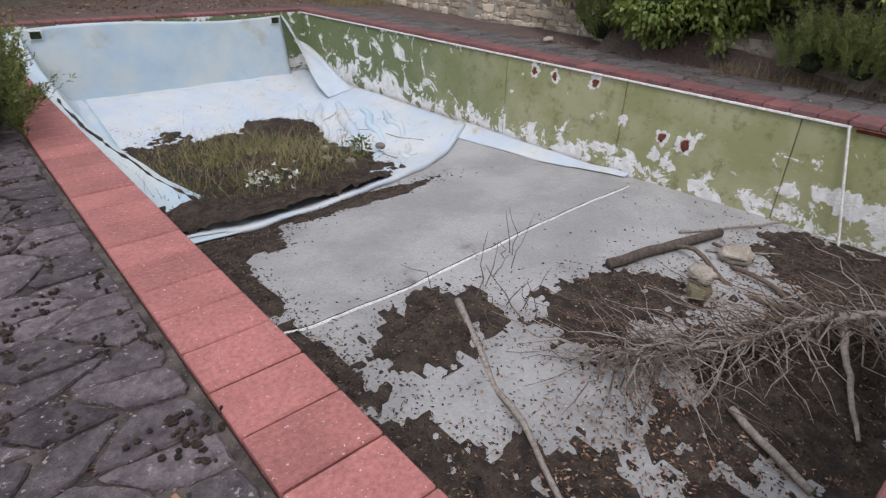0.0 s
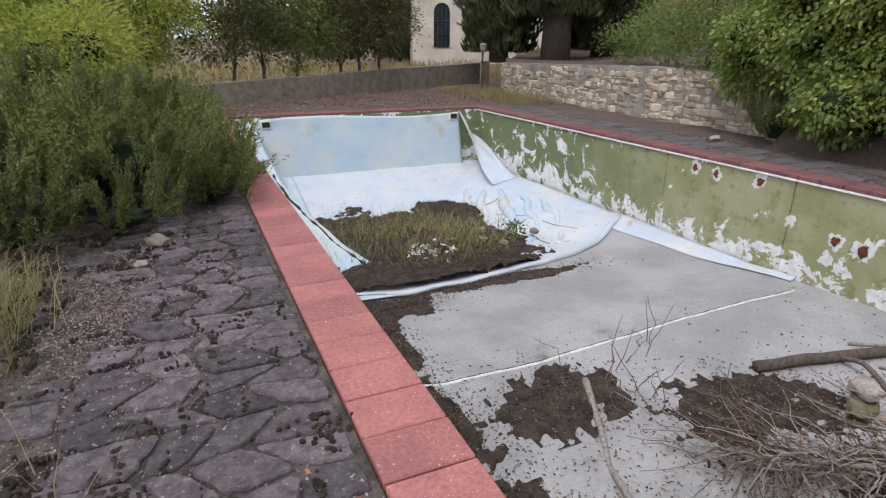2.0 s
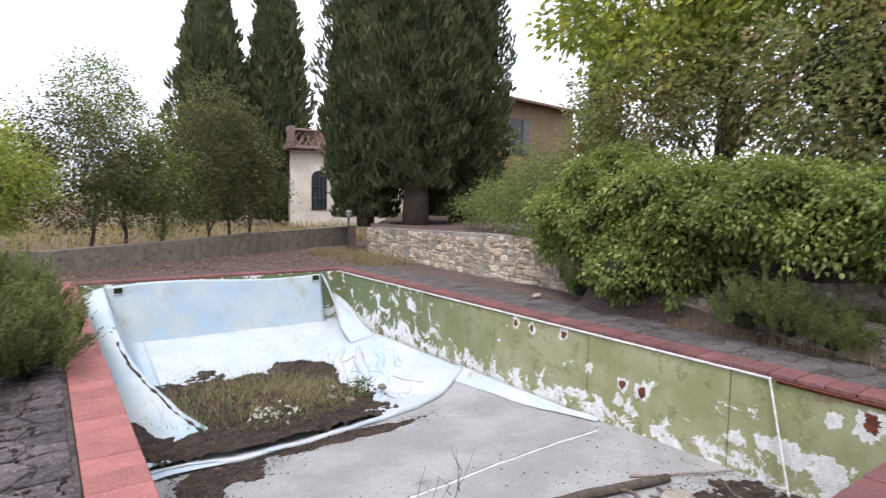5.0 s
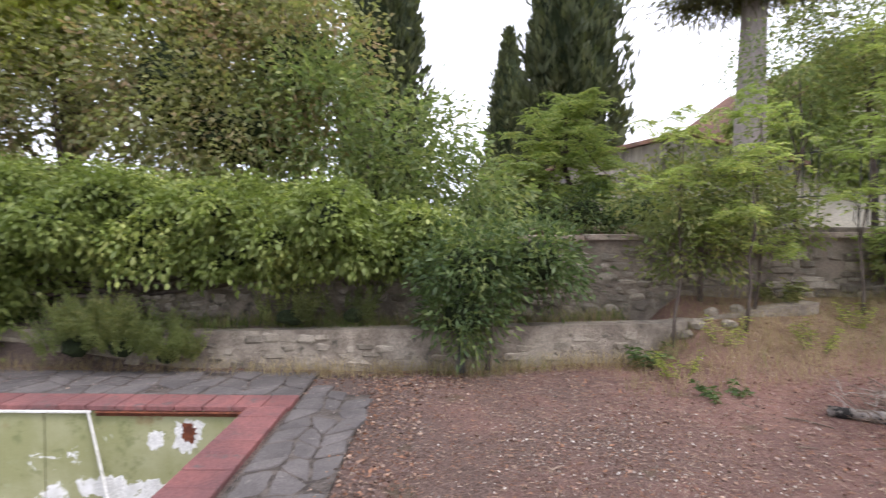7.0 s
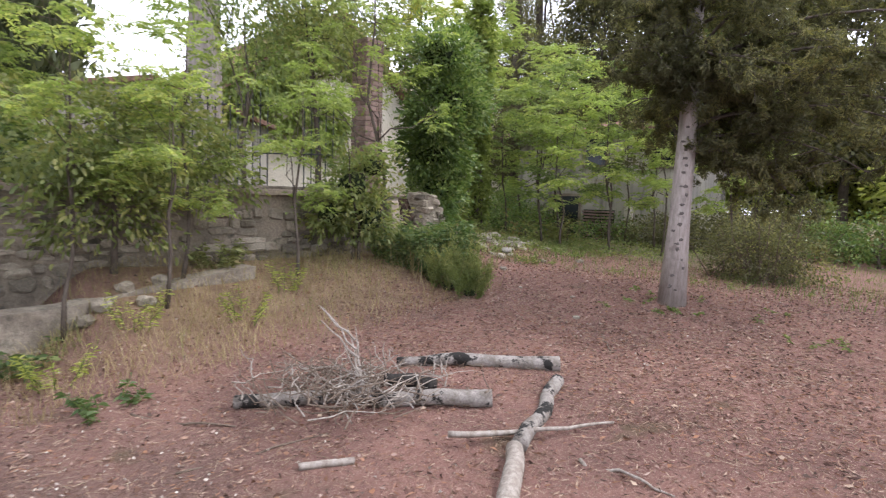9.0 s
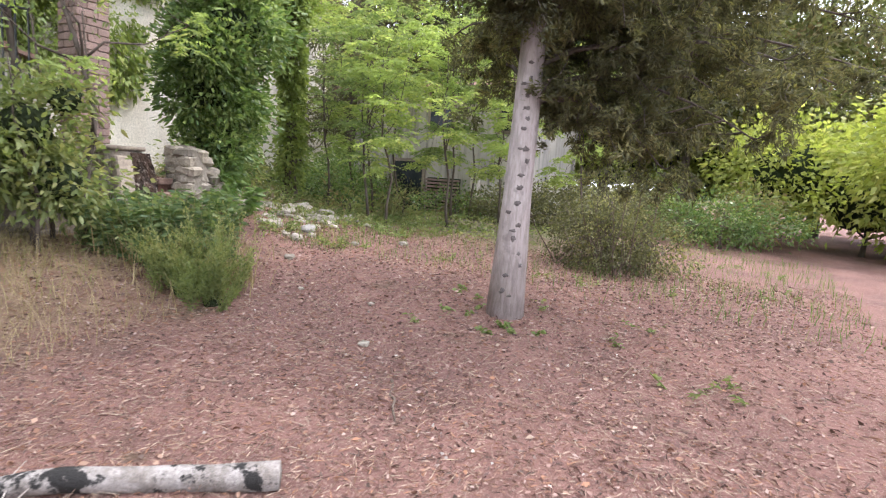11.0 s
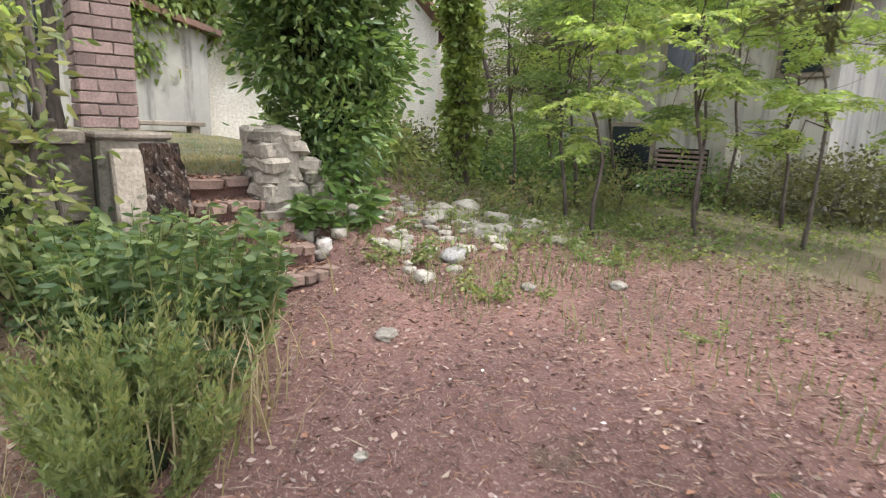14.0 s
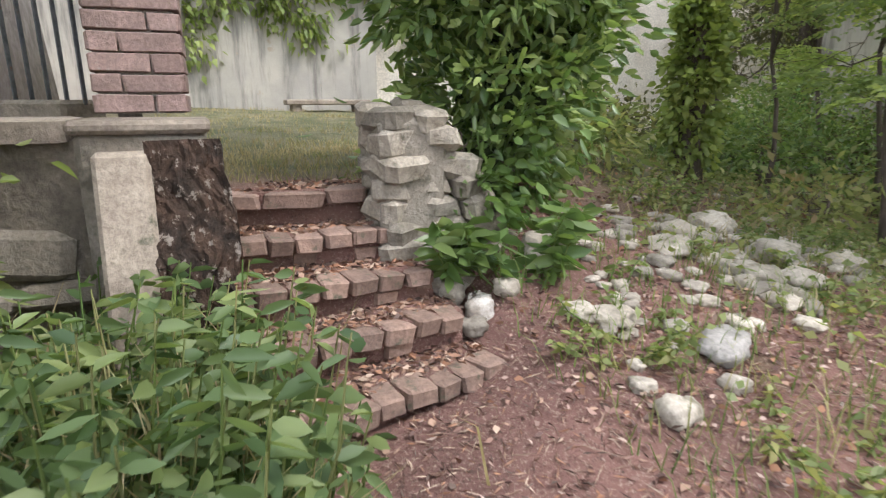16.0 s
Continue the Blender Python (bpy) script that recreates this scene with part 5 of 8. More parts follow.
tree("garden_tree", (10.9, -9.75, land_at(10.9, -9.75)), (10.9, -9.6, 5.2), 0.06, [((10.5, -9.5, 4.1), (0.9, 0.9, 0.5)), ((11.0, -10.6, 4.7), (1.0, 1.0, 0.6)), ((10.5, -9.0, 5.0), (0.9, 0.9, 0.6)), ((11.2, -11.4, 4.3), (0.8, 0.8, 0.5))],
     "leafy young tree behind the brick pillar", "tree", SHRUB_LEAF, 0.09, 0.042, 11, 0.16, 26, seed=44, low=-0.9, low_fork=4)
locust((8.95, -9.4, land_at(8.95, -9.4)), (9.0, -9.3, 4.6), 0.034, [((9.1, -9.0, 3.5), (0.8, 0.8, 0.5)), ((8.8, -9.7, 3.3), (0.6, 0.6, 0.35)), ((8.7, -10.3, 2.95), (0.4, 0.5, 0.2)), ((9.1, -8.6, 4.3), (0.9, 0.9, 0.6)), ((9.2, -9.9, 4.2), (0.8, 0.8, 0.5)), ((9.0, -8.2, 2.7), (0.6, 0.6, 0.4)), ((8.6, -9.2, 2.4), (0.35, 0.35, 0.2))],
       "slender many-stemmed sapling with light feathery leaves beside the wall", LOCUST_LEAF, 130, 0.22, (0.05, 0.022), 43, "wall_sapling", "tree", "")
for i, (x, y, h) in enumerate([(8.85, -9.55, 2.9), (9.05, -9.2, 3.2), (8.7, -8.9, 2.4)]):
    tree("young_sapling", (x, y, land_at(x, y)), (x + 0.1, y + 0.15, h), 0.02, [((x, y + 0.2, h), (0.3, 0.35, 0.3))], "thin bare young stem beside the wall", "sapling", ACACIA_LEAF, 0.06, 0.03, 8, 0.12, 8, seed=300 + i, low=-0.9, bend=0.4, group="young stems by the wall")
for i, (x, y, h) in enumerate([(10.5, -8.2, 3.2)]):
    tree("locust_sapling", (x, y, land_at(x, y)), (x, y, h + 1), 0.04, [((x, y, h + 0.3), (0.7, 0.7, 0.55)), ((x - 0.2, y + 0.4, h + 1.2), (0.8, 0.8, 0.5)), ((x + 0.2, y - 0.3, h + 0.9), (0.6, 0.6, 0.4))],
         "young locust tree with feathery leaves by the gate", "tree", OLIVE_LEAF if i % 2 else ACACIA_LEAF, 0.09, 0.038, 7, 0.17, 20, seed=320 + i, low=-0.9, group="locust saplings")
# the tall trees between the gate and the garden house
for i, (x, y, h) in enumerate([(14.8, -20.6, 11), (15.8, -23.4, 13), (13.4, -25.2, 12), (18.0, -25.0, 12)]):
    z = land_at(x, y)
    lobes = []
    for k in range(9):
        a, t = k * 2.4 + i, 0.22 + 0.085 * k
        lobes.append(((x + 1.3 * math.cos(a) * (1.15 - t), y + 1.3 * math.sin(a) * (1.15 - t), z + h * t), (1.25 * (1.2 - t), 1.25 * (1.2 - t), h * 0.075)))
    tree("dark_conifer", (x, y, z), (x + 0.1, y, z + h), 0.2, lobes, "tall dusky conifer with ragged grey-brown sprays", "tree", DARK_LEAF, 0.13, 0.03, 9, 0.2, 34, seed=600 + i, low=-0.9, group="tall conifers behind the garden", droop=0.3, bend=0.06)
for i, (x, y, h, r) in enumerate([(11.9, -12.9, 6.4, 0.9), (13.8, -17.0, 6.6, 1.3)]):
    z = land_at(x, y)
    locust((x, y, z), (x + 0.2, y, z + h), 0.06, [((x, y, z + h * 0.95), (r, r, 0.6)), ((x - 0.8 * r, y + 0.4, z + h * 0.8), (r * 0.9, r * 0.9, 0.45)), ((x + 0.4, y - 0.8 * r, z + h * 0.75), (r * 0.9, r * 0.9, 0.45)), ((x - 0.3, y + 0.8 * r, z + h * 0.62), (r * 0.8, r * 0.8, 0.35)), ((x - 0.4, y - 0.5, z + h * 1.12), (r * 0.8, r * 0.8, 0.5))],
           "tall leaning locust tree with a loose yellow-green crown", LOCUST_LEAF if i % 2 else CHESTNUT_LEAF, 230, 0.27, (0.07, 0.032), 620 + i, "locust_tree", "tree", "locust trees above the gate")

# thin dark trees along the field wall
for i, (x, y, h) in enumerate([(2.4, 16.6, 4.6), (5.8, 18.4, 4.8), (1.5, 15.8, 3.6), (3.4, 17.0, 3.2), (4.9, 17.6, 3.8), (6.6, 18.9, 4.2), (-0.5, 15.2, 3.4), (-3, 14.6, 4.0)]):
    tree("field_tree", (x, y, 0.0), (x + 0.2, y, h * 0.75), 0.06, [((x, y, h * 0.8), (1.1, 1.1, h * 0.28)), ((x + 0.6, y + 0.3, h * 0.55), (0.9, 0.9, h * 0.26)), ((x - 0.6, y, h * 1.0), (0.9, 0.9, h * 0.24)), ((x - 0.3, y - 0.3, h * 0.4), (0.7, 0.7, h * 0.15))],
         "thin dark shrubby tree by the field wall", "tree", LIME_LEAF if i > 5 else DARK_LEAF if i % 3 else SHRUB_LEAF, 0.1, 0.05, 7.5, 0.2, 26, seed=60 + i, low=-0.9, group="trees along the field wall")
for i, (x, y, s) in enumerate([(-3.3, 15.6, 1.7), (-4.6, 12.6, 1.6), (-1.6, 17.6, 2.0), (-6.5, 10.5, 1.8), (-2.2, 12.8, 1.2), (-6.5, 14.5, 2.2)]):
    tree("willow_bush", (x, y, 0.0), (x, y, s * 1.3), 0.08, [((x, y, s * 0.9), (s * 0.8, s * 0.8, s * 0.8)), ((x + s * 0.6, y, s * 1.2), (s * 0.6, s * 0.6, s * 0.6))],
         "tall feathery yellow-green thicket", "bush", LIME_LEAF, 0.16, 0.03, 16, 0.28, 30, seed=80 + i, core=0.5, group="yellow thicket")
for i, (x, y, s) in enumerate([(4.0, -21.0, 0.9), (6.2, -21.6, 1.0), (15.0, -20.6, 1.0), (14.2, -17.6, 0.8), (13.4, -14.4, 0.6), (11.9, -13.6, 0.45), (10.0, -14.6, 0.3), (11.0, -13.0, 0.35), (9.9, -16.2, 0.35)]):
    z = land_at(x, y)
    tree("undergrowth_bush", (x, y, z), (x, y, z + s), 0.03, [((x, y, z + s * 0.5), (s * 1.1, s * 0.7, s * 0.6)), ((x + s, y + 0.3, z + s * 0.35), (s * 0.8, s * 0.6, s * 0.4)), ((x - s * 0.4, y + 0.5, z + s * 1.1), (s * 0.5, s * 0.5, s * 0.4))],
         "wild green undergrowth below the young trees", "bush", SHRUB_LEAF if i % 2 else OLIVE_LEAF, 0.1, 0.045, 13, 0.16, 24, seed=440 + i, low=-0.9, group="undergrowth")
for i, (x, y, h) in enumerate([(13.6, -24, 9), (10.8, -26, 8), (8.2, -25.5, 9), (5.6, -24, 7.5), (2.2, -27, 8.5), (-1.5, -29, 8), (-5, -27, 8)]):
    z = land_at(x, y)
    tree("woodland_tree", (x, y, z), (x + 0.3, y, z + h * 0.9), 0.16, [((x, y, z + h * 0.8), (1.7, 1.7, h * 0.22)), ((x + 1.2, y + 0.4, z + h * 0.6), (1.3, 1.3, h * 0.16)), ((x - 1.2, y - 0.3, z + h * 0.55), (1.3, 1.3, h * 0.15)), ((x - 0.5, y + 0.6, z + h), (1.2, 1.2, h * 0.16)), ((x + 0.2, y + 0.9, z + h * 0.4), (1.0, 1.0, h * 0.1))],
         "tall woodland tree with dull green foliage", "tree", DARK_LEAF if i % 3 == 0 else OLIVE_LEAF if i % 3 == 1 else WEED_LEAF, 0.2, 0.09, 5, 0.3, 30, seed=400 + i, low=-0.9, group="woodland behind the garden")
for i in range(26):
    a = 2 * math.pi * i / 26 + rng.uniform(-0.1, 0.1)
    d = rng.uniform(55, 70)
    x, y = 4 + d * math.cos(a), d * math.sin(a)
    z, h = land_at(x, y), rng.uniform(3.5, 7)
    tree("far_tree", (x, y, z), (x, y, z + h), 0.2, [((x, y, z + h * 0.6), (4.5, 4.5, h * 0.5)), ((x + 3, y + 2, z + h * 0.45), (4, 4, h * 0.4))],
         "distant rounded tree on the edge of the fields", "tree", OLIVE_LEAF, 0.5, 0.3, 0.9, 0.7, 26, seed=100 + i, core=0.75, group="distant trees")


# rosemary: upright sprays of needles
def rosemary(base, blobs, label, n=400, leaf=None, name="rosemary_bush", core=0.5):
    ob = thing(name, base, label, "bush")
    P, W = [], []
    for c, r in blobs:
        c, r = np.array(c) - np.array(base), np.array(r)
        g = max(6, int(n * r[0] * r[1] * 4 / 9))
        d0 = unit(rng.normal(size=(g, 3)))
        d0[:, 2] = np.abs(d0[:, 2]) * 1.2 - 0.4
        k = g * 9
        d = np.repeat(d0, 9, 0)
        p = c + d * r * np.repeat(rng.uniform(0.6, 1.06, g), 9)[:, None] + rng.normal(size=(k, 3)) * np.array([0.02, 0.02, 0.03])
        w = unit(np.repeat(np.stack([d0[:, 0] * 0.5, d0[:, 1] * 0.5, np.ones(g)], 1) + rng.normal(size=(g, 3)) * 0.2, 9, 0) + rng.normal(size=(k, 3)) * 0.06)
        h = rng.uniform(0.14, 0.32, k) * np.repeat(rng.uniform(0.6, 2.1, g), 9)
        m = 34
        t = rng.uniform(0, 1, (k, m))
        pts = p[:, None, :] + w[:, None, :] * (t * h[:, None])[..., None]
        P.append(pts.reshape(-1, 3))
        W.append(unit(np.repeat(w, m, 0) * 1.2 + rng.normal(size=(k * m, 3)) * 0.6))
    P, W = np.concatenate(P), np.concatenate(W)
    foliage("sprays", leaf or ROSEMARY, P, W, 0.042, 0.011, ob, droop=0.0)
    # Near-black core paints the shade between the sprays.
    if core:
        core_mesh("inner_shade_core", [((np.array(c) - np.array(base)).tolist(), r) for c, r in blobs], ob, core)
    return ob


rosemary((-0.7, 5.3, 0), [((-0.6, 5.0, 0.45), (0.9, 0.85, 0.55)), ((-0.45, 4.1, 0.15), (0.4, 0.3, 0.18)), ((0.3, 4.9, 0.12), (0.35, 0.35, 0.15)), ((-1.2, 3.7, 0.25), (0.5, 0.4, 0.3)), ((-1.6, 4.6, 0.5), (0.9, 0.9, 0.75)), ((-0.2, 6.3, 0.45), (0.7, 0.9, 0.55)), ((-1.2, 6.2, 0.6), (1.1, 1.1, 0.8)), ((0.35, 5.5, 0.2), (0.5, 0.7, 0.35)), ((-2.4, 5.6, 0.7), (1.1, 1.1, 0.9)), ((-2.6, 3.9, 0.5), (0.8, 0.8, 0.7)), ((0.0, 7.6, 0.35), (0.6, 0.9, 0.5))],
         "huge sprawling rosemary bush growing over the paving", 380)
rosemary((8.35, 1.4, 0), [((8.35, 1.75, 0.3), (0.34, 0.36, 0.3)), ((8.45, 0.7, 0.16), (0.26, 0.3, 0.18)), ((8.35, 1.2, 0.3), (0.32, 0.35, 0.28)), ((8.3, 1.5, 0.48), (0.28, 0.35, 0.24))], "upright bright green rosemary bush against the low wall", 800, SHRUB_LEAF, core=0.4)
rosemary((8.9, 5.0, 0), [((8.95, 5.2, 0.3), (0.4, 0.5, 0.4)), ((8.95, 4.5, 0.25), (0.35, 0.4, 0.35))], "small rosemary bush at the foot of the wall", 560)
rosemary((8.85, -0.9, 0.5), [((8.82, -0.7, 0.6), (0.18, 0.35, 0.2)), ((8.85, -1.5, 0.62), (0.15, 0.25, 0.18))], "low yellow-green herbs trailing over the wall", 700)
rosemary((7.38, -9.5, 0.5), [((7.4, -9.52, 0.62), (0.22, 0.22, 0.2)), ((7.2, -9.42, 0.56), (0.18, 0.18, 0.14)), ((7.55, -9.4, 0.62), (0.18, 0.18, 0.18))], "bright green feathery broom bush on the slope", 1000, SHRUB_LEAF, "broom_bush", 0.4)



# ---- the loose liner ----
def sheet(name, grid, material, parent, label="", thick=0.012):
    """A cloth from rows of points, given a little thickness."""
    g = np.array(grid, float)
    n, m = g.shape[:2]
    i = np.arange(n * m).reshape(n, m)
    q = np.stack([i[:-1, :-1], i[1:, :-1], i[1:, 1:], i[:-1, 1:]], -1).reshape(-1, 4)
    ob = solid(name, g.reshape(-1, 3), q, material, parent, label, True)
    s = ob.modifiers.new("thickness", "SOLIDIFY")
    s.thickness, s.offset = thick, 1.0
    return ob


def wrinkle(x, y, k=1.0):
    return k * (0.018 * noise.noise(Vector((x * 0.9, y * 2.1, 1.3))) + 0.01 * noise.noise(Vector((x * 3.1 + y, y * 1.1, 4.0))))


liner = thing("pool_liner", (4.0, 8.0, -1.5), "torn pale blue pool liner slumped over the deep end", "liner")
LO = np.array([4.0, 8.0, -1.5])
FRONT = [(1.9, 5.35), (2.5, 5.12), (3.3, 5.2), (4.3, 5.36), (5.4, 5.66), (6.2, 6.02), (7.06, 6.5)]


def front(x):
    return float(lerp_table(FRONT, x))


rows = []
for i in range(75):
    x = 1.04 + 6.02 * i / 74
    f = front(x) + 0.05 * noise.noise(Vector((x * 2.2, 0, 7)))
    row = []
    for j in range(80):
        y = f + (12.14 - f) * (j / 79)
        lift = 0.012 + 0.028 * math.exp(-((y - f) / 0.18) ** 2)
        row.append((x - LO[0], y - LO[1], floor_at(x, y) + lift + wrinkle(x, y, 1.3) * min(1, (y - f) * 2 + 0.2) + 0.01 - LO[2]))
    rows.append(row)
sheet("floor_sheet", rows, LINER_WHITE, liner, "bleached white floor sheet")
pts = [(x, front(x) + 0.05 * noise.noise(Vector((x * 2.2, 0, 7))), floor_at(x, front(x)) + 0.035 + 0.012 * noise.noise(Vector((x * 3, 2, 1)))) for x in np.linspace(2.2, 7.0, 40)]
v, f = tube([Vector(p) - Vector(LO) for p in pts], [0.036 + 0.014 * noise.noise(Vector((p[0] * 2, 5, 5))) + (0.02 if p[0] > 5 else 0) for p in pts], 8)
solid("rolled_edge", v, f, LINER_WHITE, liner, "rolled white front edge", True)
# strip left along the foot of the painted wall
rows = []
for j in range(40):
    y = 3.15 + 3.5 * j / 39
    w = 0.1 + 0.32 * (j / 39) ** 0.8 + 0.03 * noise.noise(Vector((y * 3, 1, 1)))
    rows.append([(POOL_R - 0.02 - w * k / 5 - LO[0], y - LO[1], floor_at(POOL_R - 0.05 - w * k / 5, y) + 0.015 + 0.035 * (1 - k / 5) ** 2 + 0.012 * noise.noise(Vector((y * 2, k, 3))) - LO[2]) for k in range(6)])
sheet("edge_strip", rows, LINER_WHITE, liner, "torn white strip along the wall foot")
# sheet hanging on the end wall, sagging inward towards its foot
rows = []
for i in range(60):
    x = 1.5 + 5.03 * i / 59
    row = []
    for j in range(24):
        t = j / 23
        z = -0.1 - 1.34 * t + 0.05 * (1 - t) * math.sin(i * 0.105)
        y = 12.15 - 0.16 * t ** 2 - 0.04 * math.sin(math.pi * t) + 0.7 * wrinkle(x * 1.5, z * 2)
        row.append((x + 0.08 * t - LO[0], min(y, 12.165) - LO[1], z - LO[2]))
    rows.append(row)
sheet("end_sheet", rows, LINER, liner, "pale blue sheet hanging on the end wall")
v, f = tube([Vector((1.9 + 4.4 * i / 30, 11.93 + 0.03 * math.sin(i * 0.7), -1.42 + 0.02 * noise.noise(Vector((i * 0.4, 1, 1))))) - Vector(LO) for i in range(31)], [0.016 + 0.01 * noise.noise(Vector((i * 0.5, 3, 3))) for i in range(31)], 6)
solid("bottom_fold", v, f, LINER, liner, "dirty fold at the foot of the wall", True)
# the slack side: a ridge that falls to the wall on one hand and to the floor on the other
RIDGE = [(12.1, 1.5, -0.12), (10.6, 1.52, -0.55), (9.2, 1.58, -0.85), (7.9, 1.76, -1.08), (6.9, 2.03, -1.31), (6.2, 2.28, -1.45), (5.15, 2.5, -1.53)]
ry = [r[0] for r in RIDGE][::-1]
rows = []
for i in range(70):
    y = 12.1 - 6.95 * i / 69
    xr, zr = np.interp(y, ry, [r[1] for r in RIDGE][::-1]), np.interp(y, ry, [r[2] for r in RIDGE][::-1])
    row = []
    for j in range(15):
        t = j / 14
        if t < 0.5:
            k = t / 0.5
            x = 1.02 + (xr - 1.02) * k
            z = max(floor_at(max(x, 1.02), y) + 0.03, zr - 0.4 * (1 - k) ** 1.4 * (0.5 + 0.5 * min(1, (12.1 - y) / 2)))
        else:
            k = (t - 0.5) / 0.5
            x = xr + 0.75 * k
            z = max(floor_at(x, y) + 0.035, zr - (zr - floor_at(x, y) - 0.03) * min(1, k * 1.5) ** 0.7)
        z += 0.03 * noise.noise(Vector((x * 4, y * 1.3, 2))) * (0.3 + t)
        row.append((x - LO[0], y + 0.06 * noise.noise(Vector((x * 2, y * 2, 9))) - LO[1], z - LO[2]))
    rows.append(row)
sheet("slack_side", rows, LINER, liner, "light blue slack side with a dirty crease")
v, f = tube([Vector((np.interp(y, ry, [r[1] for r in RIDGE][::-1]) - 0.06 + 0.05 * noise.noise(Vector((y * 1.7, 1, 2))), y, np.interp(y, ry, [r[2] for r in RIDGE][::-1]) - 0.015)) - Vector(LO) for y in np.linspace(9.6, 5.4, 40)], [0.016 + 0.035 * abs(noise.noise(Vector((i * 0.6, 6, 1)))) for i in range(40)], 5)
solid("crease_dirt", v, f, DIRT, liner, "line of dark dirt in the crease")
# the corner pulled away from the wall
rows = []
for i in range(40):
    t = i / 39
    a = Vector((6.53, 12.13, -0.08)).lerp(Vector((6.42, 10.0, -1.52)), t ** 0.85) + Vector((0, 0, -0.12 * math.sin(math.pi * t)))
    b = Vector((6.95, 11.75, -0.75)).lerp(Vector((6.98, 9.9, -1.38)), t)
    row = []
    for j in range(12):
        k = j / 11
        p = a.lerp(b, k) + Vector((0.05 * math.sin(k * 7 + i * 0.15), 0, -0.1 * math.sin(math.pi * k) * (1 - t) + 0.04 * noise.noise(Vector((i * 0.12, k * 3, 1)))))
        p.z = max(p.z, floor_at(p.x, p.y) + 0.04)
        row.append(tuple(p - Vector(LO)))
    rows.append(row)
sheet("pulled_corner", rows, LINER_WHITE, liner, "white corner flap pulled off the wall")
for k, (a, b, w) in enumerate((((5.5, 7.4), (6.5, 9.9), 0.07), ((5.9, 7.2), (6.6, 9.2), 0.05), ((5.2, 8.2), (6.3, 10.2), 0.06), ((6.1, 7.0), (6.75, 8.6), 0.045), ((5.4, 9.2), (6.0, 10.6), 0.05), ((4.9, 6.3), (5.9, 7.5), 0.05), ((5.6, 6.2), (6.2, 7.0), 0.04))):
    pts = crooked((*a, 0), (*b, 0), 16, 0.22, k + 20)
    pts = [Vector((p.x, p.y, floor_at(p.x, p.y) + 0.01)) - Vector(LO) for p in pts]
    solid("crumple", *tube(pts, [1.6 * w * (0.2 + math.sin(math.pi * i / 16)) * (1 + 0.4 * noise.noise(Vector((i * 0.9, k, 3)))) for i in range(17)], 7), LINER if k % 2 else LINER_WHITE, liner, "crumpled blue fold", True)
for a, b, k in (((4.9, 8.6), (6.2, 9.3), 1), ((5.5, 6.4), (5.3, 8.3), 2), ((5.7, 8.6), (6.3, 6.7), 3), ((5.2, 7.9), (6.1, 8.5), 4)):
    pts = [(p.x, p.y, floor_at(p.x, p.y) + 0.04) for p in crooked((*a, 0), (*b, 0), 14, 0.25, k)]
    v, f = tube([Vector(p) - Vector(LO) for p in pts], [0.009] * 15, 4)
    solid("seam_cord", v, f, DEAD_WOOD, liner, "thin brown seam cord")

for x in (1.78, 6.38):
    sk = thing("skimmer", (x, 12.12, -0.2), "square dark skimmer opening in the end wall", "skimmer", "pool skimmers")
    part("skimmer_frame", box_bm((0.22, 0.04, 0.17), 0.006), WHITE_PVC, sk)
    # No real hole: a near-black block stands for the unlit mouth.
    part("skimmer_mouth", box_bm((0.17, 0.02, 0.12), 0.003, (0, -0.022, 0)), INNER_SHADE, sk)


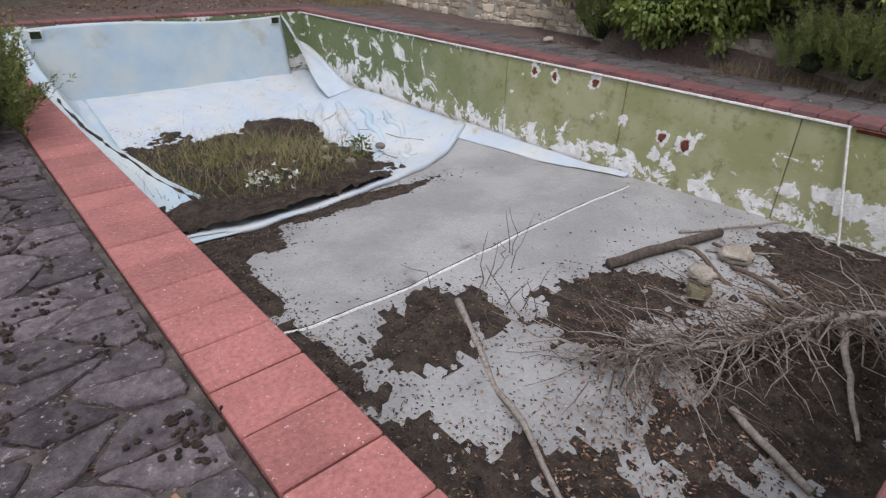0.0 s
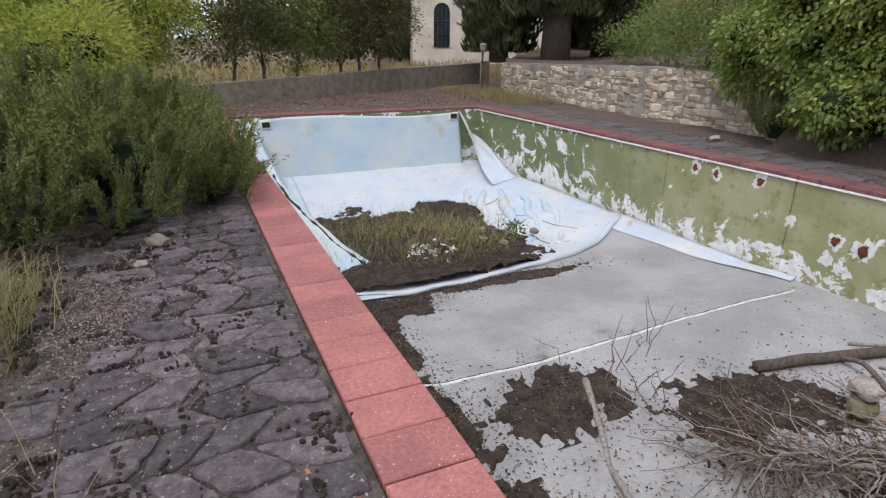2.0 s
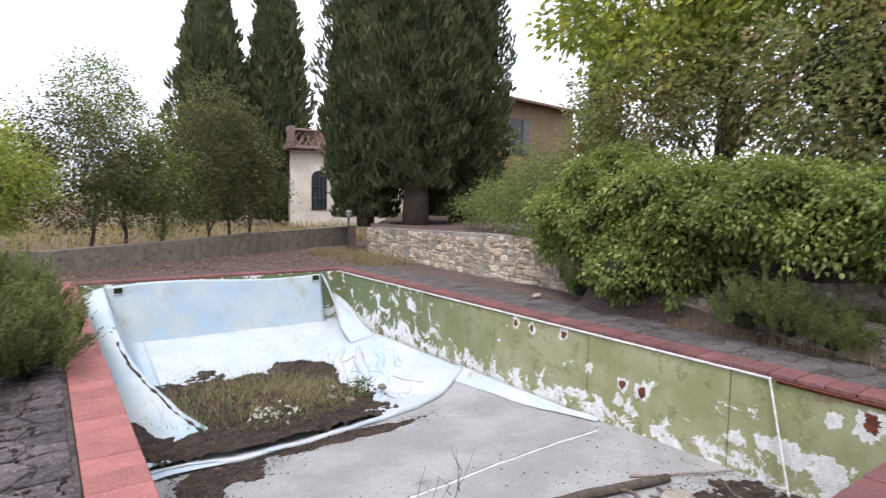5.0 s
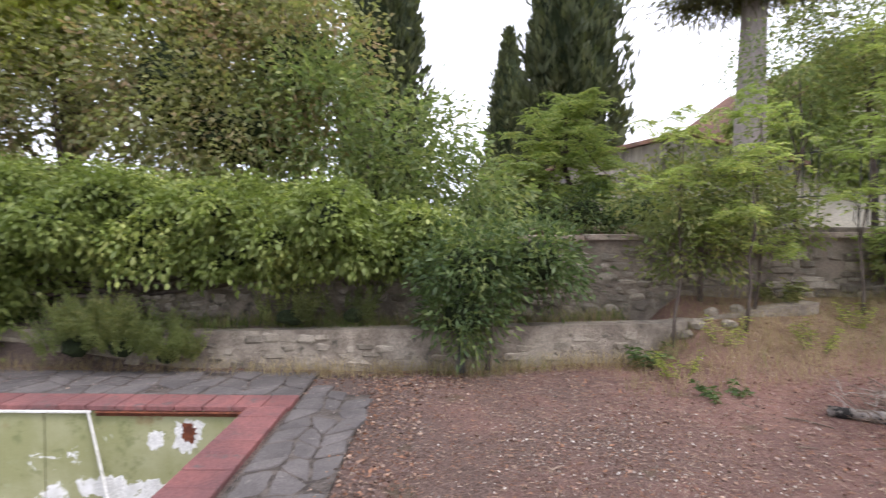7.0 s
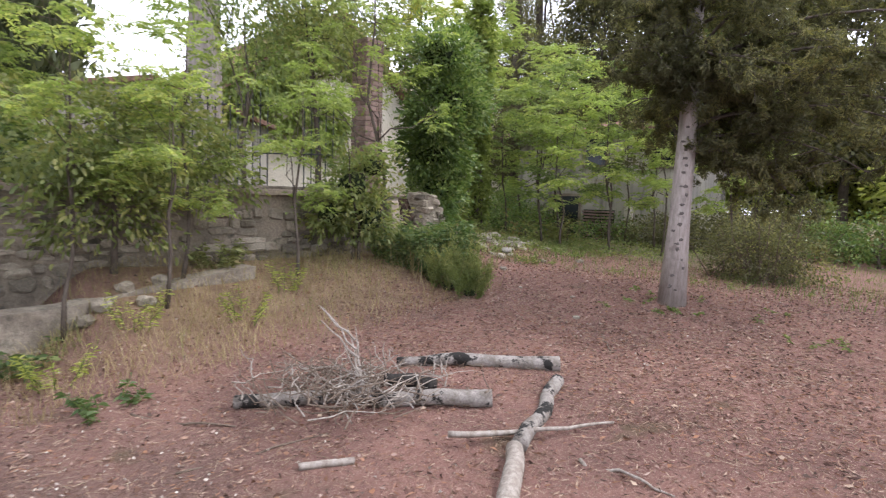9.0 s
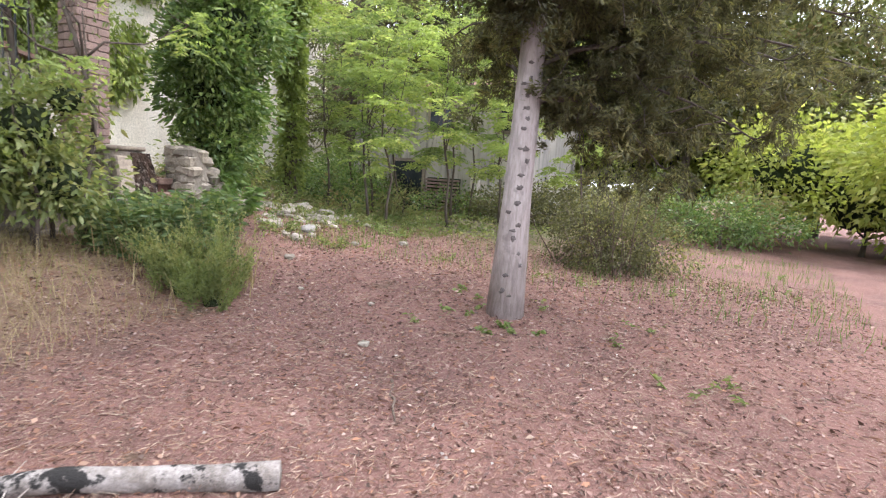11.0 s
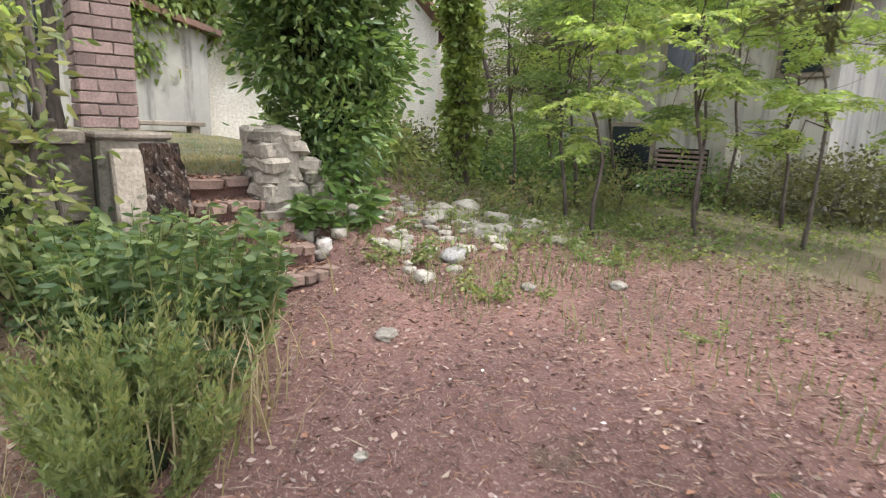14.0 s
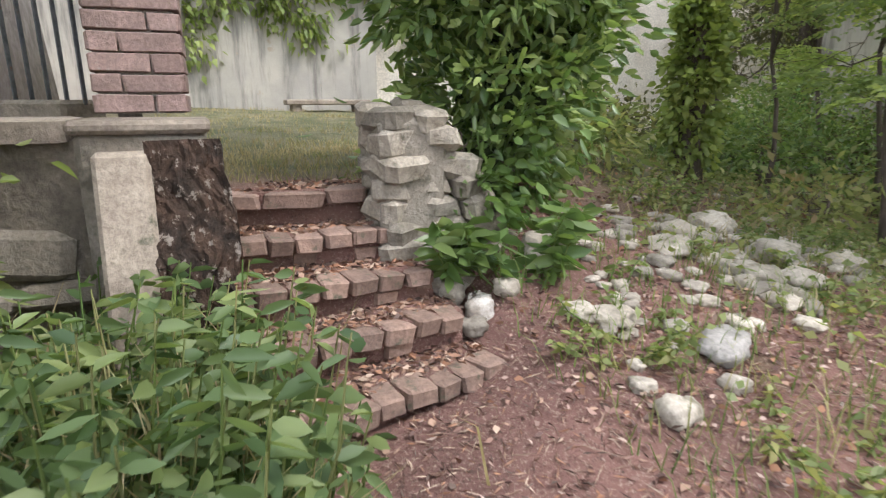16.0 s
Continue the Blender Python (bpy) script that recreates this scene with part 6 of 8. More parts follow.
# ---- dirt, stones and wood in the pool ----
def mound(name, c, r, h, base, label, material=None, res=0.045, rough=0.55, seed=1, category="dirt", kind="stuff", keep=None):
    """A patch of loose matter with an uneven outline, thickest in the middle."""
    nx, ny = int(2.6 * r[0] / res), int(2.6 * r[1] / res)
    xs, ys = np.meshgrid(np.linspace(c[0] - 1.3 * r[0], c[0] + 1.3 * r[0], nx), np.linspace(c[1] - 1.3 * r[1], c[1] + 1.3 * r[1], ny), indexing="ij")
    n1 = np.array([[noise.noise(Vector((x * 1.5, y * 1.5, seed))) + 0.75 * noise.noise(Vector((x * 4.3, y * 4.3, seed + 3))) + 0.6 * noise.noise(Vector((x * 11, y * 11, seed))) for y in ys[0]] for x in xs[:, 0]])
    d = np.sqrt(((xs - c[0]) / r[0]) ** 2 + ((ys - c[1]) / r[1]) ** 2) + rough * n1
    t = np.where(d < 1, h * (1 - np.clip(d, 0, 1)) ** 0.6 * (0.8 + 0.5 * n1), -0.02)
    t = np.clip(t, -0.02, None)
    b = base(xs, ys)
    i = np.arange(xs.size).reshape(xs.shape)
    k = (t[:-1, :-1] > 0) | (t[1:, :-1] > 0) | (t[1:, 1:] > 0) | (t[:-1, 1:] > 0)
    k &= (xs[:-1, :-1] > POOL_L + 0.01) & (xs[1:, 1:] < POOL_R - 0.01) & (ys[:-1, :-1] > POOL_N + 0.01) | (base is not pool_floor) & k
    if keep:
        k &= np.array([[keep(x, y) for y in ys[0, :-1]] for x in xs[:-1, 0]])
    q = np.stack([i[:-1, :-1], i[1:, :-1], i[1:, 1:], i[:-1, 1:]], -1)[k]
    ob = solid(name, np.stack([xs, ys, b + t + 0.004], -1).reshape(-1, 3), q, material or DIRT, None, label, True)
    area = 4 * r[0] * r[1]
    n = int(900 * area)
    px, py = rng.normal(c[0], r[0] * 0.66, n), rng.normal(c[1], r[1] * 0.66, n)
    ok = (px > POOL_L + 0.03) & (px < POOL_R - 0.03) & (py > POOL_N + 0.03)
    if keep:
        ok &= np.array([keep(x, y) for x, y in zip(px, py)])
    px, py = px[ok], py[ok]
    ix = np.clip(((px - xs[0, 0]) / (xs[-1, 0] - xs[0, 0]) * (nx - 1)).astype(int), 0, nx - 1)
    iy = np.clip(((py - ys[0, 0]) / (ys[0, -1] - ys[0, 0]) * (ny - 1)).astype(int), 0, ny - 1)
    pz = base(px, py) + np.maximum(t[ix, iy], 0) + 0.008
    fl = foliage("mould_flakes", MOULD if material is None else material, np.stack([px, py, pz], 1), np.stack([rng.normal(size=len(px)), rng.normal(size=len(px)), rng.normal(size=len(px)) * 0.25], 1), 0.03, 0.014, droop=0.0)
    tagged(fl, "bits of rotten leaf and bark scattered over " + category, "litter", "", "stuff")
    return tagged(ob, "", category, "", kind)


def liner_floor(x, y):
    return pool_floor(x, y) + 0.02


mound("soil_heap", (3.1, 7.2), (2.2, 2.7), 0.4, liner_floor, "heap of dark soil and dead grass lying on the liner", seed=2, rough=0.34, category="soil", keep=lambda x, y: y > front(x) + 0.05 + 0.06 * noise.noise(Vector((x * 5, 2, 0))))
mound("soil_heap", (4.85, 9.1), (0.75, 1.1), 0.42, liner_floor, "dark soil spread on the liner slope", seed=22, rough=0.28, category="soil")
mound("leaf_dirt", (1.4, 1.2), (0.55, 1.6), 0.06, pool_floor, "dark leaf mould along the pool wall", seed=3, rough=0.65)
mound("leaf_dirt", (1.7, 0.2), (0.8, 0.8), 0.06, pool_floor, "dark leaf mould in the pool corner", seed=4, rough=0.9)
mound("leaf_dirt", (2.75, 2.15), (0.62, 0.42), 0.06, pool_floor, "dark mossy dirt beside the floor joint", seed=5, rough=0.7)
mound("leaf_dirt", (4.15, 1.35), (0.8, 0.5), 0.04, pool_floor, "dark litter under the brushwood", seed=6, rough=0.8)
mound("leaf_dirt", (4.4, -0.2), (1.5, 0.75), 0.08, pool_floor, "thick dark rotten leaves at the near end", seed=7, rough=0.9)
mound("leaf_dirt", (6.4, 0.2), (0.75, 0.9), 0.08, pool_floor, "dark soil heaped in the pool corner", seed=8, rough=0.5)
mound("leaf_dirt", (2.15, 4.85), (0.6, 0.4), 0.05, pool_floor, "thin brown dirt before the liner edge", seed=9, rough=0.5)
mound("leaf_dirt", (3.7, 5.12), (1.4, 0.2), 0.04, pool_floor, "line of brown dirt along the liner edge", seed=11, rough=0.45)
mound("leaf_dirt", (1.78, 3.9), (0.22, 1.1), 0.05, pool_floor, "dark leaf mould washed along the pool side", seed=12, rough=0.45)
mound("leaf_dirt", (1.68, 2.4), (0.25, 0.5), 0.05, pool_floor, "dark leaf mould beside the floor joint", seed=13, rough=0.5)
mound("leaf_dirt", (5.6, -0.4), (0.9, 0.4), 0.08, pool_floor, "dark leaf mould by the near end wall", seed=10)

fr = random.Random(21)
P = np.array([(fr.gauss(3.9, 0.65), fr.gauss(7.2, 0.9), 0) for _ in range(1300)])
P = P[((P[:, 0] - 3.3) / 1.9) ** 2 + ((P[:, 1] - 7.3) / 2.1) ** 2 < 0.85]
P[:, 2] = pool_floor(P[:, 0], P[:, 1]) + 0.26
blade_field("dead_grass", P, 0.15, 1.9, 0.007, DRY_GRASS, "tangle of dead grass on the soil heap")
P = np.array([(fr.gauss(3.3, 0.9), fr.gauss(7.4, 1.1), 0) for _ in range(2600)])
P = P[((P[:, 0] - 3.3) / 1.9) ** 2 + ((P[:, 1] - 7.3) / 2.1) ** 2 < 0.85]
P[:, 2] = pool_floor(P[:, 0], P[:, 1]) + 0.26
blade_field("long_dead_grass", P[:500] + np.array([0, 0, 0.02]), 0.42, 1.3, 0.006, DRY_GRASS, "long dry stalks on the soil heap")
blade_field("green_weeds", P, 0.07, 1.0, 0.014, GREEN_GRASS, "short green weeds on the soil heap")
P, W = clumps([((0, 0, 0.14), (0.18, 0.18, 0.15))], 60, 0.04, 12)
weed = thing("green_weed", (5.05, 6.75, floor_at(5.05, 6.75) + 0.1), "fresh green weed growing on the soil heap", "plant")
foliage("leaves", WEED_LEAF, P, W, 0.06, 0.03, weed)
solid("stem", *tube(crooked((0, 0, -0.12), (0.02, 0, 0.25), 3, 0.03, 2), [0.008, 0.007, 0.005, 0.003], 5), GREEN_GRASS, weed)
P = np.array([(fr.uniform(1.05, 7.0), fr.uniform(-0.7, 3.2), 0) for _ in range(340)])
P[:, 2] = pool_floor(P[:, 0], P[:, 1]) + 0.008
ob = foliage("pool_litter", LITTER, P, np.stack([rng.normal(size=340), rng.normal(size=340), np.zeros(340)], 1), 0.035, 0.02, droop=0.0)
tagged(ob, "scattered dead leaves on the pool floor", "leaves", "", "stuff")
near = np.array([(fr.gauss(3.9, 1.3), fr.gauss(0.2, 0.6), 0) for _ in range(5200)])
near = near[(near[:, 0] > 1.1) & (near[:, 0] < 7.0) & (near[:, 1] > -0.7)]
near[:, 2] = pool_floor(near[:, 0], near[:, 1]) + 0.03
ob = foliage("pool_leaf_mould", LITTER, near, np.stack([rng.normal(size=len(near)), rng.normal(size=len(near)), rng.normal(size=len(near)) * 0.3], 1), 0.035, 0.016, droop=0.0)
tagged(ob, "dead leaves and bark bits under the brushwood", "leaves", "", "stuff")
near = np.array([(fr.gauss(3.3, 0.8), fr.gauss(0.5, 0.45), 0) for _ in range(800)])
near = near[(near[:, 0] > 1.1) & (near[:, 1] > -0.7)]
near[:, 2] = pool_floor(near[:, 0], near[:, 1]) + 0.012
ob = foliage("pool_grit", CHIPS, near, np.stack([rng.normal(size=len(near)), rng.normal(size=len(near)), np.zeros(len(near))], 1), 0.02, 0.016, droop=0.0)
tagged(ob, "small pale chips of plaster on the pool floor", "grit", "", "stuff")
P = np.array([(fr.gauss(3.3, 0.22), fr.gauss(6.2, 0.16), floor_at(3.3, 6.2) + fr.uniform(0.2, 0.3)) for _ in range(60)])
tagged(foliage("white_flakes", FLAKED, P, np.stack([rng.normal(size=60), rng.normal(size=60), rng.normal(size=60) * 0.2], 1), 0.09, 0.06, droop=0.0, oval=True), "white flakes of liner lying on the soil", "flakes", "", "stuff")

# joint across the floor
joint = [(1.5, 2.93), (1.9, 2.78), (2.9, 2.76), (4.1, 2.84), (5.3, 2.92), (6.75, 2.93)]
jt = [(x, float(lerp_table(joint, x)) + 0.012 * noise.noise(Vector((x * 3, 0, 0))), floor_at(x, 2.85) + 0.004) for x in np.linspace(1.5, 6.75, 60)]
v, f = tube(jt, [0.014 + 0.008 * noise.noise(Vector((p[0] * 6, 1, 0))) for p in jt], 6)
tagged(solid("floor_joint", v, f, FLAKED, None, "ragged white joint strip across the pool floor"), "", "joint strip", "", "structure")
# Dark dirt-coloured tube paints the shadow gap along the strip.
v, f = tube([(p[0], p[1] + 0.022, p[2] - 0.004) for p in jt], [0.012] * 60, 5)
tagged(solid("joint_shadow_gap", v, f, DIRT, None, "dark dirty line painted as the shadow gap beside the joint strip"), "", "joint", "", "structure")


def wood(name, a, b, r0, r1, label, material, wobble=0.05, seed=1, sides=9, n=9, category="branch", group=""):
    """One piece of timber, crooked and tapering, lying from a to b; with knots."""
    o = Vector(a)
    pts = [p - o for p in crooked(a, b, n, wobble, seed)]
    v, f = tube(pts, [(r0 + (r1 - r0) * i / n) * (1 + 0.13 * noise.noise(Vector((i * 1.3, seed, 0)))) for i in range(n + 1)], sides)
    ob = solid(name, v, f, material, None, label, True)
    ob.location = o
    return tagged(ob, "", category, group)


def on_floor(x, y, r):
    return (x, y, floor_at(x, y) + r)


def on_land(x, y, r):
    return (x, y, land_at(x, y) + r)


wood("log", on_floor(4.6, 1.78, 0.06), on_floor(6.15, 1.42, 0.06), 0.055, 0.05, "dark weathered log lying on the pool floor", BARK, 0.03, 3, category="log")
wood("bare_branch", on_floor(3.05, 2.25, 0.05), on_floor(2.12, 0.35, 0.03), 0.035, 0.018, "long pale bare branch on the pool floor", DEAD_WOOD, 0.12, 5, 7, 14)
wood("broken_branch", (3.55, 0.1, -1.2), on_floor(3.3, -0.5, 0.03), 0.03, 0.025, "short pale broken branch in the leaf mould", DEAD_WOOD, 0.04, 6, 7)
wood("cane", on_floor(5.7, 1.35, 0.02), on_floor(6.85, 0.1, 0.05), 0.014, 0.01, "thin pale cane across the pool corner", DEAD_WOOD, 0.04, 7, 6)
wood("cane", on_floor(5.9, 1.75, 0.02), on_floor(7.0, 1.1, 0.05), 0.02, 0.012, "pale stick leaning at the wall foot", DEAD_WOOD, 0.04, 8, 6)
wood("dark_branch", on_floor(5.5, 1.65, 0.04), on_floor(5.05, 0.15, 0.05), 0.022, 0.03, "crooked dark branch with lichen", TWIG, 0.2, 9, 7, 14)
wood("dark_branch", on_floor(5.85, 1.35, 0.04), on_floor(5.2, 0.2, 0.05), 0.018, 0.028, "forked dark branch with lichen", TWIG, 0.2, 10, 7, 14)

brush = thing("brush_pile", (4.6, 0.4, -1.2), "heap of dead bare branches and thin twigs", "branches")
BO = Vector((4.6, 0.4, -1.2))
limb = crooked((5.75, -0.62, -0.98), (3.35, 0.95, -1.18), 12, 0.14, 31)
solid("limb", *tube([p - BO for p in limb], [0.052 - 0.0034 * i for i in range(13)], 9), DEAD_WOOD, brush, smooth=True)
limb2 = crooked((4.9, -0.1, -1.05), (3.9, -0.55, -1.2), 8, 0.12, 33)
solid("limb", *tube([p - BO for p in limb2], [0.03 - 0.002 * i for i in range(9)], 8), DEAD_WOOD, brush, smooth=True)
br = random.Random(12)
for g in range(7):
    tw = []
    for i in range(38):
        k = br.randint(2, 12)
        a = limb[k].lerp(limb[max(k - 1, 0)], br.random())
        ang = math.radians(br.gauss(152, 42))
        L = br.uniform(0.35, 1.15)
        b = a + Vector((math.cos(ang) * L, math.sin(ang) * L * 0.9 + br.uniform(-0.5, 0.25), br.uniform(-0.12, 0.3)))
        b.x, b.y = min(max(b.x, 1.2), 6.9), max(b.y, -0.68)
        b.z = max(b.z, -1.25)
        pts = crooked(a, b, 5, 0.22, g * 50 + i)
        tw.append(tube([p - BO for p in pts], [0.0075 - 0.0011 * q for q in range(6)], 4, False))
    tagged(solid("brushwood", *bundle(tw), TWIG if g % 3 else DEAD_WOOD, brush), kind="stuff")
up = []
for i in range(16):
    a = Vector((br.uniform(3.0, 4.1), br.uniform(1.6, 2.6), -1.25))
    up.append(tube([p - BO for p in crooked(a, a + Vector((br.uniform(-0.3, 0.3), br.uniform(-0.2, 0.3), br.uniform(0.2, 0.6))), 4, 0.12, 900 + i)], [0.006, 0.005, 0.004, 0.003, 0.002], 4, False))
tagged(solid("upright_brushwood", *bundle(up), TWIG, brush), kind="stuff")

ROCKS = [rock_mesh("rock", i, PALE_ROCK, 0.32, 0.75, 3) for i in range(6)]
GREYS = [rock_mesh("grey_rock", 30 + i, GREY_ROCK, 0.3, 0.65, 3) for i in range(2)]


def stone(at, size, turn, label, me=None, group="", name="stone"):
    ob = new(name, me or ROCKS[int(abs(at[0] * 7 + at[1] * 3)) % 6])
    ob.matrix_world = pose(*at, 8 * math.sin(turn), 6 * math.cos(turn * 2), turn) @ Matrix.Diagonal((*size, 1))
    return tagged(ob, label, "stone", group)


stone((4.82, 0.98, floor_at(4.8, 1) + 0.07), (0.3, 0.22, 0.2), 20, "mossy brown stone on the pool floor", rock_mesh("rock", 51, surface("mossy_stone", (0.14, 0.12, 0.06), (0.2, 0.17, 0.11), 6, 40, 0.95, 0.01)))
stone((4.83, 1.0, floor_at(4.8, 1) + 0.22), (0.25, 0.2, 0.18), 50, "pale stone resting on a mossy one")
stone((5.78, 1.08, floor_at(5.8, 1.1) + 0.06), (0.34, 0.3, 0.2), 10, "pale flat stone on the pool floor")
for i in range(5):
    stone((fr.gauss(4.6, 0.5), fr.gauss(6.5, 0.5), floor_at(4.6, 6.5) + 0.16), (0.16, 0.13, 0.12), i * 50, "small grey stone lying on the soil heap", group="stones on the soil heap")
wood("stick", (4.5, 7.0, floor_at(4.5, 7.0) + 0.18), (5.1, 8.5, floor_at(5.1, 8.5) + 0.2), 0.012, 0.008, "pale stick lying on the soil heap", DEAD_WOOD, 0.03, 40, 6, category="stick")
wood("stick", (3.4, 7.2, floor_at(3.4, 7.2) + 0.2), (3.0, 8.2, floor_at(3.0, 8.2) + 0.35), 0.012, 0.006, "pale stick leaning on the soil heap", DEAD_WOOD, 0.05, 41, 6, category="stick")

# ---- fittings of the painted wall ----
trim = thing("pool_trim", (7.07, 6.5, -0.07), "white plastic trim strip under the coping with a loose hanging end", "trim")
TO = Vector((7.07, 6.5, -0.07))
for k, (a, b) in enumerate(((0.8, 3.4), (3.41, 5.6), (5.61, 7.7), (7.71, 9.9), (9.91, 12.1))):
    part("strip", box_bm((0.03, b - a, 0.026), 0.004, (0.01, (a + b) / 2 - TO.y, 0.004 + 0.004 * math.sin(k * 3))), WHITE_PVC, trim)
v, f = tube([Vector((7.07, 0.82, -0.066)) - TO, Vector((7.03, 0.66, -0.7)) - TO, Vector((6.96, 0.5, -1.27)) - TO], [0.014, 0.014, 0.014], 4)
solid("hanging_strip", v, f, WHITE_PVC, trim)
channel = thing("rusted_channel", (7.085, 0.0, -0.085), "rusted metal channel under the coping", "channel")
part("channel_web", box_bm((0.02, 1.5, 0.04), 0.003), RUST, channel)
part("channel_lip", box_bm((0.05, 1.5, 0.01), 0.002, (-0.012, 0, 0.02)), RUST, channel)


def blot(name, y, z, r, material, label, parent=None, seed=1, x=7.1, thick=0.004):
    """A flat ragged patch on the painted wall."""
    n = 48
    ring = []
    for i in range(n):
        a = 2 * math.pi * i / n
        c, q = math.cos(a), math.sin(a)
        k = r * (0.95 + 0.5 * noise.noise(Vector((c * 1.3, q * 1.3, seed))) + 0.35 * noise.noise(Vector((c * 4, q * 4, seed + 7))) + 0.2 * noise.noise(Vector((c * 9, q * 9, seed + 3))))
        ring.append((k * c, k * 1.15 * q))
    v = [(0, p[0], p[1]) for p in ring] + [(-thick, p[0] * 0.97, p[1] * 0.97) for p in ring]
    f = [tuple(range(n, 2 * n))] + [(i, (i + 1) % n, (i + 1) % n + n, i + n) for i in range(n)]
    ob = solid(name, v, f, material, parent, label)
    if not parent:
        ob.location = (x, y, z)
    return ob


for i, (y, z, r) in enumerate([(5.03, -0.21, 0.095), (4.64, -0.22, 0.085), (3.92, -0.19, 0.1), (2.79, -0.68, 0.1), (2.47, -0.7, 0.12), (-0.15, -0.27, 0.15), (0.18, -0.35, 0.09)]):
    spot = blot("rust_patch", y, z, r, FLAKED, "rust-eaten fitting in a ring of bare plaster", seed=i * 2.3)
    tagged(spot, "", "rust patch", "rust patches on the pool wall")
    if i < 6:
        rs = blot("rust_hole", 0, 0, r * 0.55, RUST, "flaking brown rust", spot, i * 5.1 + 1, thick=0.006)
        rs.location = (-0.004, 0, 0)
for i, (y, z, r) in enumerate([(2.85, -0.93, 0.09), (2.7, -1.0, 0.06), (0.62, -0.85, 0.14), (0.2, -0.95, 0.16), (-0.35, -0.9, 0.13), (3.4, -0.6, 0.07)]):
    tagged(blot("peeled_patch", y, z, r, FLAKED, "bare white patch of peeled paint", seed=40 + i * 1.7, thick=0.002 + 0.0004 * i), "", "peeled paint", "peeled patches on the pool wall")


# ---- fire ring and ground wood ----
gw = [
    ("log", (6.15, -7.27), (5.12, -8.1), 0.042, 0.062, "pale grey log with a charred side", SCORCHED, 0.06, 51),
    ("log", (6.5, -6.05), (5.75, -6.75), 0.05, 0.055, "half burnt log lying on the needles", SCORCHED, 0.05, 52),
    ("log", (5.7, -6.65), (5.1, -7.2), 0.055, 0.06, "pale cut log with peeling bark", SCORCHED, 0.05, 53),
    ("log", (5.95, -6.95), (5.55, -7.1), 0.05, 0.05, "short blackened log in the fire ring", CHAR, 0.03, 54),
    ("log", (4.95, -7.8), (4.62, -6.85), 0.05, 0.052, "log with patchy burnt bark", SCORCHED, 0.06, 55),
    ("log", (4.62, -6.8), (4.05, -5.95), 0.052, 0.06, "pale log with flaking bark", DEAD_WOOD, 0.05, 56),
    ("stick", (5.35, -5.83), (5.18, -6.08), 0.022, 0.02, "short pale stick on the needles", DEAD_WOOD, 0.01, 57),
    ("stick", (4.95, -6.6), (4.35, -7.5), 0.02, 0.008, "thin grey branch lying across a log", DEAD_WOOD, 0.1, 58),
    ("stick", (4.3, -7.0), (3.75, -6.95), 0.012, 0.005, "thin curved twig on the needles", DEAD_WOOD, 0.15, 59),
    ("stick", (5.9, -5.4), (5.6, -6.2), 0.008, 0.005, "thin dry twig on the needles", TWIG, 0.06, 60),
    ("stick", (6.9, -5.5), (6.2, -5.9), 0.01, 0.006, "thin dry stick on the needles", TWIG, 0.06, 61),
    ("stick", (5.35, -9.25), (5.05, -8.85), 0.01, 0.006, "dry stick on the leaf litter", TWIG, 0.05, 62),
]
for nm, a, b, r0, r1, lab, mat, wob, sd in gw:
    lift = 0.07 if "across" in lab else 0.0
    wood(nm, on_land(*a, r0 * 0.8 + lift), on_land(*b, r1 * 0.8 + lift * 0.2), r0, r1, lab, mat, wob, sd, 10, 10, nm, "wood of the fire ring" if nm == "log" else "")
heap = thing("twig_heap", on_land(5.85, -6.55, 0.05), "heap of thin grey twigs over burnt logs", "twigs")
hr = random.Random(77)
for g in range(5):
    tw = []
    for i in range(60):
        a = Vector((hr.gauss(0, 0.3), hr.gauss(0, 0.28), hr.uniform(0, 0.12)))
        ang = hr.gauss(2.4, 0.7)
        L = hr.uniform(0.2, 0.6)
        tw.append(tube(crooked(a, a + Vector((-math.cos(ang) * L, -math.sin(ang) * L, hr.uniform(-0.06, 0.12))), 4, 0.1, g * 70 + i), [0.006, 0.005, 0.004, 0.003, 0.002], 4, False))
    tagged(solid("brushwood", *bundle(tw), DEAD_WOOD if g % 2 else TWIG, heap), kind="stuff")
for i in range(7):
    a = Vector((-0.05, -0.1, 0.02))
    solid("upright_branch", *(tube(crooked(a + Vector((0.02 * i, 0, 0.1 * i * 0.6)), a + Vector((0.28 + 0.12 * hr.gauss(0, 1), -0.05 + 0.12 * hr.gauss(0, 1), 0.28 + 0.05 * i)), 4, 0.05, 500 + i), [0.01, 0.008, 0.006, 0.005, 0.003], 5)), DEAD_WOOD, heap)

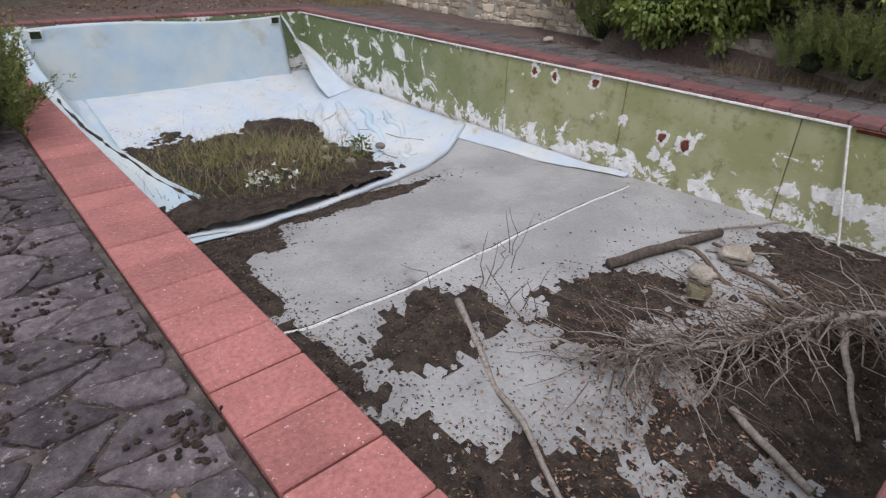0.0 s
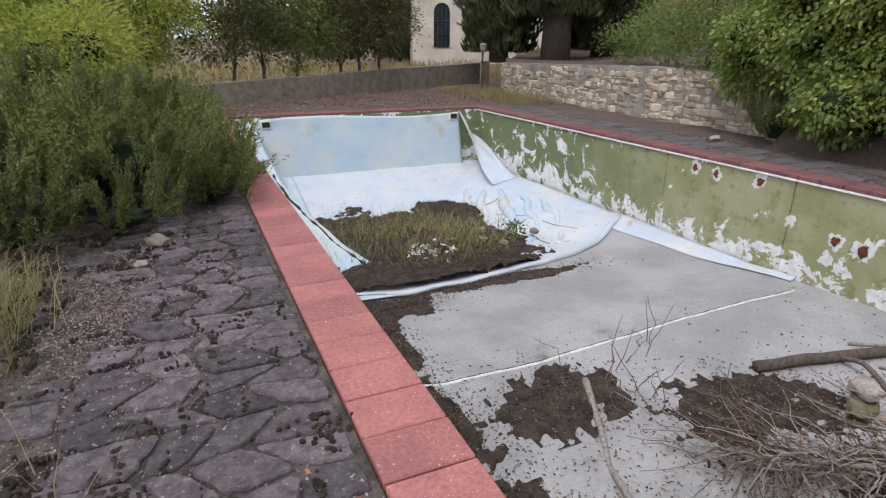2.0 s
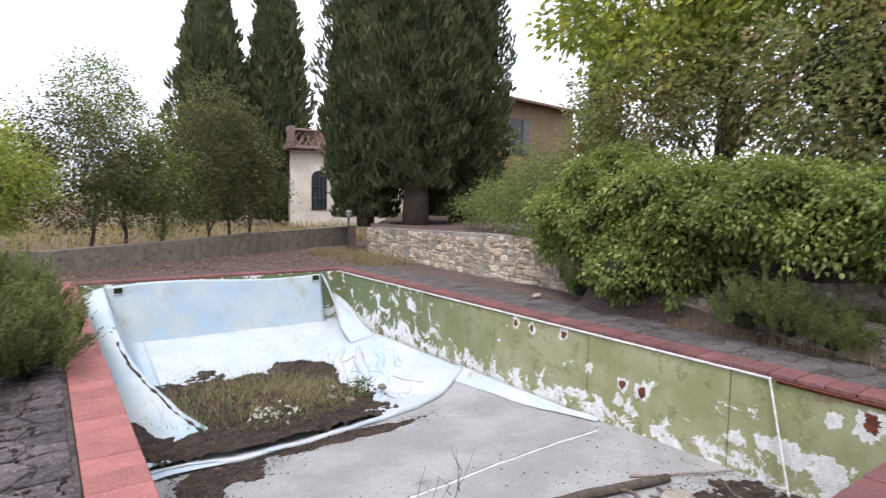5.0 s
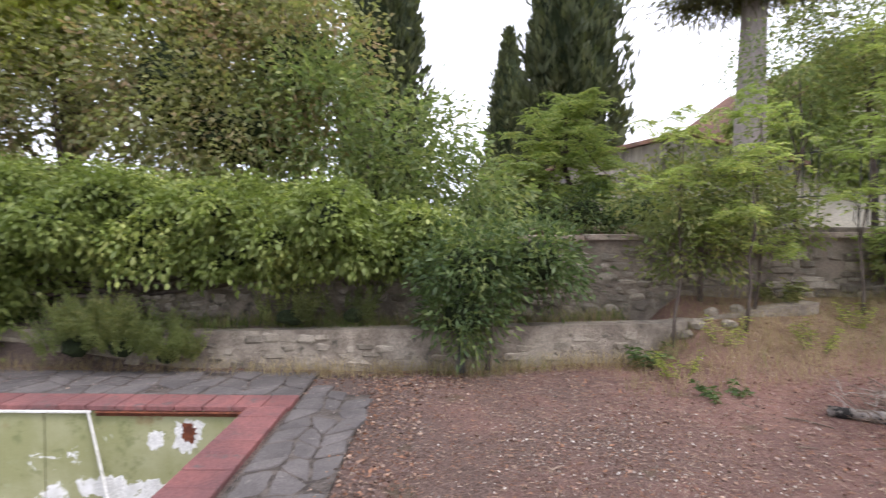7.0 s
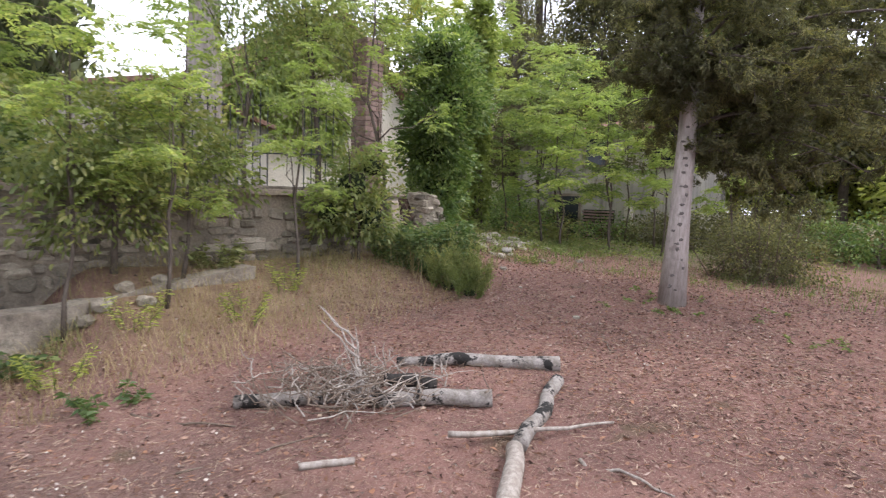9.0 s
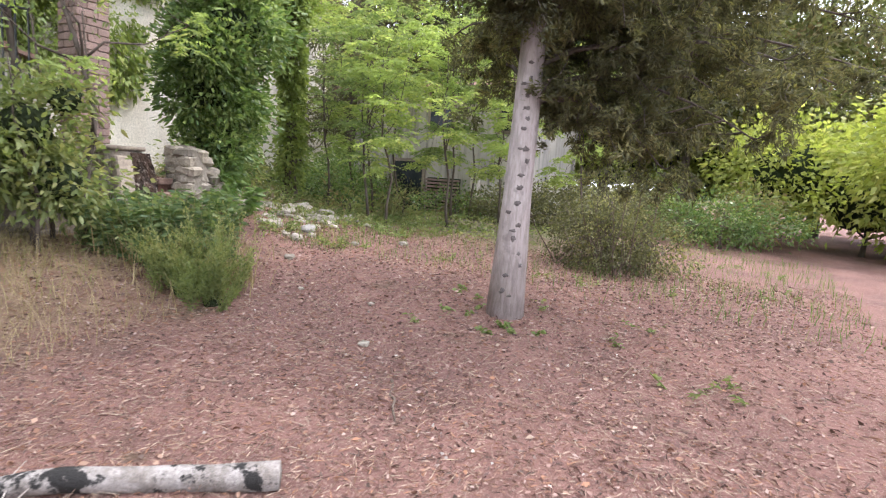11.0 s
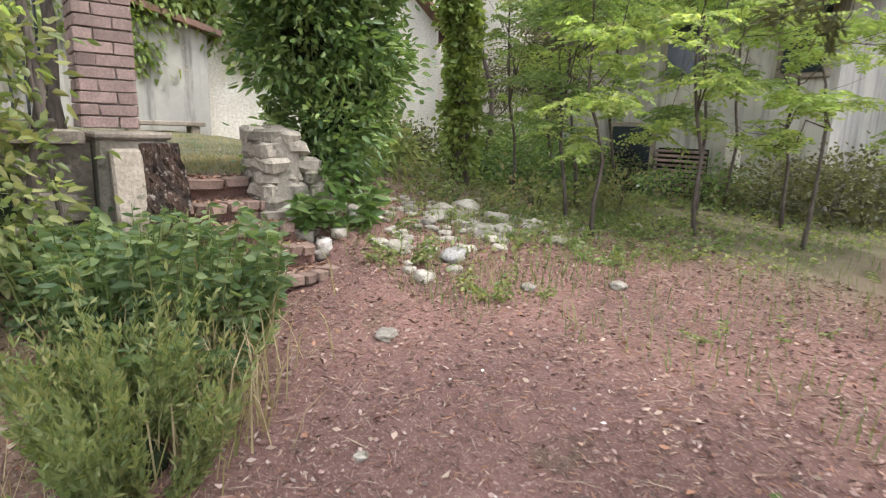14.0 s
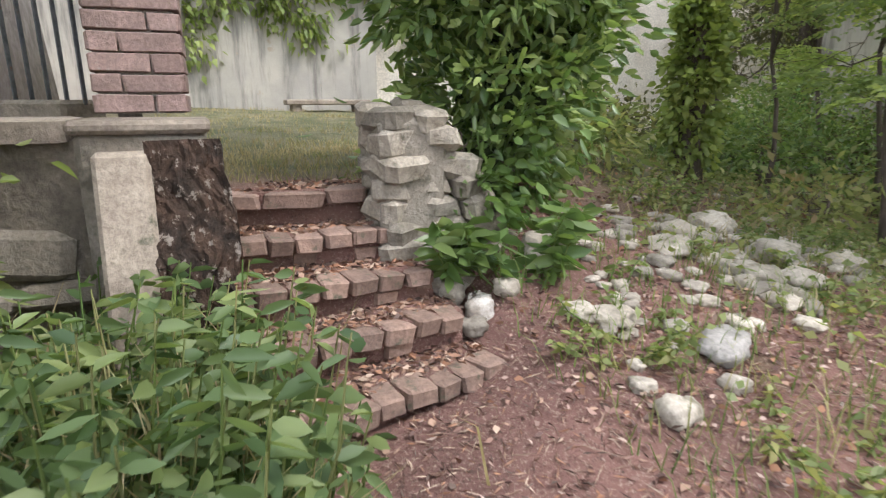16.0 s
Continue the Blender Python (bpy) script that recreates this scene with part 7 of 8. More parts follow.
# ---- gate, steps and pillar ----
stairs = tagged(new("stairs"), "overgrown brick-edged garden steps covered in needles", "stairs", "", "structure")
ROWS_OF_STEPS = [((8.56, -10.1), (8.84, -11.12), 0.84), ((8.88, -10.1), (9.03, -11.05), 0.98), ((9.14, -10.1), (9.24, -11.0), 1.12), ((9.42, -10.1), (9.46, -10.92), 1.26), ((9.7, -10.1), (9.66, -10.88), 1.42)]
bricks = [block_mesh("brick", 60 + i, STEP_BRICK, 0.09, 0.08) for i in range(5)]
pillar_bricks = [block_mesh("brick", 70 + i, BRICK, 0.05, 0.04) for i in range(5)]
sr = random.Random(5)
for k, (a, b, z) in enumerate(ROWS_OF_STEPS):
    back = 0.42 if k < 4 else 0.9
    v = [(a[0] + 0.04, a[1], -0.2), (b[0] + 0.04, b[1], -0.2), (b[0] + back, b[1], -0.2), (a[0] + back, a[1], -0.2)]
    v = v + [(p[0], p[1], z - 0.006) for p in v]
    solid("tread", v, [(0, 1, 2, 3), (7, 6, 5, 4), (0, 4, 5, 1), (1, 5, 6, 2), (2, 6, 7, 3), (3, 7, 4, 0)], GROUND, stairs)
    A, B = Vector((*a, 0)), Vector((*b, 0))
    L = (B - A).length
    d = (B - A) / L
    turn = math.degrees(math.atan2(d.y, d.x))
    s = 0.0
    while s < L - 0.05:
        w = sr.uniform(0.105, 0.135) if k < 4 else sr.uniform(0.2, 0.3)
        p = A + d * (s + w / 2)
        hgt = 0.072
        piece("brick", sr.choice(bricks), Matrix.Translation((p.x + 0.06 + sr.uniform(-0.012, 0.012), p.y, z - hgt / 2 + sr.uniform(-0.008, 0.006))) @ pose(0, 0, 0, sr.uniform(-4, 4), sr.uniform(-3, 3), turn + sr.uniform(-5, 5)) @ Matrix.Diagonal((w * 0.94, 0.15, hgt, 1)), stairs)
        if k > 0 and sr.random() < 0.45:
            piece("brick", sr.choice(bricks), Matrix.Translation((p.x + 0.13 + sr.uniform(-0.01, 0.03), p.y + sr.uniform(-0.03, 0.03), z - hgt * 1.5 - 0.004)) @ pose(0, 0, 0, sr.uniform(-3, 3), sr.uniform(-3, 3), turn + sr.uniform(-4, 4)) @ Matrix.Diagonal((w * 0.96, 0.2, hgt * 0.9, 1)), stairs)
        s += w
step_litter = []
for k, (a, b, z) in enumerate(ROWS_OF_STEPS):
    for i in range(800):
        t = sr.random()
        step_litter.append((a[0] + (b[0] - a[0]) * t + 0.19 + sr.uniform(-0.1, 0.14), a[1] + (b[1] - a[1]) * t, z - 0.008 + sr.uniform(0, 0.01)))
SL = np.array(step_litter)
ob = foliage("step_litter", LITTER, SL, np.stack([rng.normal(size=len(SL)), rng.normal(size=len(SL)), rng.normal(size=len(SL)) * 0.15], 1), 0.045, 0.02, droop=0.0)
tagged(ob, "brown needles and leaves lying on the steps", "leaves", "", "stuff")

pier_left = thing("gate_pier", (9.3, -9.93, 1.0), "old stone gate pier with a leaning slab and moss", "pier", "gate piers")
part("core", box_bm((0.44, 0.4, 1.5), 0.02, (0.1, 0.0, -0.03)), WALL_STONE, pier_left)
bm = bmesh.new()
bmesh.ops.create_cube(bm, size=1)
for q in bm.verts:
    top = q.co.z > 0
    q.co = Vector(((-0.2 if top else -0.4) + (q.co.x + 0.5) * 0.1, 0.06 + q.co.y * 0.17, 0.66 if top else -0.3))
bmesh.ops.bevel(bm, geom=list(bm.edges), offset=0.015, segments=1, affect="EDGES")
part("leaning_slab", bm, CAP_STONE, pier_left, "smooth leaning side slab")
bm = bmesh.new()
bmesh.ops.create_grid(bm, x_segments=22, y_segments=40, size=0.5)
for q in bm.verts:
    u, w = q.co.x, q.co.y
    rag = 0.05 * noise.noise(Vector((w * 6, 3, u))) + 0.025 * noise.noise(Vector((w * 17, 1, u)))
    q.co = Vector((-0.17 - 0.22 * (0.5 - w) + 0.035 * noise.noise(Vector((u * 4, w * 5, 1))) + 0.022 * noise.noise(Vector((u * 14, w * 18, 2))), -0.13 + u * (0.24 - 0.05 * w) + rag, 0.22 + w * 0.95))
bmesh.ops.solidify(bm, geom=list(bm.faces), thickness=0.08)
part("mossy_face", bm, surface("dark_brown_moss", (0.026, 0.018, 0.013), (0.075, 0.045, 0.03), 12, 70, 1.0, 0.04, (0.24, 0.2, 0.165), (0.57, 0.62), 24), pier_left, "dark brown moss on rough stone")
part("cap", box_bm((0.47, 0.43, 0.045), 0.014, (0.09, 0.0, 0.735)), CAP_STONE, pier_left)

pillar = thing("brick_pillar", (9.86, -9.86, 1.77), "square rose brick pillar on the wall cap", "pillar")
pr = random.Random(8)
part("mortar_core", box_bm((0.36, 0.36, 2.3), 0.0, (0, 0, 1.15)), MORTAR, pillar)
z = 0.0
row = 0
while z < 2.3:
    h = 0.078
    for side in range(4):
        ang = side * 90
        cuts = [0.26, 0.14] if (row + side) % 2 else [0.13, 0.27]
        s = -0.2
        for w in cuts:
            m = pillar.matrix_basis @ pose(0, 0, z + h / 2, 0, 0, ang) @ pose(s + w / 2 + pr.uniform(-0.004, 0.004), -0.155, 0, pr.uniform(-1, 1), pr.uniform(-0.8, 0.8), pr.uniform(-1.2, 1.2)) @ Matrix.Diagonal((w - 0.008, 0.1, h - 0.01, 1))
            piece("brick", pillar_bricks[pr.randint(0, 4)], m, pillar)
            s += w
    z += h
    row += 1

pillar.scale = (0.84, 0.84, 1.0)
pillar.location = (9.84, -9.9, 1.77)

pier_right = thing("gate_pier", (9.7, -11.0, 1.0), "ruined rubble gate pier beside the laurel", "pier", "gate piers")
pb = random.Random(15)
for z in np.arange(0.0, 0.76, 0.1):
    wide = 0.78 - 0.62 * z
    k = 2 if z > 0.45 else 3
    for j in range(k):
        for i in range(2):
            m = Matrix.Translation((9.55 + 0.2 * i + pb.uniform(-0.035, 0.03), -10.8 - wide * (j + 0.5) / k, 1.04 + z)) @ pose(0, 0, 0, pb.uniform(-9, 9), pb.uniform(-8, 8), pb.uniform(-16, 16)) @ Matrix.Diagonal((0.23, wide / k * pb.uniform(0.85, 1.08), 0.13 * pb.uniform(0.85, 1.3), 1))
            piece("pier_stone", pb.choice(PIER_BLOCKS), m, pier_right)
part("core", box_bm((0.4, 0.32, 0.98), 0.03, (-0.06, 0.02, 0.26)), WALL_STONE, pier_right)

# ---- tumbled stones ----
kr = random.Random(31)
for i, (x, y, sx, sy, sz, gr) in enumerate([(8.3, -11.48, 0.15, 0.16, 0.14, 0), (8.55, -11.95, 0.2, 0.3, 0.16, 1), (9.3, -11.57, 0.26, 0.32, 0.24, 0), (9.24, -13.08, 0.34, 0.3, 0.22, 0), (9.0, -12.67, 0.3, 0.24, 0.16, 0), (9.8, -13.17, 0.34, 0.28, 0.24, 0), (9.42, -12.45, 0.3, 0.36, 0.13, 0), (9.09, -13.44, 0.24, 0.2, 0.16, 0), (9.65, -12.75, 0.26, 0.24, 0.2, 0),
                                           (9.1, -11.12, 0.15, 0.14, 0.13, 0), (9.42, -11.15, 0.2, 0.22, 0.26, 0), (9.55, -11.32, 0.14, 0.14, 0.16, 0), (8.9, -12.85, 0.24, 0.2, 0.18, 0), (7.74, -10.8, 0.15, 0.13, 0.07, 0), (7.57, -12.7, 0.14, 0.12, 0.1, 0),
                                           (5.83, -9.6, 0.09, 0.08, 0.06, 0), (8.8, -14.83, 0.2, 0.18, 0.14, 0), (9.15, -11.3, 0.13, 0.12, 0.12, 0), (7.0, -10.2, 0.07, 0.06, 0.04, 0), (6.3, -10.3, 0.07, 0.06, 0.04, 0), (7.9, -12.1, 0.12, 0.11, 0.08, 0)]):
    stone((x, y, land_at(x, y) + sz * 0.18), (sx * 0.84, sy * 0.84, sz * 0.88), i * 37, "smooth grey boulder among tumbled stones" if gr else "pale limestone rock among leaves and weeds", GREYS[0] if gr else None, "tumbled stones")
for i in range(300):
    x, y = kr.gauss(9.35, 0.55), kr.uniform(-15.2, -11.4)
    off = x - float(lerp_table([(-15.2, 9.5), (-13.5, 9.35), (-12.4, 9.15), (-11.4, 8.95)], y))
    if abs(off) > 0.75 and kr.random() < 0.7 or x < 8.1 or (y > -11.7 and x > 9.0):
        continue
    s = kr.choice((0.05, 0.06, 0.06, 0.08, 0.1, 0.13))
    stone((x, y, land_at(x, y) + s * 0.1), (s * kr.uniform(0.9, 1.5), s * kr.uniform(0.8, 1.1), s * kr.uniform(0.6, 0.95)), i * 23, "pale tumbled wall stone among weeds and leaves", None, "rubble of the fallen wall")
LIME_ROCKS = [rock_mesh("limed_rock", 120 + i, LIMED, 0.3, 0.85, 3) for i in range(3)]
for i, (x, y, z, s) in enumerate(((9.5, -11.04, 1.12, 0.17), (9.42, -11.06, 1.05, 0.12), (9.36, -11.12, 1.02, 0.1), (9.27, -11.08, 0.98, 0.12), (9.15, -11.17, 0.93, 0.13), (9.52, -11.24, 1.14, 0.15), (9.22, -11.18, 0.95, 0.08), (9.32, -11.02, 1.02, 0.09))):
    stone((x, y, z), (s * 0.9, s, s * 1.2), i * 40, "white lime-stained stone at the steps' edge", LIME_ROCKS[i % 3] if i % 4 != 3 else None, "stones edging the steps")
for x, y, s in ((-0.3, 3.25, 0.11), (-0.2, 3.75, 0.2)):
    stone((x, y, 0.01), (s, s * 0.8, s * 0.5), x * 300, "pale stone at the rosemary's edge", None, "stones by the rosemary")
for i, (x, y) in enumerate(((8.6, -5.55), (8.55, -5.8), (8.7, -6.05), (8.5, -5.65), (8.75, -6.4), (8.45, -6.15))):
    stone((x, y, land_at(x, y) + 0.02), (0.18, 0.15, 0.12), i * 55, "loose stone fallen from the end of the low wall", RUBBLE[i], "stones of the broken wall end")
stone((8.53, 5.99, 0.02), (0.22, 0.16, 0.07), 30, "flat white stone on the deck")

# ---- posts, lamp, fence ----
lamp = thing("garden_lamp", (9.15, 15.85, 0.0), "dark garden lamp post with a tilted lantern head", "lamp")
solid("post", *tube([(0, 0, -0.1), (0, 0, 1.3)], [0.035, 0.03], 8), IRON, lamp)
solid("lantern", *tube([(0, 0, 1.28), (0, -0.02, 1.34), (0, -0.03, 1.5), (0, -0.03, 1.54)], [0.04, 0.09, 0.12, 0.05], 8), GREY_ROCK, lamp)
solid("collar", *tube([(0, 0, 1.2), (0, 0, 1.26)], [0.045, 0.045], 8), IRON, lamp)
gp = thing("gate_post", (9.5, 16.3, 0.0), "square weathered timber gate post", "post")
part("post", box_bm((0.28, 0.06, 1.0), 0.01, (0, 0, 0.45)), TWIG, gp)
part("top_rail", box_bm((0.34, 0.07, 0.05), 0.01, (0, 0, 0.96)), TWIG, gp)
bulb = thing("garden_lamp", (8.45, -2.88, 0.1), "short dark lamp post with a grey globe among leaves", "lamp")
solid("post", *tube([(0, 0, -0.1), (0, 0, 1.2)], [0.04, 0.035], 8), IRON, bulb)
bm = bmesh.new()
bmesh.ops.create_uvsphere(bm, u_segments=14, v_segments=10, radius=0.075)
bmesh.ops.translate(bm, vec=(0, 0, 1.27), verts=bm.verts)
part("globe", bm, GREY_ROCK, bulb, "", True)
solid("collar", *tube([(0, 0, 1.17), (0, 0, 1.22)], [0.05, 0.06], 10), IRON, bulb)

fence = thing("iron_fence", (10.9, -8.7, 2.1), "old iron railing on a low plinth above the wall", "fence")
FO = Vector((10.9, -8.7, 2.1))
A, B = Vector((11.9, -7.6, 2.15)), Vector((10.3, -9.6, 2.2))
part("plinth", box_bm((0.25, (B - A).length, 0.3), 0.02, (0, 0, -0.5)), OLD_RENDER, fence).matrix_basis = pose(*((A + B) / 2 - FO), 0, 0, math.degrees(math.atan2(B.y - A.y, B.x - A.x)) - 90)
for i in range(24):
    p = A.lerp(B, i / 23) - FO
    if 14 < i < 19:
        continue
    dip = 0.12 * math.sin(i * 0.55)
    solid("bar", *tube([p + Vector((0, 0, -0.4)), p + Vector((0, 0, 0.98 + dip)), p + Vector((0, 0, 1.06 + dip))], [0.011, 0.011, 0.002], 5), IRON, fence)
for hgt in (0.15, 0.88):
    solid("rail", *tube([A - FO + Vector((0, 0, hgt)), B - FO + Vector((0, 0, hgt))], [0.014, 0.014], 5), IRON, fence)

trough = thing("stone_trough", (18.4, -12.3, 1.5), "low dark stone bench by the villa wall", "bench")
part("slab", box_bm((0.5, 1.6, 0.1), 0.02, (0, 0, 0.3)), CAP_STONE, trough)
for q in (-0.6, 0.6):
    part("leg", box_bm((0.4, 0.18, 0.4), 0.02, (0, q, 0.1)), CAP_STONE, trough)
cornice = thing("brick_parapet", (15.6, 31.0, 5.05), "brick lattice parapet over an arched window", "parapet")
part("band", box_bm((6.2, 0.4, 0.18), 0.02, (0, 0, 0)), BRICK, cornice)
part("coping", box_bm((6.2, 0.45, 0.12), 0.02, (0, 0, 1.02)), BRICK, cornice)
for i in range(16):
    for sgn in (-1, 1):
        solid("lattice_bar", *tube([(-3 + i * 0.4 - 0.22 * sgn, 0, 0.08), (-3 + i * 0.4 + 0.22 * sgn, 0, 0.96)], [0.05, 0.05], 4), BRICK, cornice)
for x in (-2.9, 0.1, 2.9):
    part("post", box_bm((0.36, 0.46, 1.2 if x else 2.6), 0.02, (x, 0, 0.6)), BRICK, cornice)

# ivy on the villa, hanging over its wall
P, W = clumps([((19.2, -10.6, 3.9), (0.3, 1.2, 0.6)), ((19.2, -9.6, 3.2), (0.3, 0.9, 1.0)), ((19.2, -11.6, 3.7), (0.25, 0.7, 0.5)), ((19.1, -12.6, 4.9), (0.25, 1.1, 0.9)), ((19.1, -13.9, 6.0), (0.25, 1.2, 1.0)), ((19.1, -15.2, 6.9), (0.25, 1.3, 0.9)), ((19.1, -11.9, 4.0), (0.25, 0.7, 1.2)), ((19.1, -16.6, 7.0), (0.25, 1.1, 0.9)), ((19.15, -15.0, 4.4), (0.2, 1.8, 1.2))], 16, 0.16, 18, -1)
vi = thing("villa_ivy", (19.1, -14.0, 5.0), "ivy hanging over the top of the villa wall", "ivy")
foliage("leaves", IVY_LEAF, P - np.array([19.1, -14.0, 5.0]), W, 0.14, 0.11, vi, droop=0.6)


# ---- weeds and grass ----
def broad_weed(base, r, h, n, label, leaf, length, width, seed, name="broadleaf_weed", group=""):
    """A clump of leafy stems."""
    ob = thing(name, base, label, "plant", group)
    q = random.Random(seed)
    stems, P, W = [], [], []
    for i in range(n):
        a, d = q.uniform(0, 6.28), r * math.sqrt(q.random())
        foot = Vector((math.cos(a) * d, math.sin(a) * d, -0.05))
        top = foot + Vector((math.cos(a) * 0.15, math.sin(a) * 0.15, h * q.uniform(0.55, 1.1)))
        pts = crooked(foot, top, 4, 0.06, seed + i)
        stems.append(tube(pts, [0.006, 0.005, 0.004, 0.003, 0.002], 4, False))
        for k in range(20):
            t = q.uniform(0.12, 1.0)
            p = foot.lerp(top, t)
            b = k * 2.4 + i
            P.append((p.x, p.y, p.z))
            W.append((math.cos(b), math.sin(b), q.uniform(-0.15, 0.6)))
    tagged(solid("stalk", *bundle(stems), GREEN_GRASS, ob), kind="stuff")
    foliage("foliage", leaf, np.array(P), np.array(W), length, width, ob, fold=0.18, droop=0.25, oval=h > 0.25)
    return ob


broad_weed((8.22, -9.86, land_at(8.22, -9.86)), 0.42, 0.68, 230, "dense broad-leaved green weeds beside the steps", WEED_LEAF, 0.075, 0.031, 1)
broad_weed((7.85, -9.7, land_at(7.85, -9.7)), 0.26, 0.4, 90, "broad-leaved weeds spilling onto the path", WEED_LEAF, 0.07, 0.03, 2)
broad_weed((8.6, -9.7, land_at(8.6, -9.7)), 0.42, 0.6, 120, "green weeds against the wall foot", WEED_LEAF, 0.075, 0.032, 3)
broad_weed((9.35, -11.35, land_at(9.35, -11.35)), 0.25, 0.3, 20, "young laurel shoots at the pier's foot", LAUREL_LEAF, 0.14, 0.055, 4)
for x, y in ((8.2, -6.0), (8.0, -6.9), (7.9, -5.3), (8.35, -7.6)):
    broad_weed((x, y, land_at(x, y)), 0.14, 0.34, 12, "thin yellow-green weeds on the dry bank", LIME_LEAF, 0.06, 0.012, int(x * 50), group="weeds on the bank")
broad_weed((8.5, -5.2, land_at(8.5, -5.2)), 0.25, 0.3, 16, "green weeds at the end of the low wall", WEED_LEAF, 0.1, 0.035, 6)
broad_weed((7.1, -5.4, land_at(7.1, -5.4)), 0.14, 0.2, 8, "small green seedling on the needles", WEED_LEAF, 0.08, 0.03, 7)
broad_weed((9.1, -7.2, land_at(9.1, -7.2)), 0.2, 0.35, 16, "low leafy growth in front of the old wall", OLIVE_LEAF, 0.08, 0.035, 8)
tree("pier_bush", (8.9, -8.95, land_at(8.9, -8.95)), (8.9, -8.95, 1.9), 0.03, [((8.9, -8.9, 1.85), (0.35, 0.42, 0.4)), ((8.8, -9.1, 1.4), (0.4, 0.42, 0.35)), ((8.95, -8.6, 1.45), (0.3, 0.35, 0.3)), ((8.85, -9.2, 2.1), (0.25, 0.28, 0.25))],
     "leafy dark green bush growing against the old wall", "bush", SHRUB_LEAF, 0.075, 0.036, 26, 0.1, 24, seed=391, low=-0.9, core=0.45, oval=True)
for i in range(30):
    x, y = kr.uniform(3.2, 8.0), kr.uniform(-16, -9.5)
    if x > 6.0 and y > -11.5 or math.hypot(x - 5.3, y + 10.85) < 0.25 or (x > 5 and y > -10.2):
        continue
    broad_weed((x, y, land_at(x, y)), 0.07, 0.12, 3, "small green weed in the leaf litter", SHRUB_LEAF, 0.05, 0.016, 20 + i, "small_weed", "weeds in the litter")
for i in range(60):
    x = kr.uniform(7.8, 11)
    y = kr.uniform(-16, -11.5)
    broad_weed((x, y, land_at(x, y)), 0.16, 0.18, 7, "low green weeds among tumbled stones", ACACIA_LEAF if kr.random() < 0.4 else SHRUB_LEAF, 0.055, 0.024, 80 + i, "small_weed", "weeds among the stones")
for x, y in ((5.0, -10.5), (5.55, -10.6), (5.7, -11.0), (5.1, -10.35)):
    broad_weed((x, y, land_at(x, y)), 0.06, 0.1, 4, "fresh green sprouts at the tree's foot", ACACIA_LEAF, 0.05, 0.03, int(x * 90), "small_weed", "sprouts at the trunk")


def strew(n, x0, x1, y0, y1, lift=0.0, gauss=None):
    x = rng.uniform(x0, x1, n)
    y = rng.uniform(y0, y1, n)
    if gauss:
        x, y = rng.normal(gauss[0], gauss[2], n), rng.normal(gauss[1], gauss[3], n)
    ok = ~((x > POOL_L - 0.45) & (x < POOL_R + 0.45) & (y > POOL_N - 0.45) & (y < POOL_F + 0.45))
    x, y = x[ok], y[ok]
    return np.stack([x, y, land(x, y) + lift], 1)


blade_field("dry_grass", np.concatenate([strew(2200, 7.2, 9.25, -9.4, -4.6), strew(1200, 7.6, 9.3, -9.0, -5.0), strew(500, 0, 0, 0, 0, 0, (8.0, -6.6, 0.3, 0.5)), strew(500, 0, 0, 0, 0, 0, (8.6, -8.6, 0.3, 0.4))]), 0.2, 1.2, 0.004, DRY_GRASS, "thin dry grass on the bank under the wall")
blade_field("long_dry_grass", np.concatenate([strew(900, -2.4, -0.85, 0.4, 3.2), strew(900, 0, 0, 0, 0, 0, (-1.35, 1.6, 0.22, 0.5)), strew(700, 0, 0, 0, 0, 0, (-1.2, 2.7, 0.2, 0.25)), strew(600, 0, 0, 0, 0, 0, (-0.95, 0.4, 0.2, 0.35))]), 0.34, 1.1, 0.005, DRY_GRASS, "long dry grass at the edge of the paving")
blade_field("tall_green_grass", np.concatenate([strew(500, -2.3, -1.0, 0.2, 3.2), strew(900, 0, 0, 0, 0, 0, (-1.3, 1.9, 0.2, 0.45))]), 0.3, 1.0, 0.006, GREEN_GRASS, "green grass at the edge of the paving")
blade_field("dead_stalks", np.concatenate([strew(900, 0, 0, 0, 0, 0, (7.8, -9.72, 0.25, 0.16)), strew(420, 0, 0, 0, 0, 0.1, (8.3, -9.8, 0.3, 0.25))], ), 0.4, 0.6, 0.009, DRY_GRASS, "pale dead stalks standing among the weeds")
blade_field("gate_grass", strew(2600, 9.95, 12.5, -11.6, -9.9), 0.06, 1.2, 0.006, DRY_GRASS, "thin pale grass beyond the gate")
blade_field("upper_grass", strew(3200, 11.4, 18.5, -13.2, -9.6), 0.06, 1.2, 0.007, DRY_GRASS, "pale dry grass in front of the villa")
blade_field("verge_grass", np.concatenate([strew(2500, 2.5, 7.5, -18, -11.6), strew(1500, 7.6, 9.5, -14.0, -11.2)]), 0.16, 0.8, 0.006, GREEN_GRASS, "thin grass on the verge of the path")
blade_field("terrace_grass", np.concatenate([strew(1500, 8.78, 9.25, -5.2, 3.2), strew(900, 8.78, 9.0, -2.0, 2.4)]), 0.2, 0.9, 0.007, GREEN_GRASS, "trailing grass on the terrace between the walls")
blade_field("bank_grass", np.concatenate([strew(3000, 9.5, 15.0, -19, -12.6), strew(800, 8.6, 11.0, -15.5, -12.4)]), 0.13, 1.3, 0.008, DRY_GRASS, "rough grass on the wooded bank")
blade_field("low_wall_grass", np.concatenate([strew(1500, 8.25, 8.6, -5.6, -0.5), strew(500, 8.3, 8.75, -0.5, 3.0), strew(900, 8.75, 9.2, -5.2, 1.0)]), 0.22, 0.9, 0.006, DRY_GRASS, "dry and yellowing grass along the low wall")
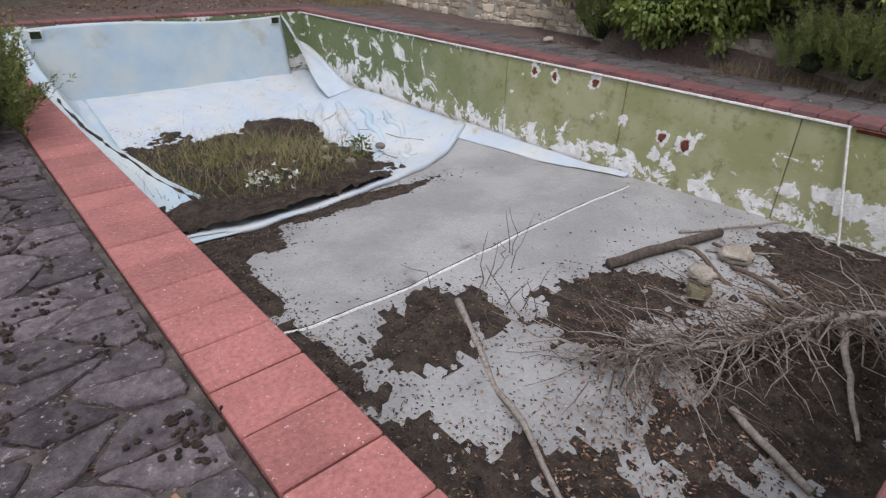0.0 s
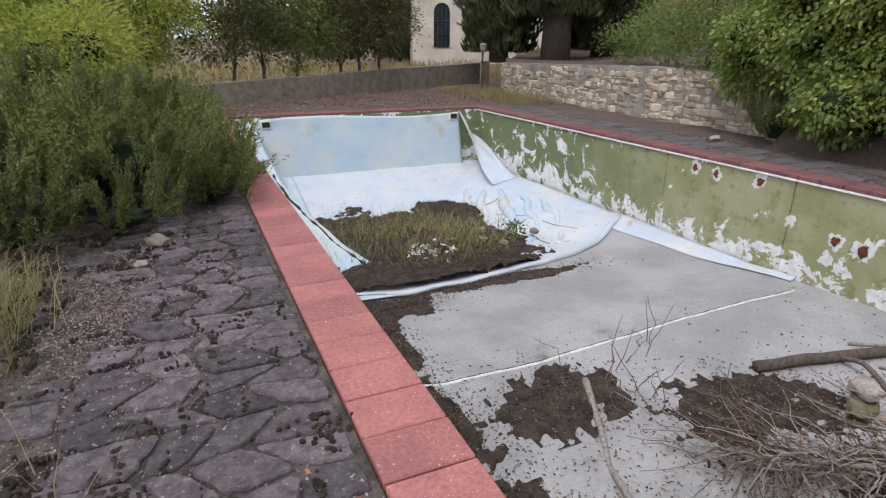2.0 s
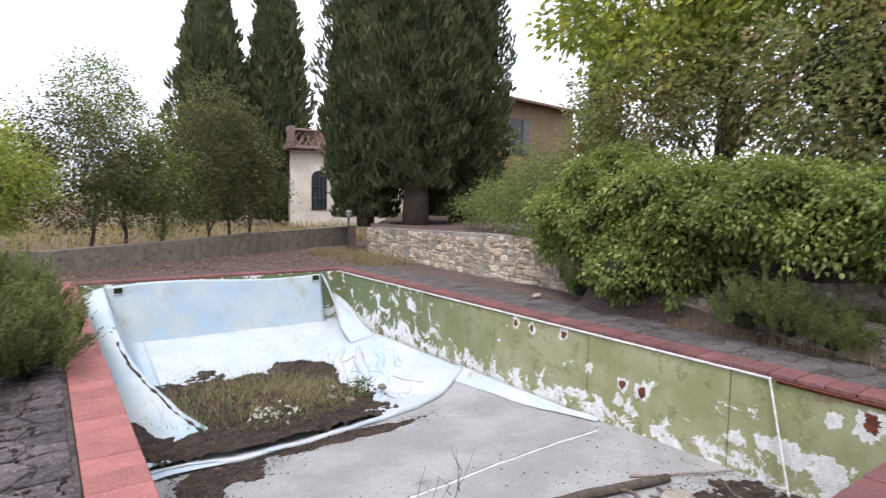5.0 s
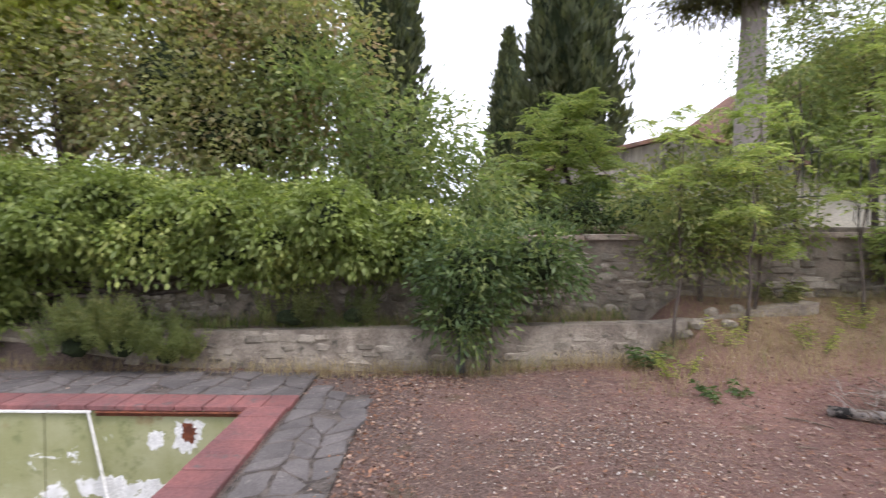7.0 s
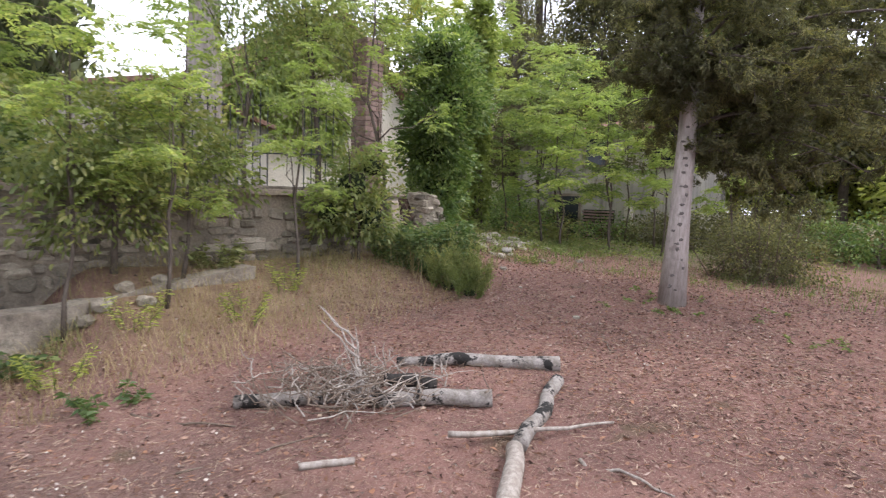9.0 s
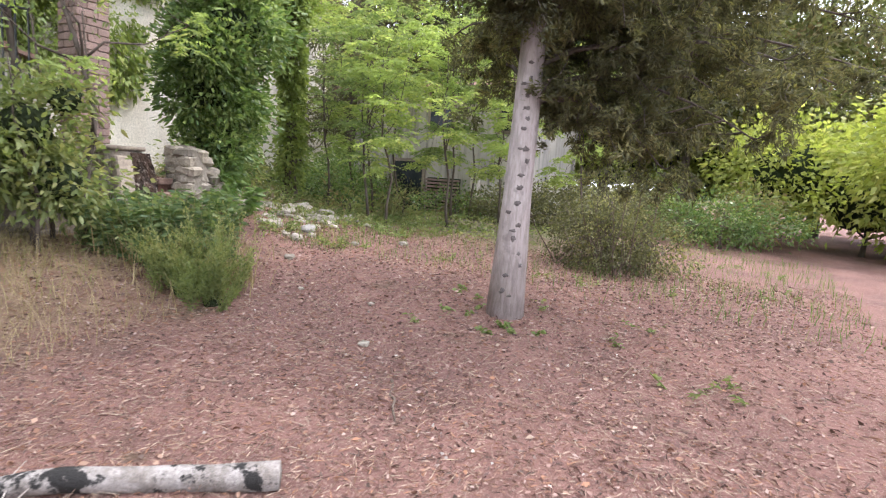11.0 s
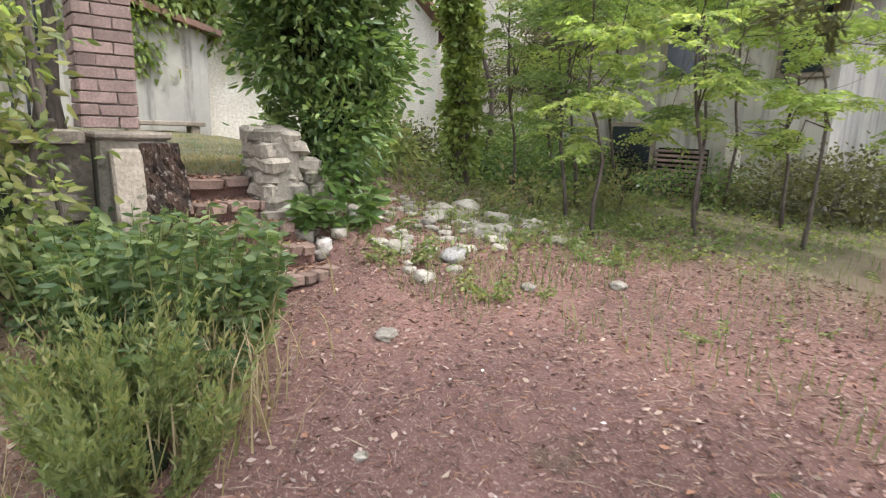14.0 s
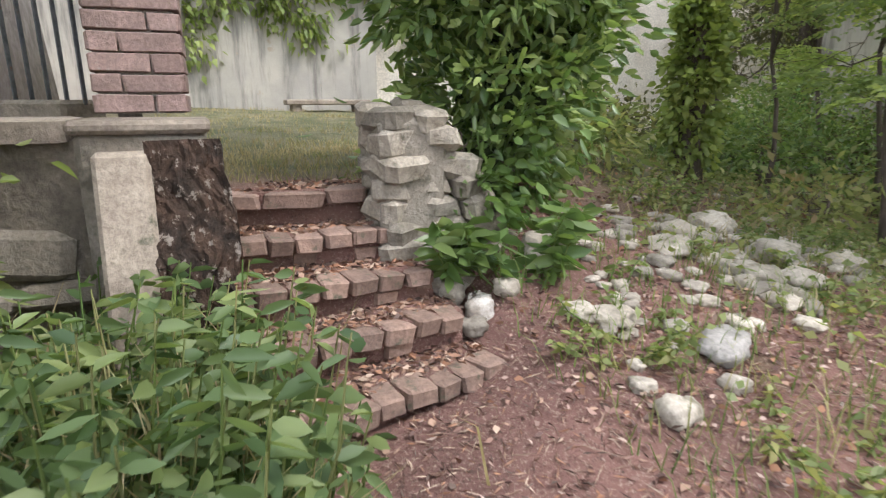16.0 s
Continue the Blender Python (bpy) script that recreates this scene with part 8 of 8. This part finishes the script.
blade_field("field_grass", strew(6000, -10, 16, 20.5, 34), 0.5, 0.5, 0.04, DRY_GRASS, "tall dry grass of the field")
blade_field("wall_foot_grass", strew(2200, 7.9, 9.6, 12.0, 16.5), 0.3, 0.7, 0.008, DRY_GRASS, "dry grass around the lamp post")

for nm, pts, mat, l, w, lab in (
    ("needle_litter", np.concatenate([strew(42000, 1.5, 9.0, -9.5, -1.9, 0.006), strew(40000, 2.5, 9.0, -14.5, -7.5, 0.006)]), LITTER, 0.05, 0.006, "carpet of brown pine needles and leaves"),
    ("leaf_litter", np.concatenate([strew(3200, 2.0, 9.0, -14.0, -2.2, 0.012), strew(2500, 7.6, 8.75, -3.0, 6.5, 0.012), strew(1600, 0.8, 8.4, -2.45, -1.75, 0.02), strew(700, -1.1, 0.5, -1.0, 4.2, 0.02), strew(2500, 8.0, 11.0, -15.5, -11.2, 0.012)]), LITTER, 0.04, 0.024, "scattered dry brown leaves"),
    ("fallen_leaves", np.concatenate([strew(9000, 3.0, 9.0, -14.5, -8.6, 0.014), strew(2600, 2.6, 8.6, -9.0, -3.0, 0.014), strew(2600, 8.2, 10.6, -15.5, -11.2, 0.014)]), CURLED_TAN, 0.034, 0.016, "scattered curled tan and pinkish dead leaves"),
    ("dry_straw", np.concatenate([strew(5000, 2.6, 8.8, -10.5, -3.0, 0.012), strew(3600, 3.0, 9.0, -14.5, -9.0, 0.012)]), STRAW, 0.13, 0.0032, "thin pale straws lying in the litter"),
    ("bark_chips", np.concatenate([strew(500, 3.0, 8.6, -6.5, -2.2, 0.012), strew(800, 0, 0, 0, 0, 0.012, (5.7, -3.9, 0.9, 0.7)), strew(160, 4.0, 8.5, -13.0, -8.0, 0.012)]), CHIPS, 0.024, 0.016, "pale chips and small stones in the litter"),
    ("deck_gravel", np.concatenate([strew(9000, 0, 0, 0, 0, 0.03, (-0.35, 2.5, 0.2, 0.75)), strew(12000, -1.15, -0.2, 0.2, 4.2, 0.012), strew(4500, -1.2, 0.55, -1.5, 4.5, 0.03), strew(1500, 7.5, 8.5, -1.5, 6.0, 0.035), strew(2500, 1.0, 8.3, -2.5, -1.6, 0.02)]), GRIT, 0.016, 0.011, "loose pale gravel over the paving"),
    ("curled_leaves", np.concatenate([strew(7000, 0, 0, 0, 0, 0.012, (-0.62, 2.3, 0.22, 0.8)), strew(3000, -1.5, -0.3, 0.2, 4.0, 0.012), strew(900, -1.0, 0.5, -1.0, 4.5, 0.014)]), CURLED, 0.032, 0.011, "carpet of curled dry leaves over the paving edge"),
    ("far_leaf_litter", np.concatenate([strew(4000, 0.5, 10.0, 12.9, 18.0, 0.012)]), LITTER, 0.06, 0.03, "dead leaves beyond the pool"),
):
    k = len(pts)
    ob = foliage(nm, mat, pts, np.stack([rng.normal(size=k), rng.normal(size=k), rng.normal(size=k) * 0.18], 1), l, w, droop=0.0)
    tagged(ob, lab, "litter", "", "stuff")
bank_at = np.concatenate([strew(4500, 7.0, 13.5, -18.5, -13.8, 0.03), strew(350, 8.2, 10.5, -14.0, -11.6, 0.03)])
bank_at[:, 2] += rng.uniform(0, 0.08, len(bank_at))
tagged(foliage("ground_cover", SHRUB_LEAF, bank_at, np.stack([rng.normal(size=len(bank_at)), rng.normal(size=len(bank_at)), rng.uniform(0, 0.8, len(bank_at))], 1), 0.06, 0.032, droop=0.2), "low leafy ground cover on the wooded bank", "plants", "", "stuff")
moss = strew(200, -1.1, 0.55, -1.0, 4.2, 0.0)


# ---- pieces of paving and walls ----
def paving(name, x0, x1, y0, y1, size, label, seed, top=0.0, skip=None, tight=0.035, material=None):
    """Irregular stone slabs on a jittered lattice, each its own piece with open joints."""
    r = random.Random(seed)
    parent = tagged(new(name), label, "paving", "", "structure")
    nx, ny = max(1, round((x1 - x0) / size[0])), max(1, round((y1 - y0) / size[1]))
    P = [[Vector((x0 + (x1 - x0) * (i + (0.0 if i in (0, nx) else r.uniform(-0.3, 0.3) + (0.22 if j % 2 else -0.22) * (0 < i < nx))) / nx, y0 + (y1 - y0) * (j + (0.0 if j in (0, ny) else r.uniform(-0.24, 0.24))) / ny, 0)) for j in range(ny + 1)] for i in range(nx + 1)]
    for i in range(nx):
        for j in range(ny):
            ring = [P[i][j], P[i + 1][j], P[i + 1][j + 1], P[i][j + 1]]
            c = sum(ring, Vector()) / 4
            if skip and skip(c.x, c.y):
                continue
            pts = []
            for a, b in zip(ring, ring[1:] + ring[:1]):
                for t in (0.05, 0.2, 0.35, 0.5, 0.65, 0.8, 0.95):
                    q = a.lerp(b, t)
                    q = c + (q - c) * r.uniform(0.84 + tight, 0.93 + tight)
                    if t in (0.05, 0.95):
                        q = c + (q - c) * r.uniform(0.86, 1.0)
                    pts.append(q - c)
            n = len(pts)
            up = r.uniform(-0.006, 0.012)
            v = [(p.x, p.y, -0.09) for p in pts] + [(p.x, p.y, up - 0.008) for p in pts] + [(p.x * 0.94, p.y * 0.94, up + r.uniform(-0.002, 0.003)) for p in pts]
            f = [(k, (k + 1) % n, (k + 1) % n + n, k + n) for k in range(n)] + [(k + n, (k + 1) % n + n, (k + 1) % n + 2 * n, k + 2 * n) for k in range(n)] + [tuple(range(2 * n, 3 * n))]
            ob = solid("paving_stone", v, f, material or PAVER, parent)
            ob.location = (c.x, c.y, top)
    return parent


bed = thing("paving_bed", (0, 0, 0), "dark mossy gravel between paving stones", "gravel")
part("bed", box_bm((1.75, 7.6, 0.04), 0.0, (-0.27, 1.9, -0.043)), PAVER_BED, bed)
part("bed", box_bm((7.1, 0.7, 0.04), 0.0, (4.0, -1.53, -0.04)), PAVER_BED, bed)
part("bed", box_bm((1.0, 14.4, 0.04), 0.0, (7.98, 6.05, -0.04)), PAVER_BED, bed)
paving("pavement_west", -1.1, 0.58, -1.9, 5.7, (0.27, 0.23), "crazy paving of purple-grey stone slabs with mossy joints", 3, -0.008, lambda x, y: x < -0.5 + 0.25 * math.sin(y * 3.1) and y > 0.9 or x < -0.1 and y > 2.6 and math.sin(x * 9 + y * 7) > 0.2, 0.03)
paving("pavement_south", 0.62, 8.2, -2.15, -1.19, (0.29, 0.25), "worn dark stone paving at the pool end", 4, -0.016, lambda x, y: y < -1.9 + 0.12 * math.sin(x * 5.3) or x > 7.7 + 0.35 * math.sin(y * 9 + 1), 0.03, DECK)
paving("pavement_east", 7.5, 8.45, -1.15, 13.2, (0.32, 0.34), "dark stone paving along the pool", 5, -0.016, None, 0.03, DECK)
moss_bits = []
mr = random.Random(2)
for px, py, pz in moss.tolist():
    ang = mr.choice((0.2, 1.4, 1.7, 0.0))
    for i in range(mr.randint(4, 16)):
        d = mr.gauss(0, 0.05)
        x, y = px + d * math.cos(ang) + mr.gauss(0, 0.012), py + d * math.sin(ang) + mr.gauss(0, 0.012)
        s = mr.uniform(0.005, 0.015)
        moss_bits.append(tube([(x, y, -0.03), (x, y, 0.004), (x + s * 0.2, y, s * 0.6)], [s, s * 0.95, s * 0.35], 6))
tagged(solid("moss_tufts", *bundle(moss_bits), DIRT, None, "small dark moss tufts in the paving joints"), "", "moss", "", "stuff")

stone_face(stone_wall, (9.95, 16.0), (9.62, 12.8), (0.0, 0.0), (0.95, 1.0), 0.19, 0.115, 1, BLOCKS, 0.03, 0.95, 110)
stone_face(stone_wall, (9.62, 12.8), (9.55, 9.0), (0.0, 0.0), (1.0, 1.08), 0.19, 0.115, 2, BLOCKS, 0.03, 0.95, 220)
stone_face(stone_wall, (9.55, 9.0), (9.5, 5.6), (0.0, 0.0), (1.08, 0.98), 0.19, 0.115, 3, BLOCKS, 0.03, 0.95, 220)
stone_face(low_wall, (8.68, 0.0), (8.62, -2.4), (0.0, 0.02), (0.42, 0.48), 0.18, 0.11, 4, PIER_BLOCKS, 0.014, 0.42)
stone_face(low_wall, (8.62, -2.4), (8.58, -5.4), (0.05, 0.15), (0.48, 0.58), 0.18, 0.11, 5, PIER_BLOCKS, 0.014, 0.42)
stone_face(upper_wall, (9.35, -3.5), (9.34, -6.8), (0.5, 0.75), (1.5, 1.55), 0.22, 0.12, 6, RUBBLE, 0.05, 0.95, 200)
stone_face(upper_wall, (9.34, -6.8), (9.32, -9.7), (0.75, 0.7), (1.5, 1.62), 0.2, 0.11, 7, PIER_BLOCKS, 0.06, 0.8, 180)
stone_face(upper_wall, (9.38, 0.0), (9.35, -3.5), (0.46, 0.5), (1.4, 1.45), 0.22, 0.13, 8, RUBBLE, 0.05, 0.9, 180)
stone_face(low_wall, (8.78, 3.2), (8.68, 0.0), (0.0, 0.0), (0.4, 0.42), 0.18, 0.11, 9, PIER_BLOCKS, 0.014, 0.42)
stone_face(low_wall, (8.58, -5.5), (8.66, -7.3), (0.45, 0.6), (0.6, 0.84), 0.18, 0.11, 10, PIER_BLOCKS, 0.014, 0.6)
stone_face(upper_wall, (9.55, 5.2), (9.38, 0.0), (0.46, 0.46), (1.4, 1.4), 0.22, 0.13, 11, RUBBLE, 0.05, 0.9, 180)
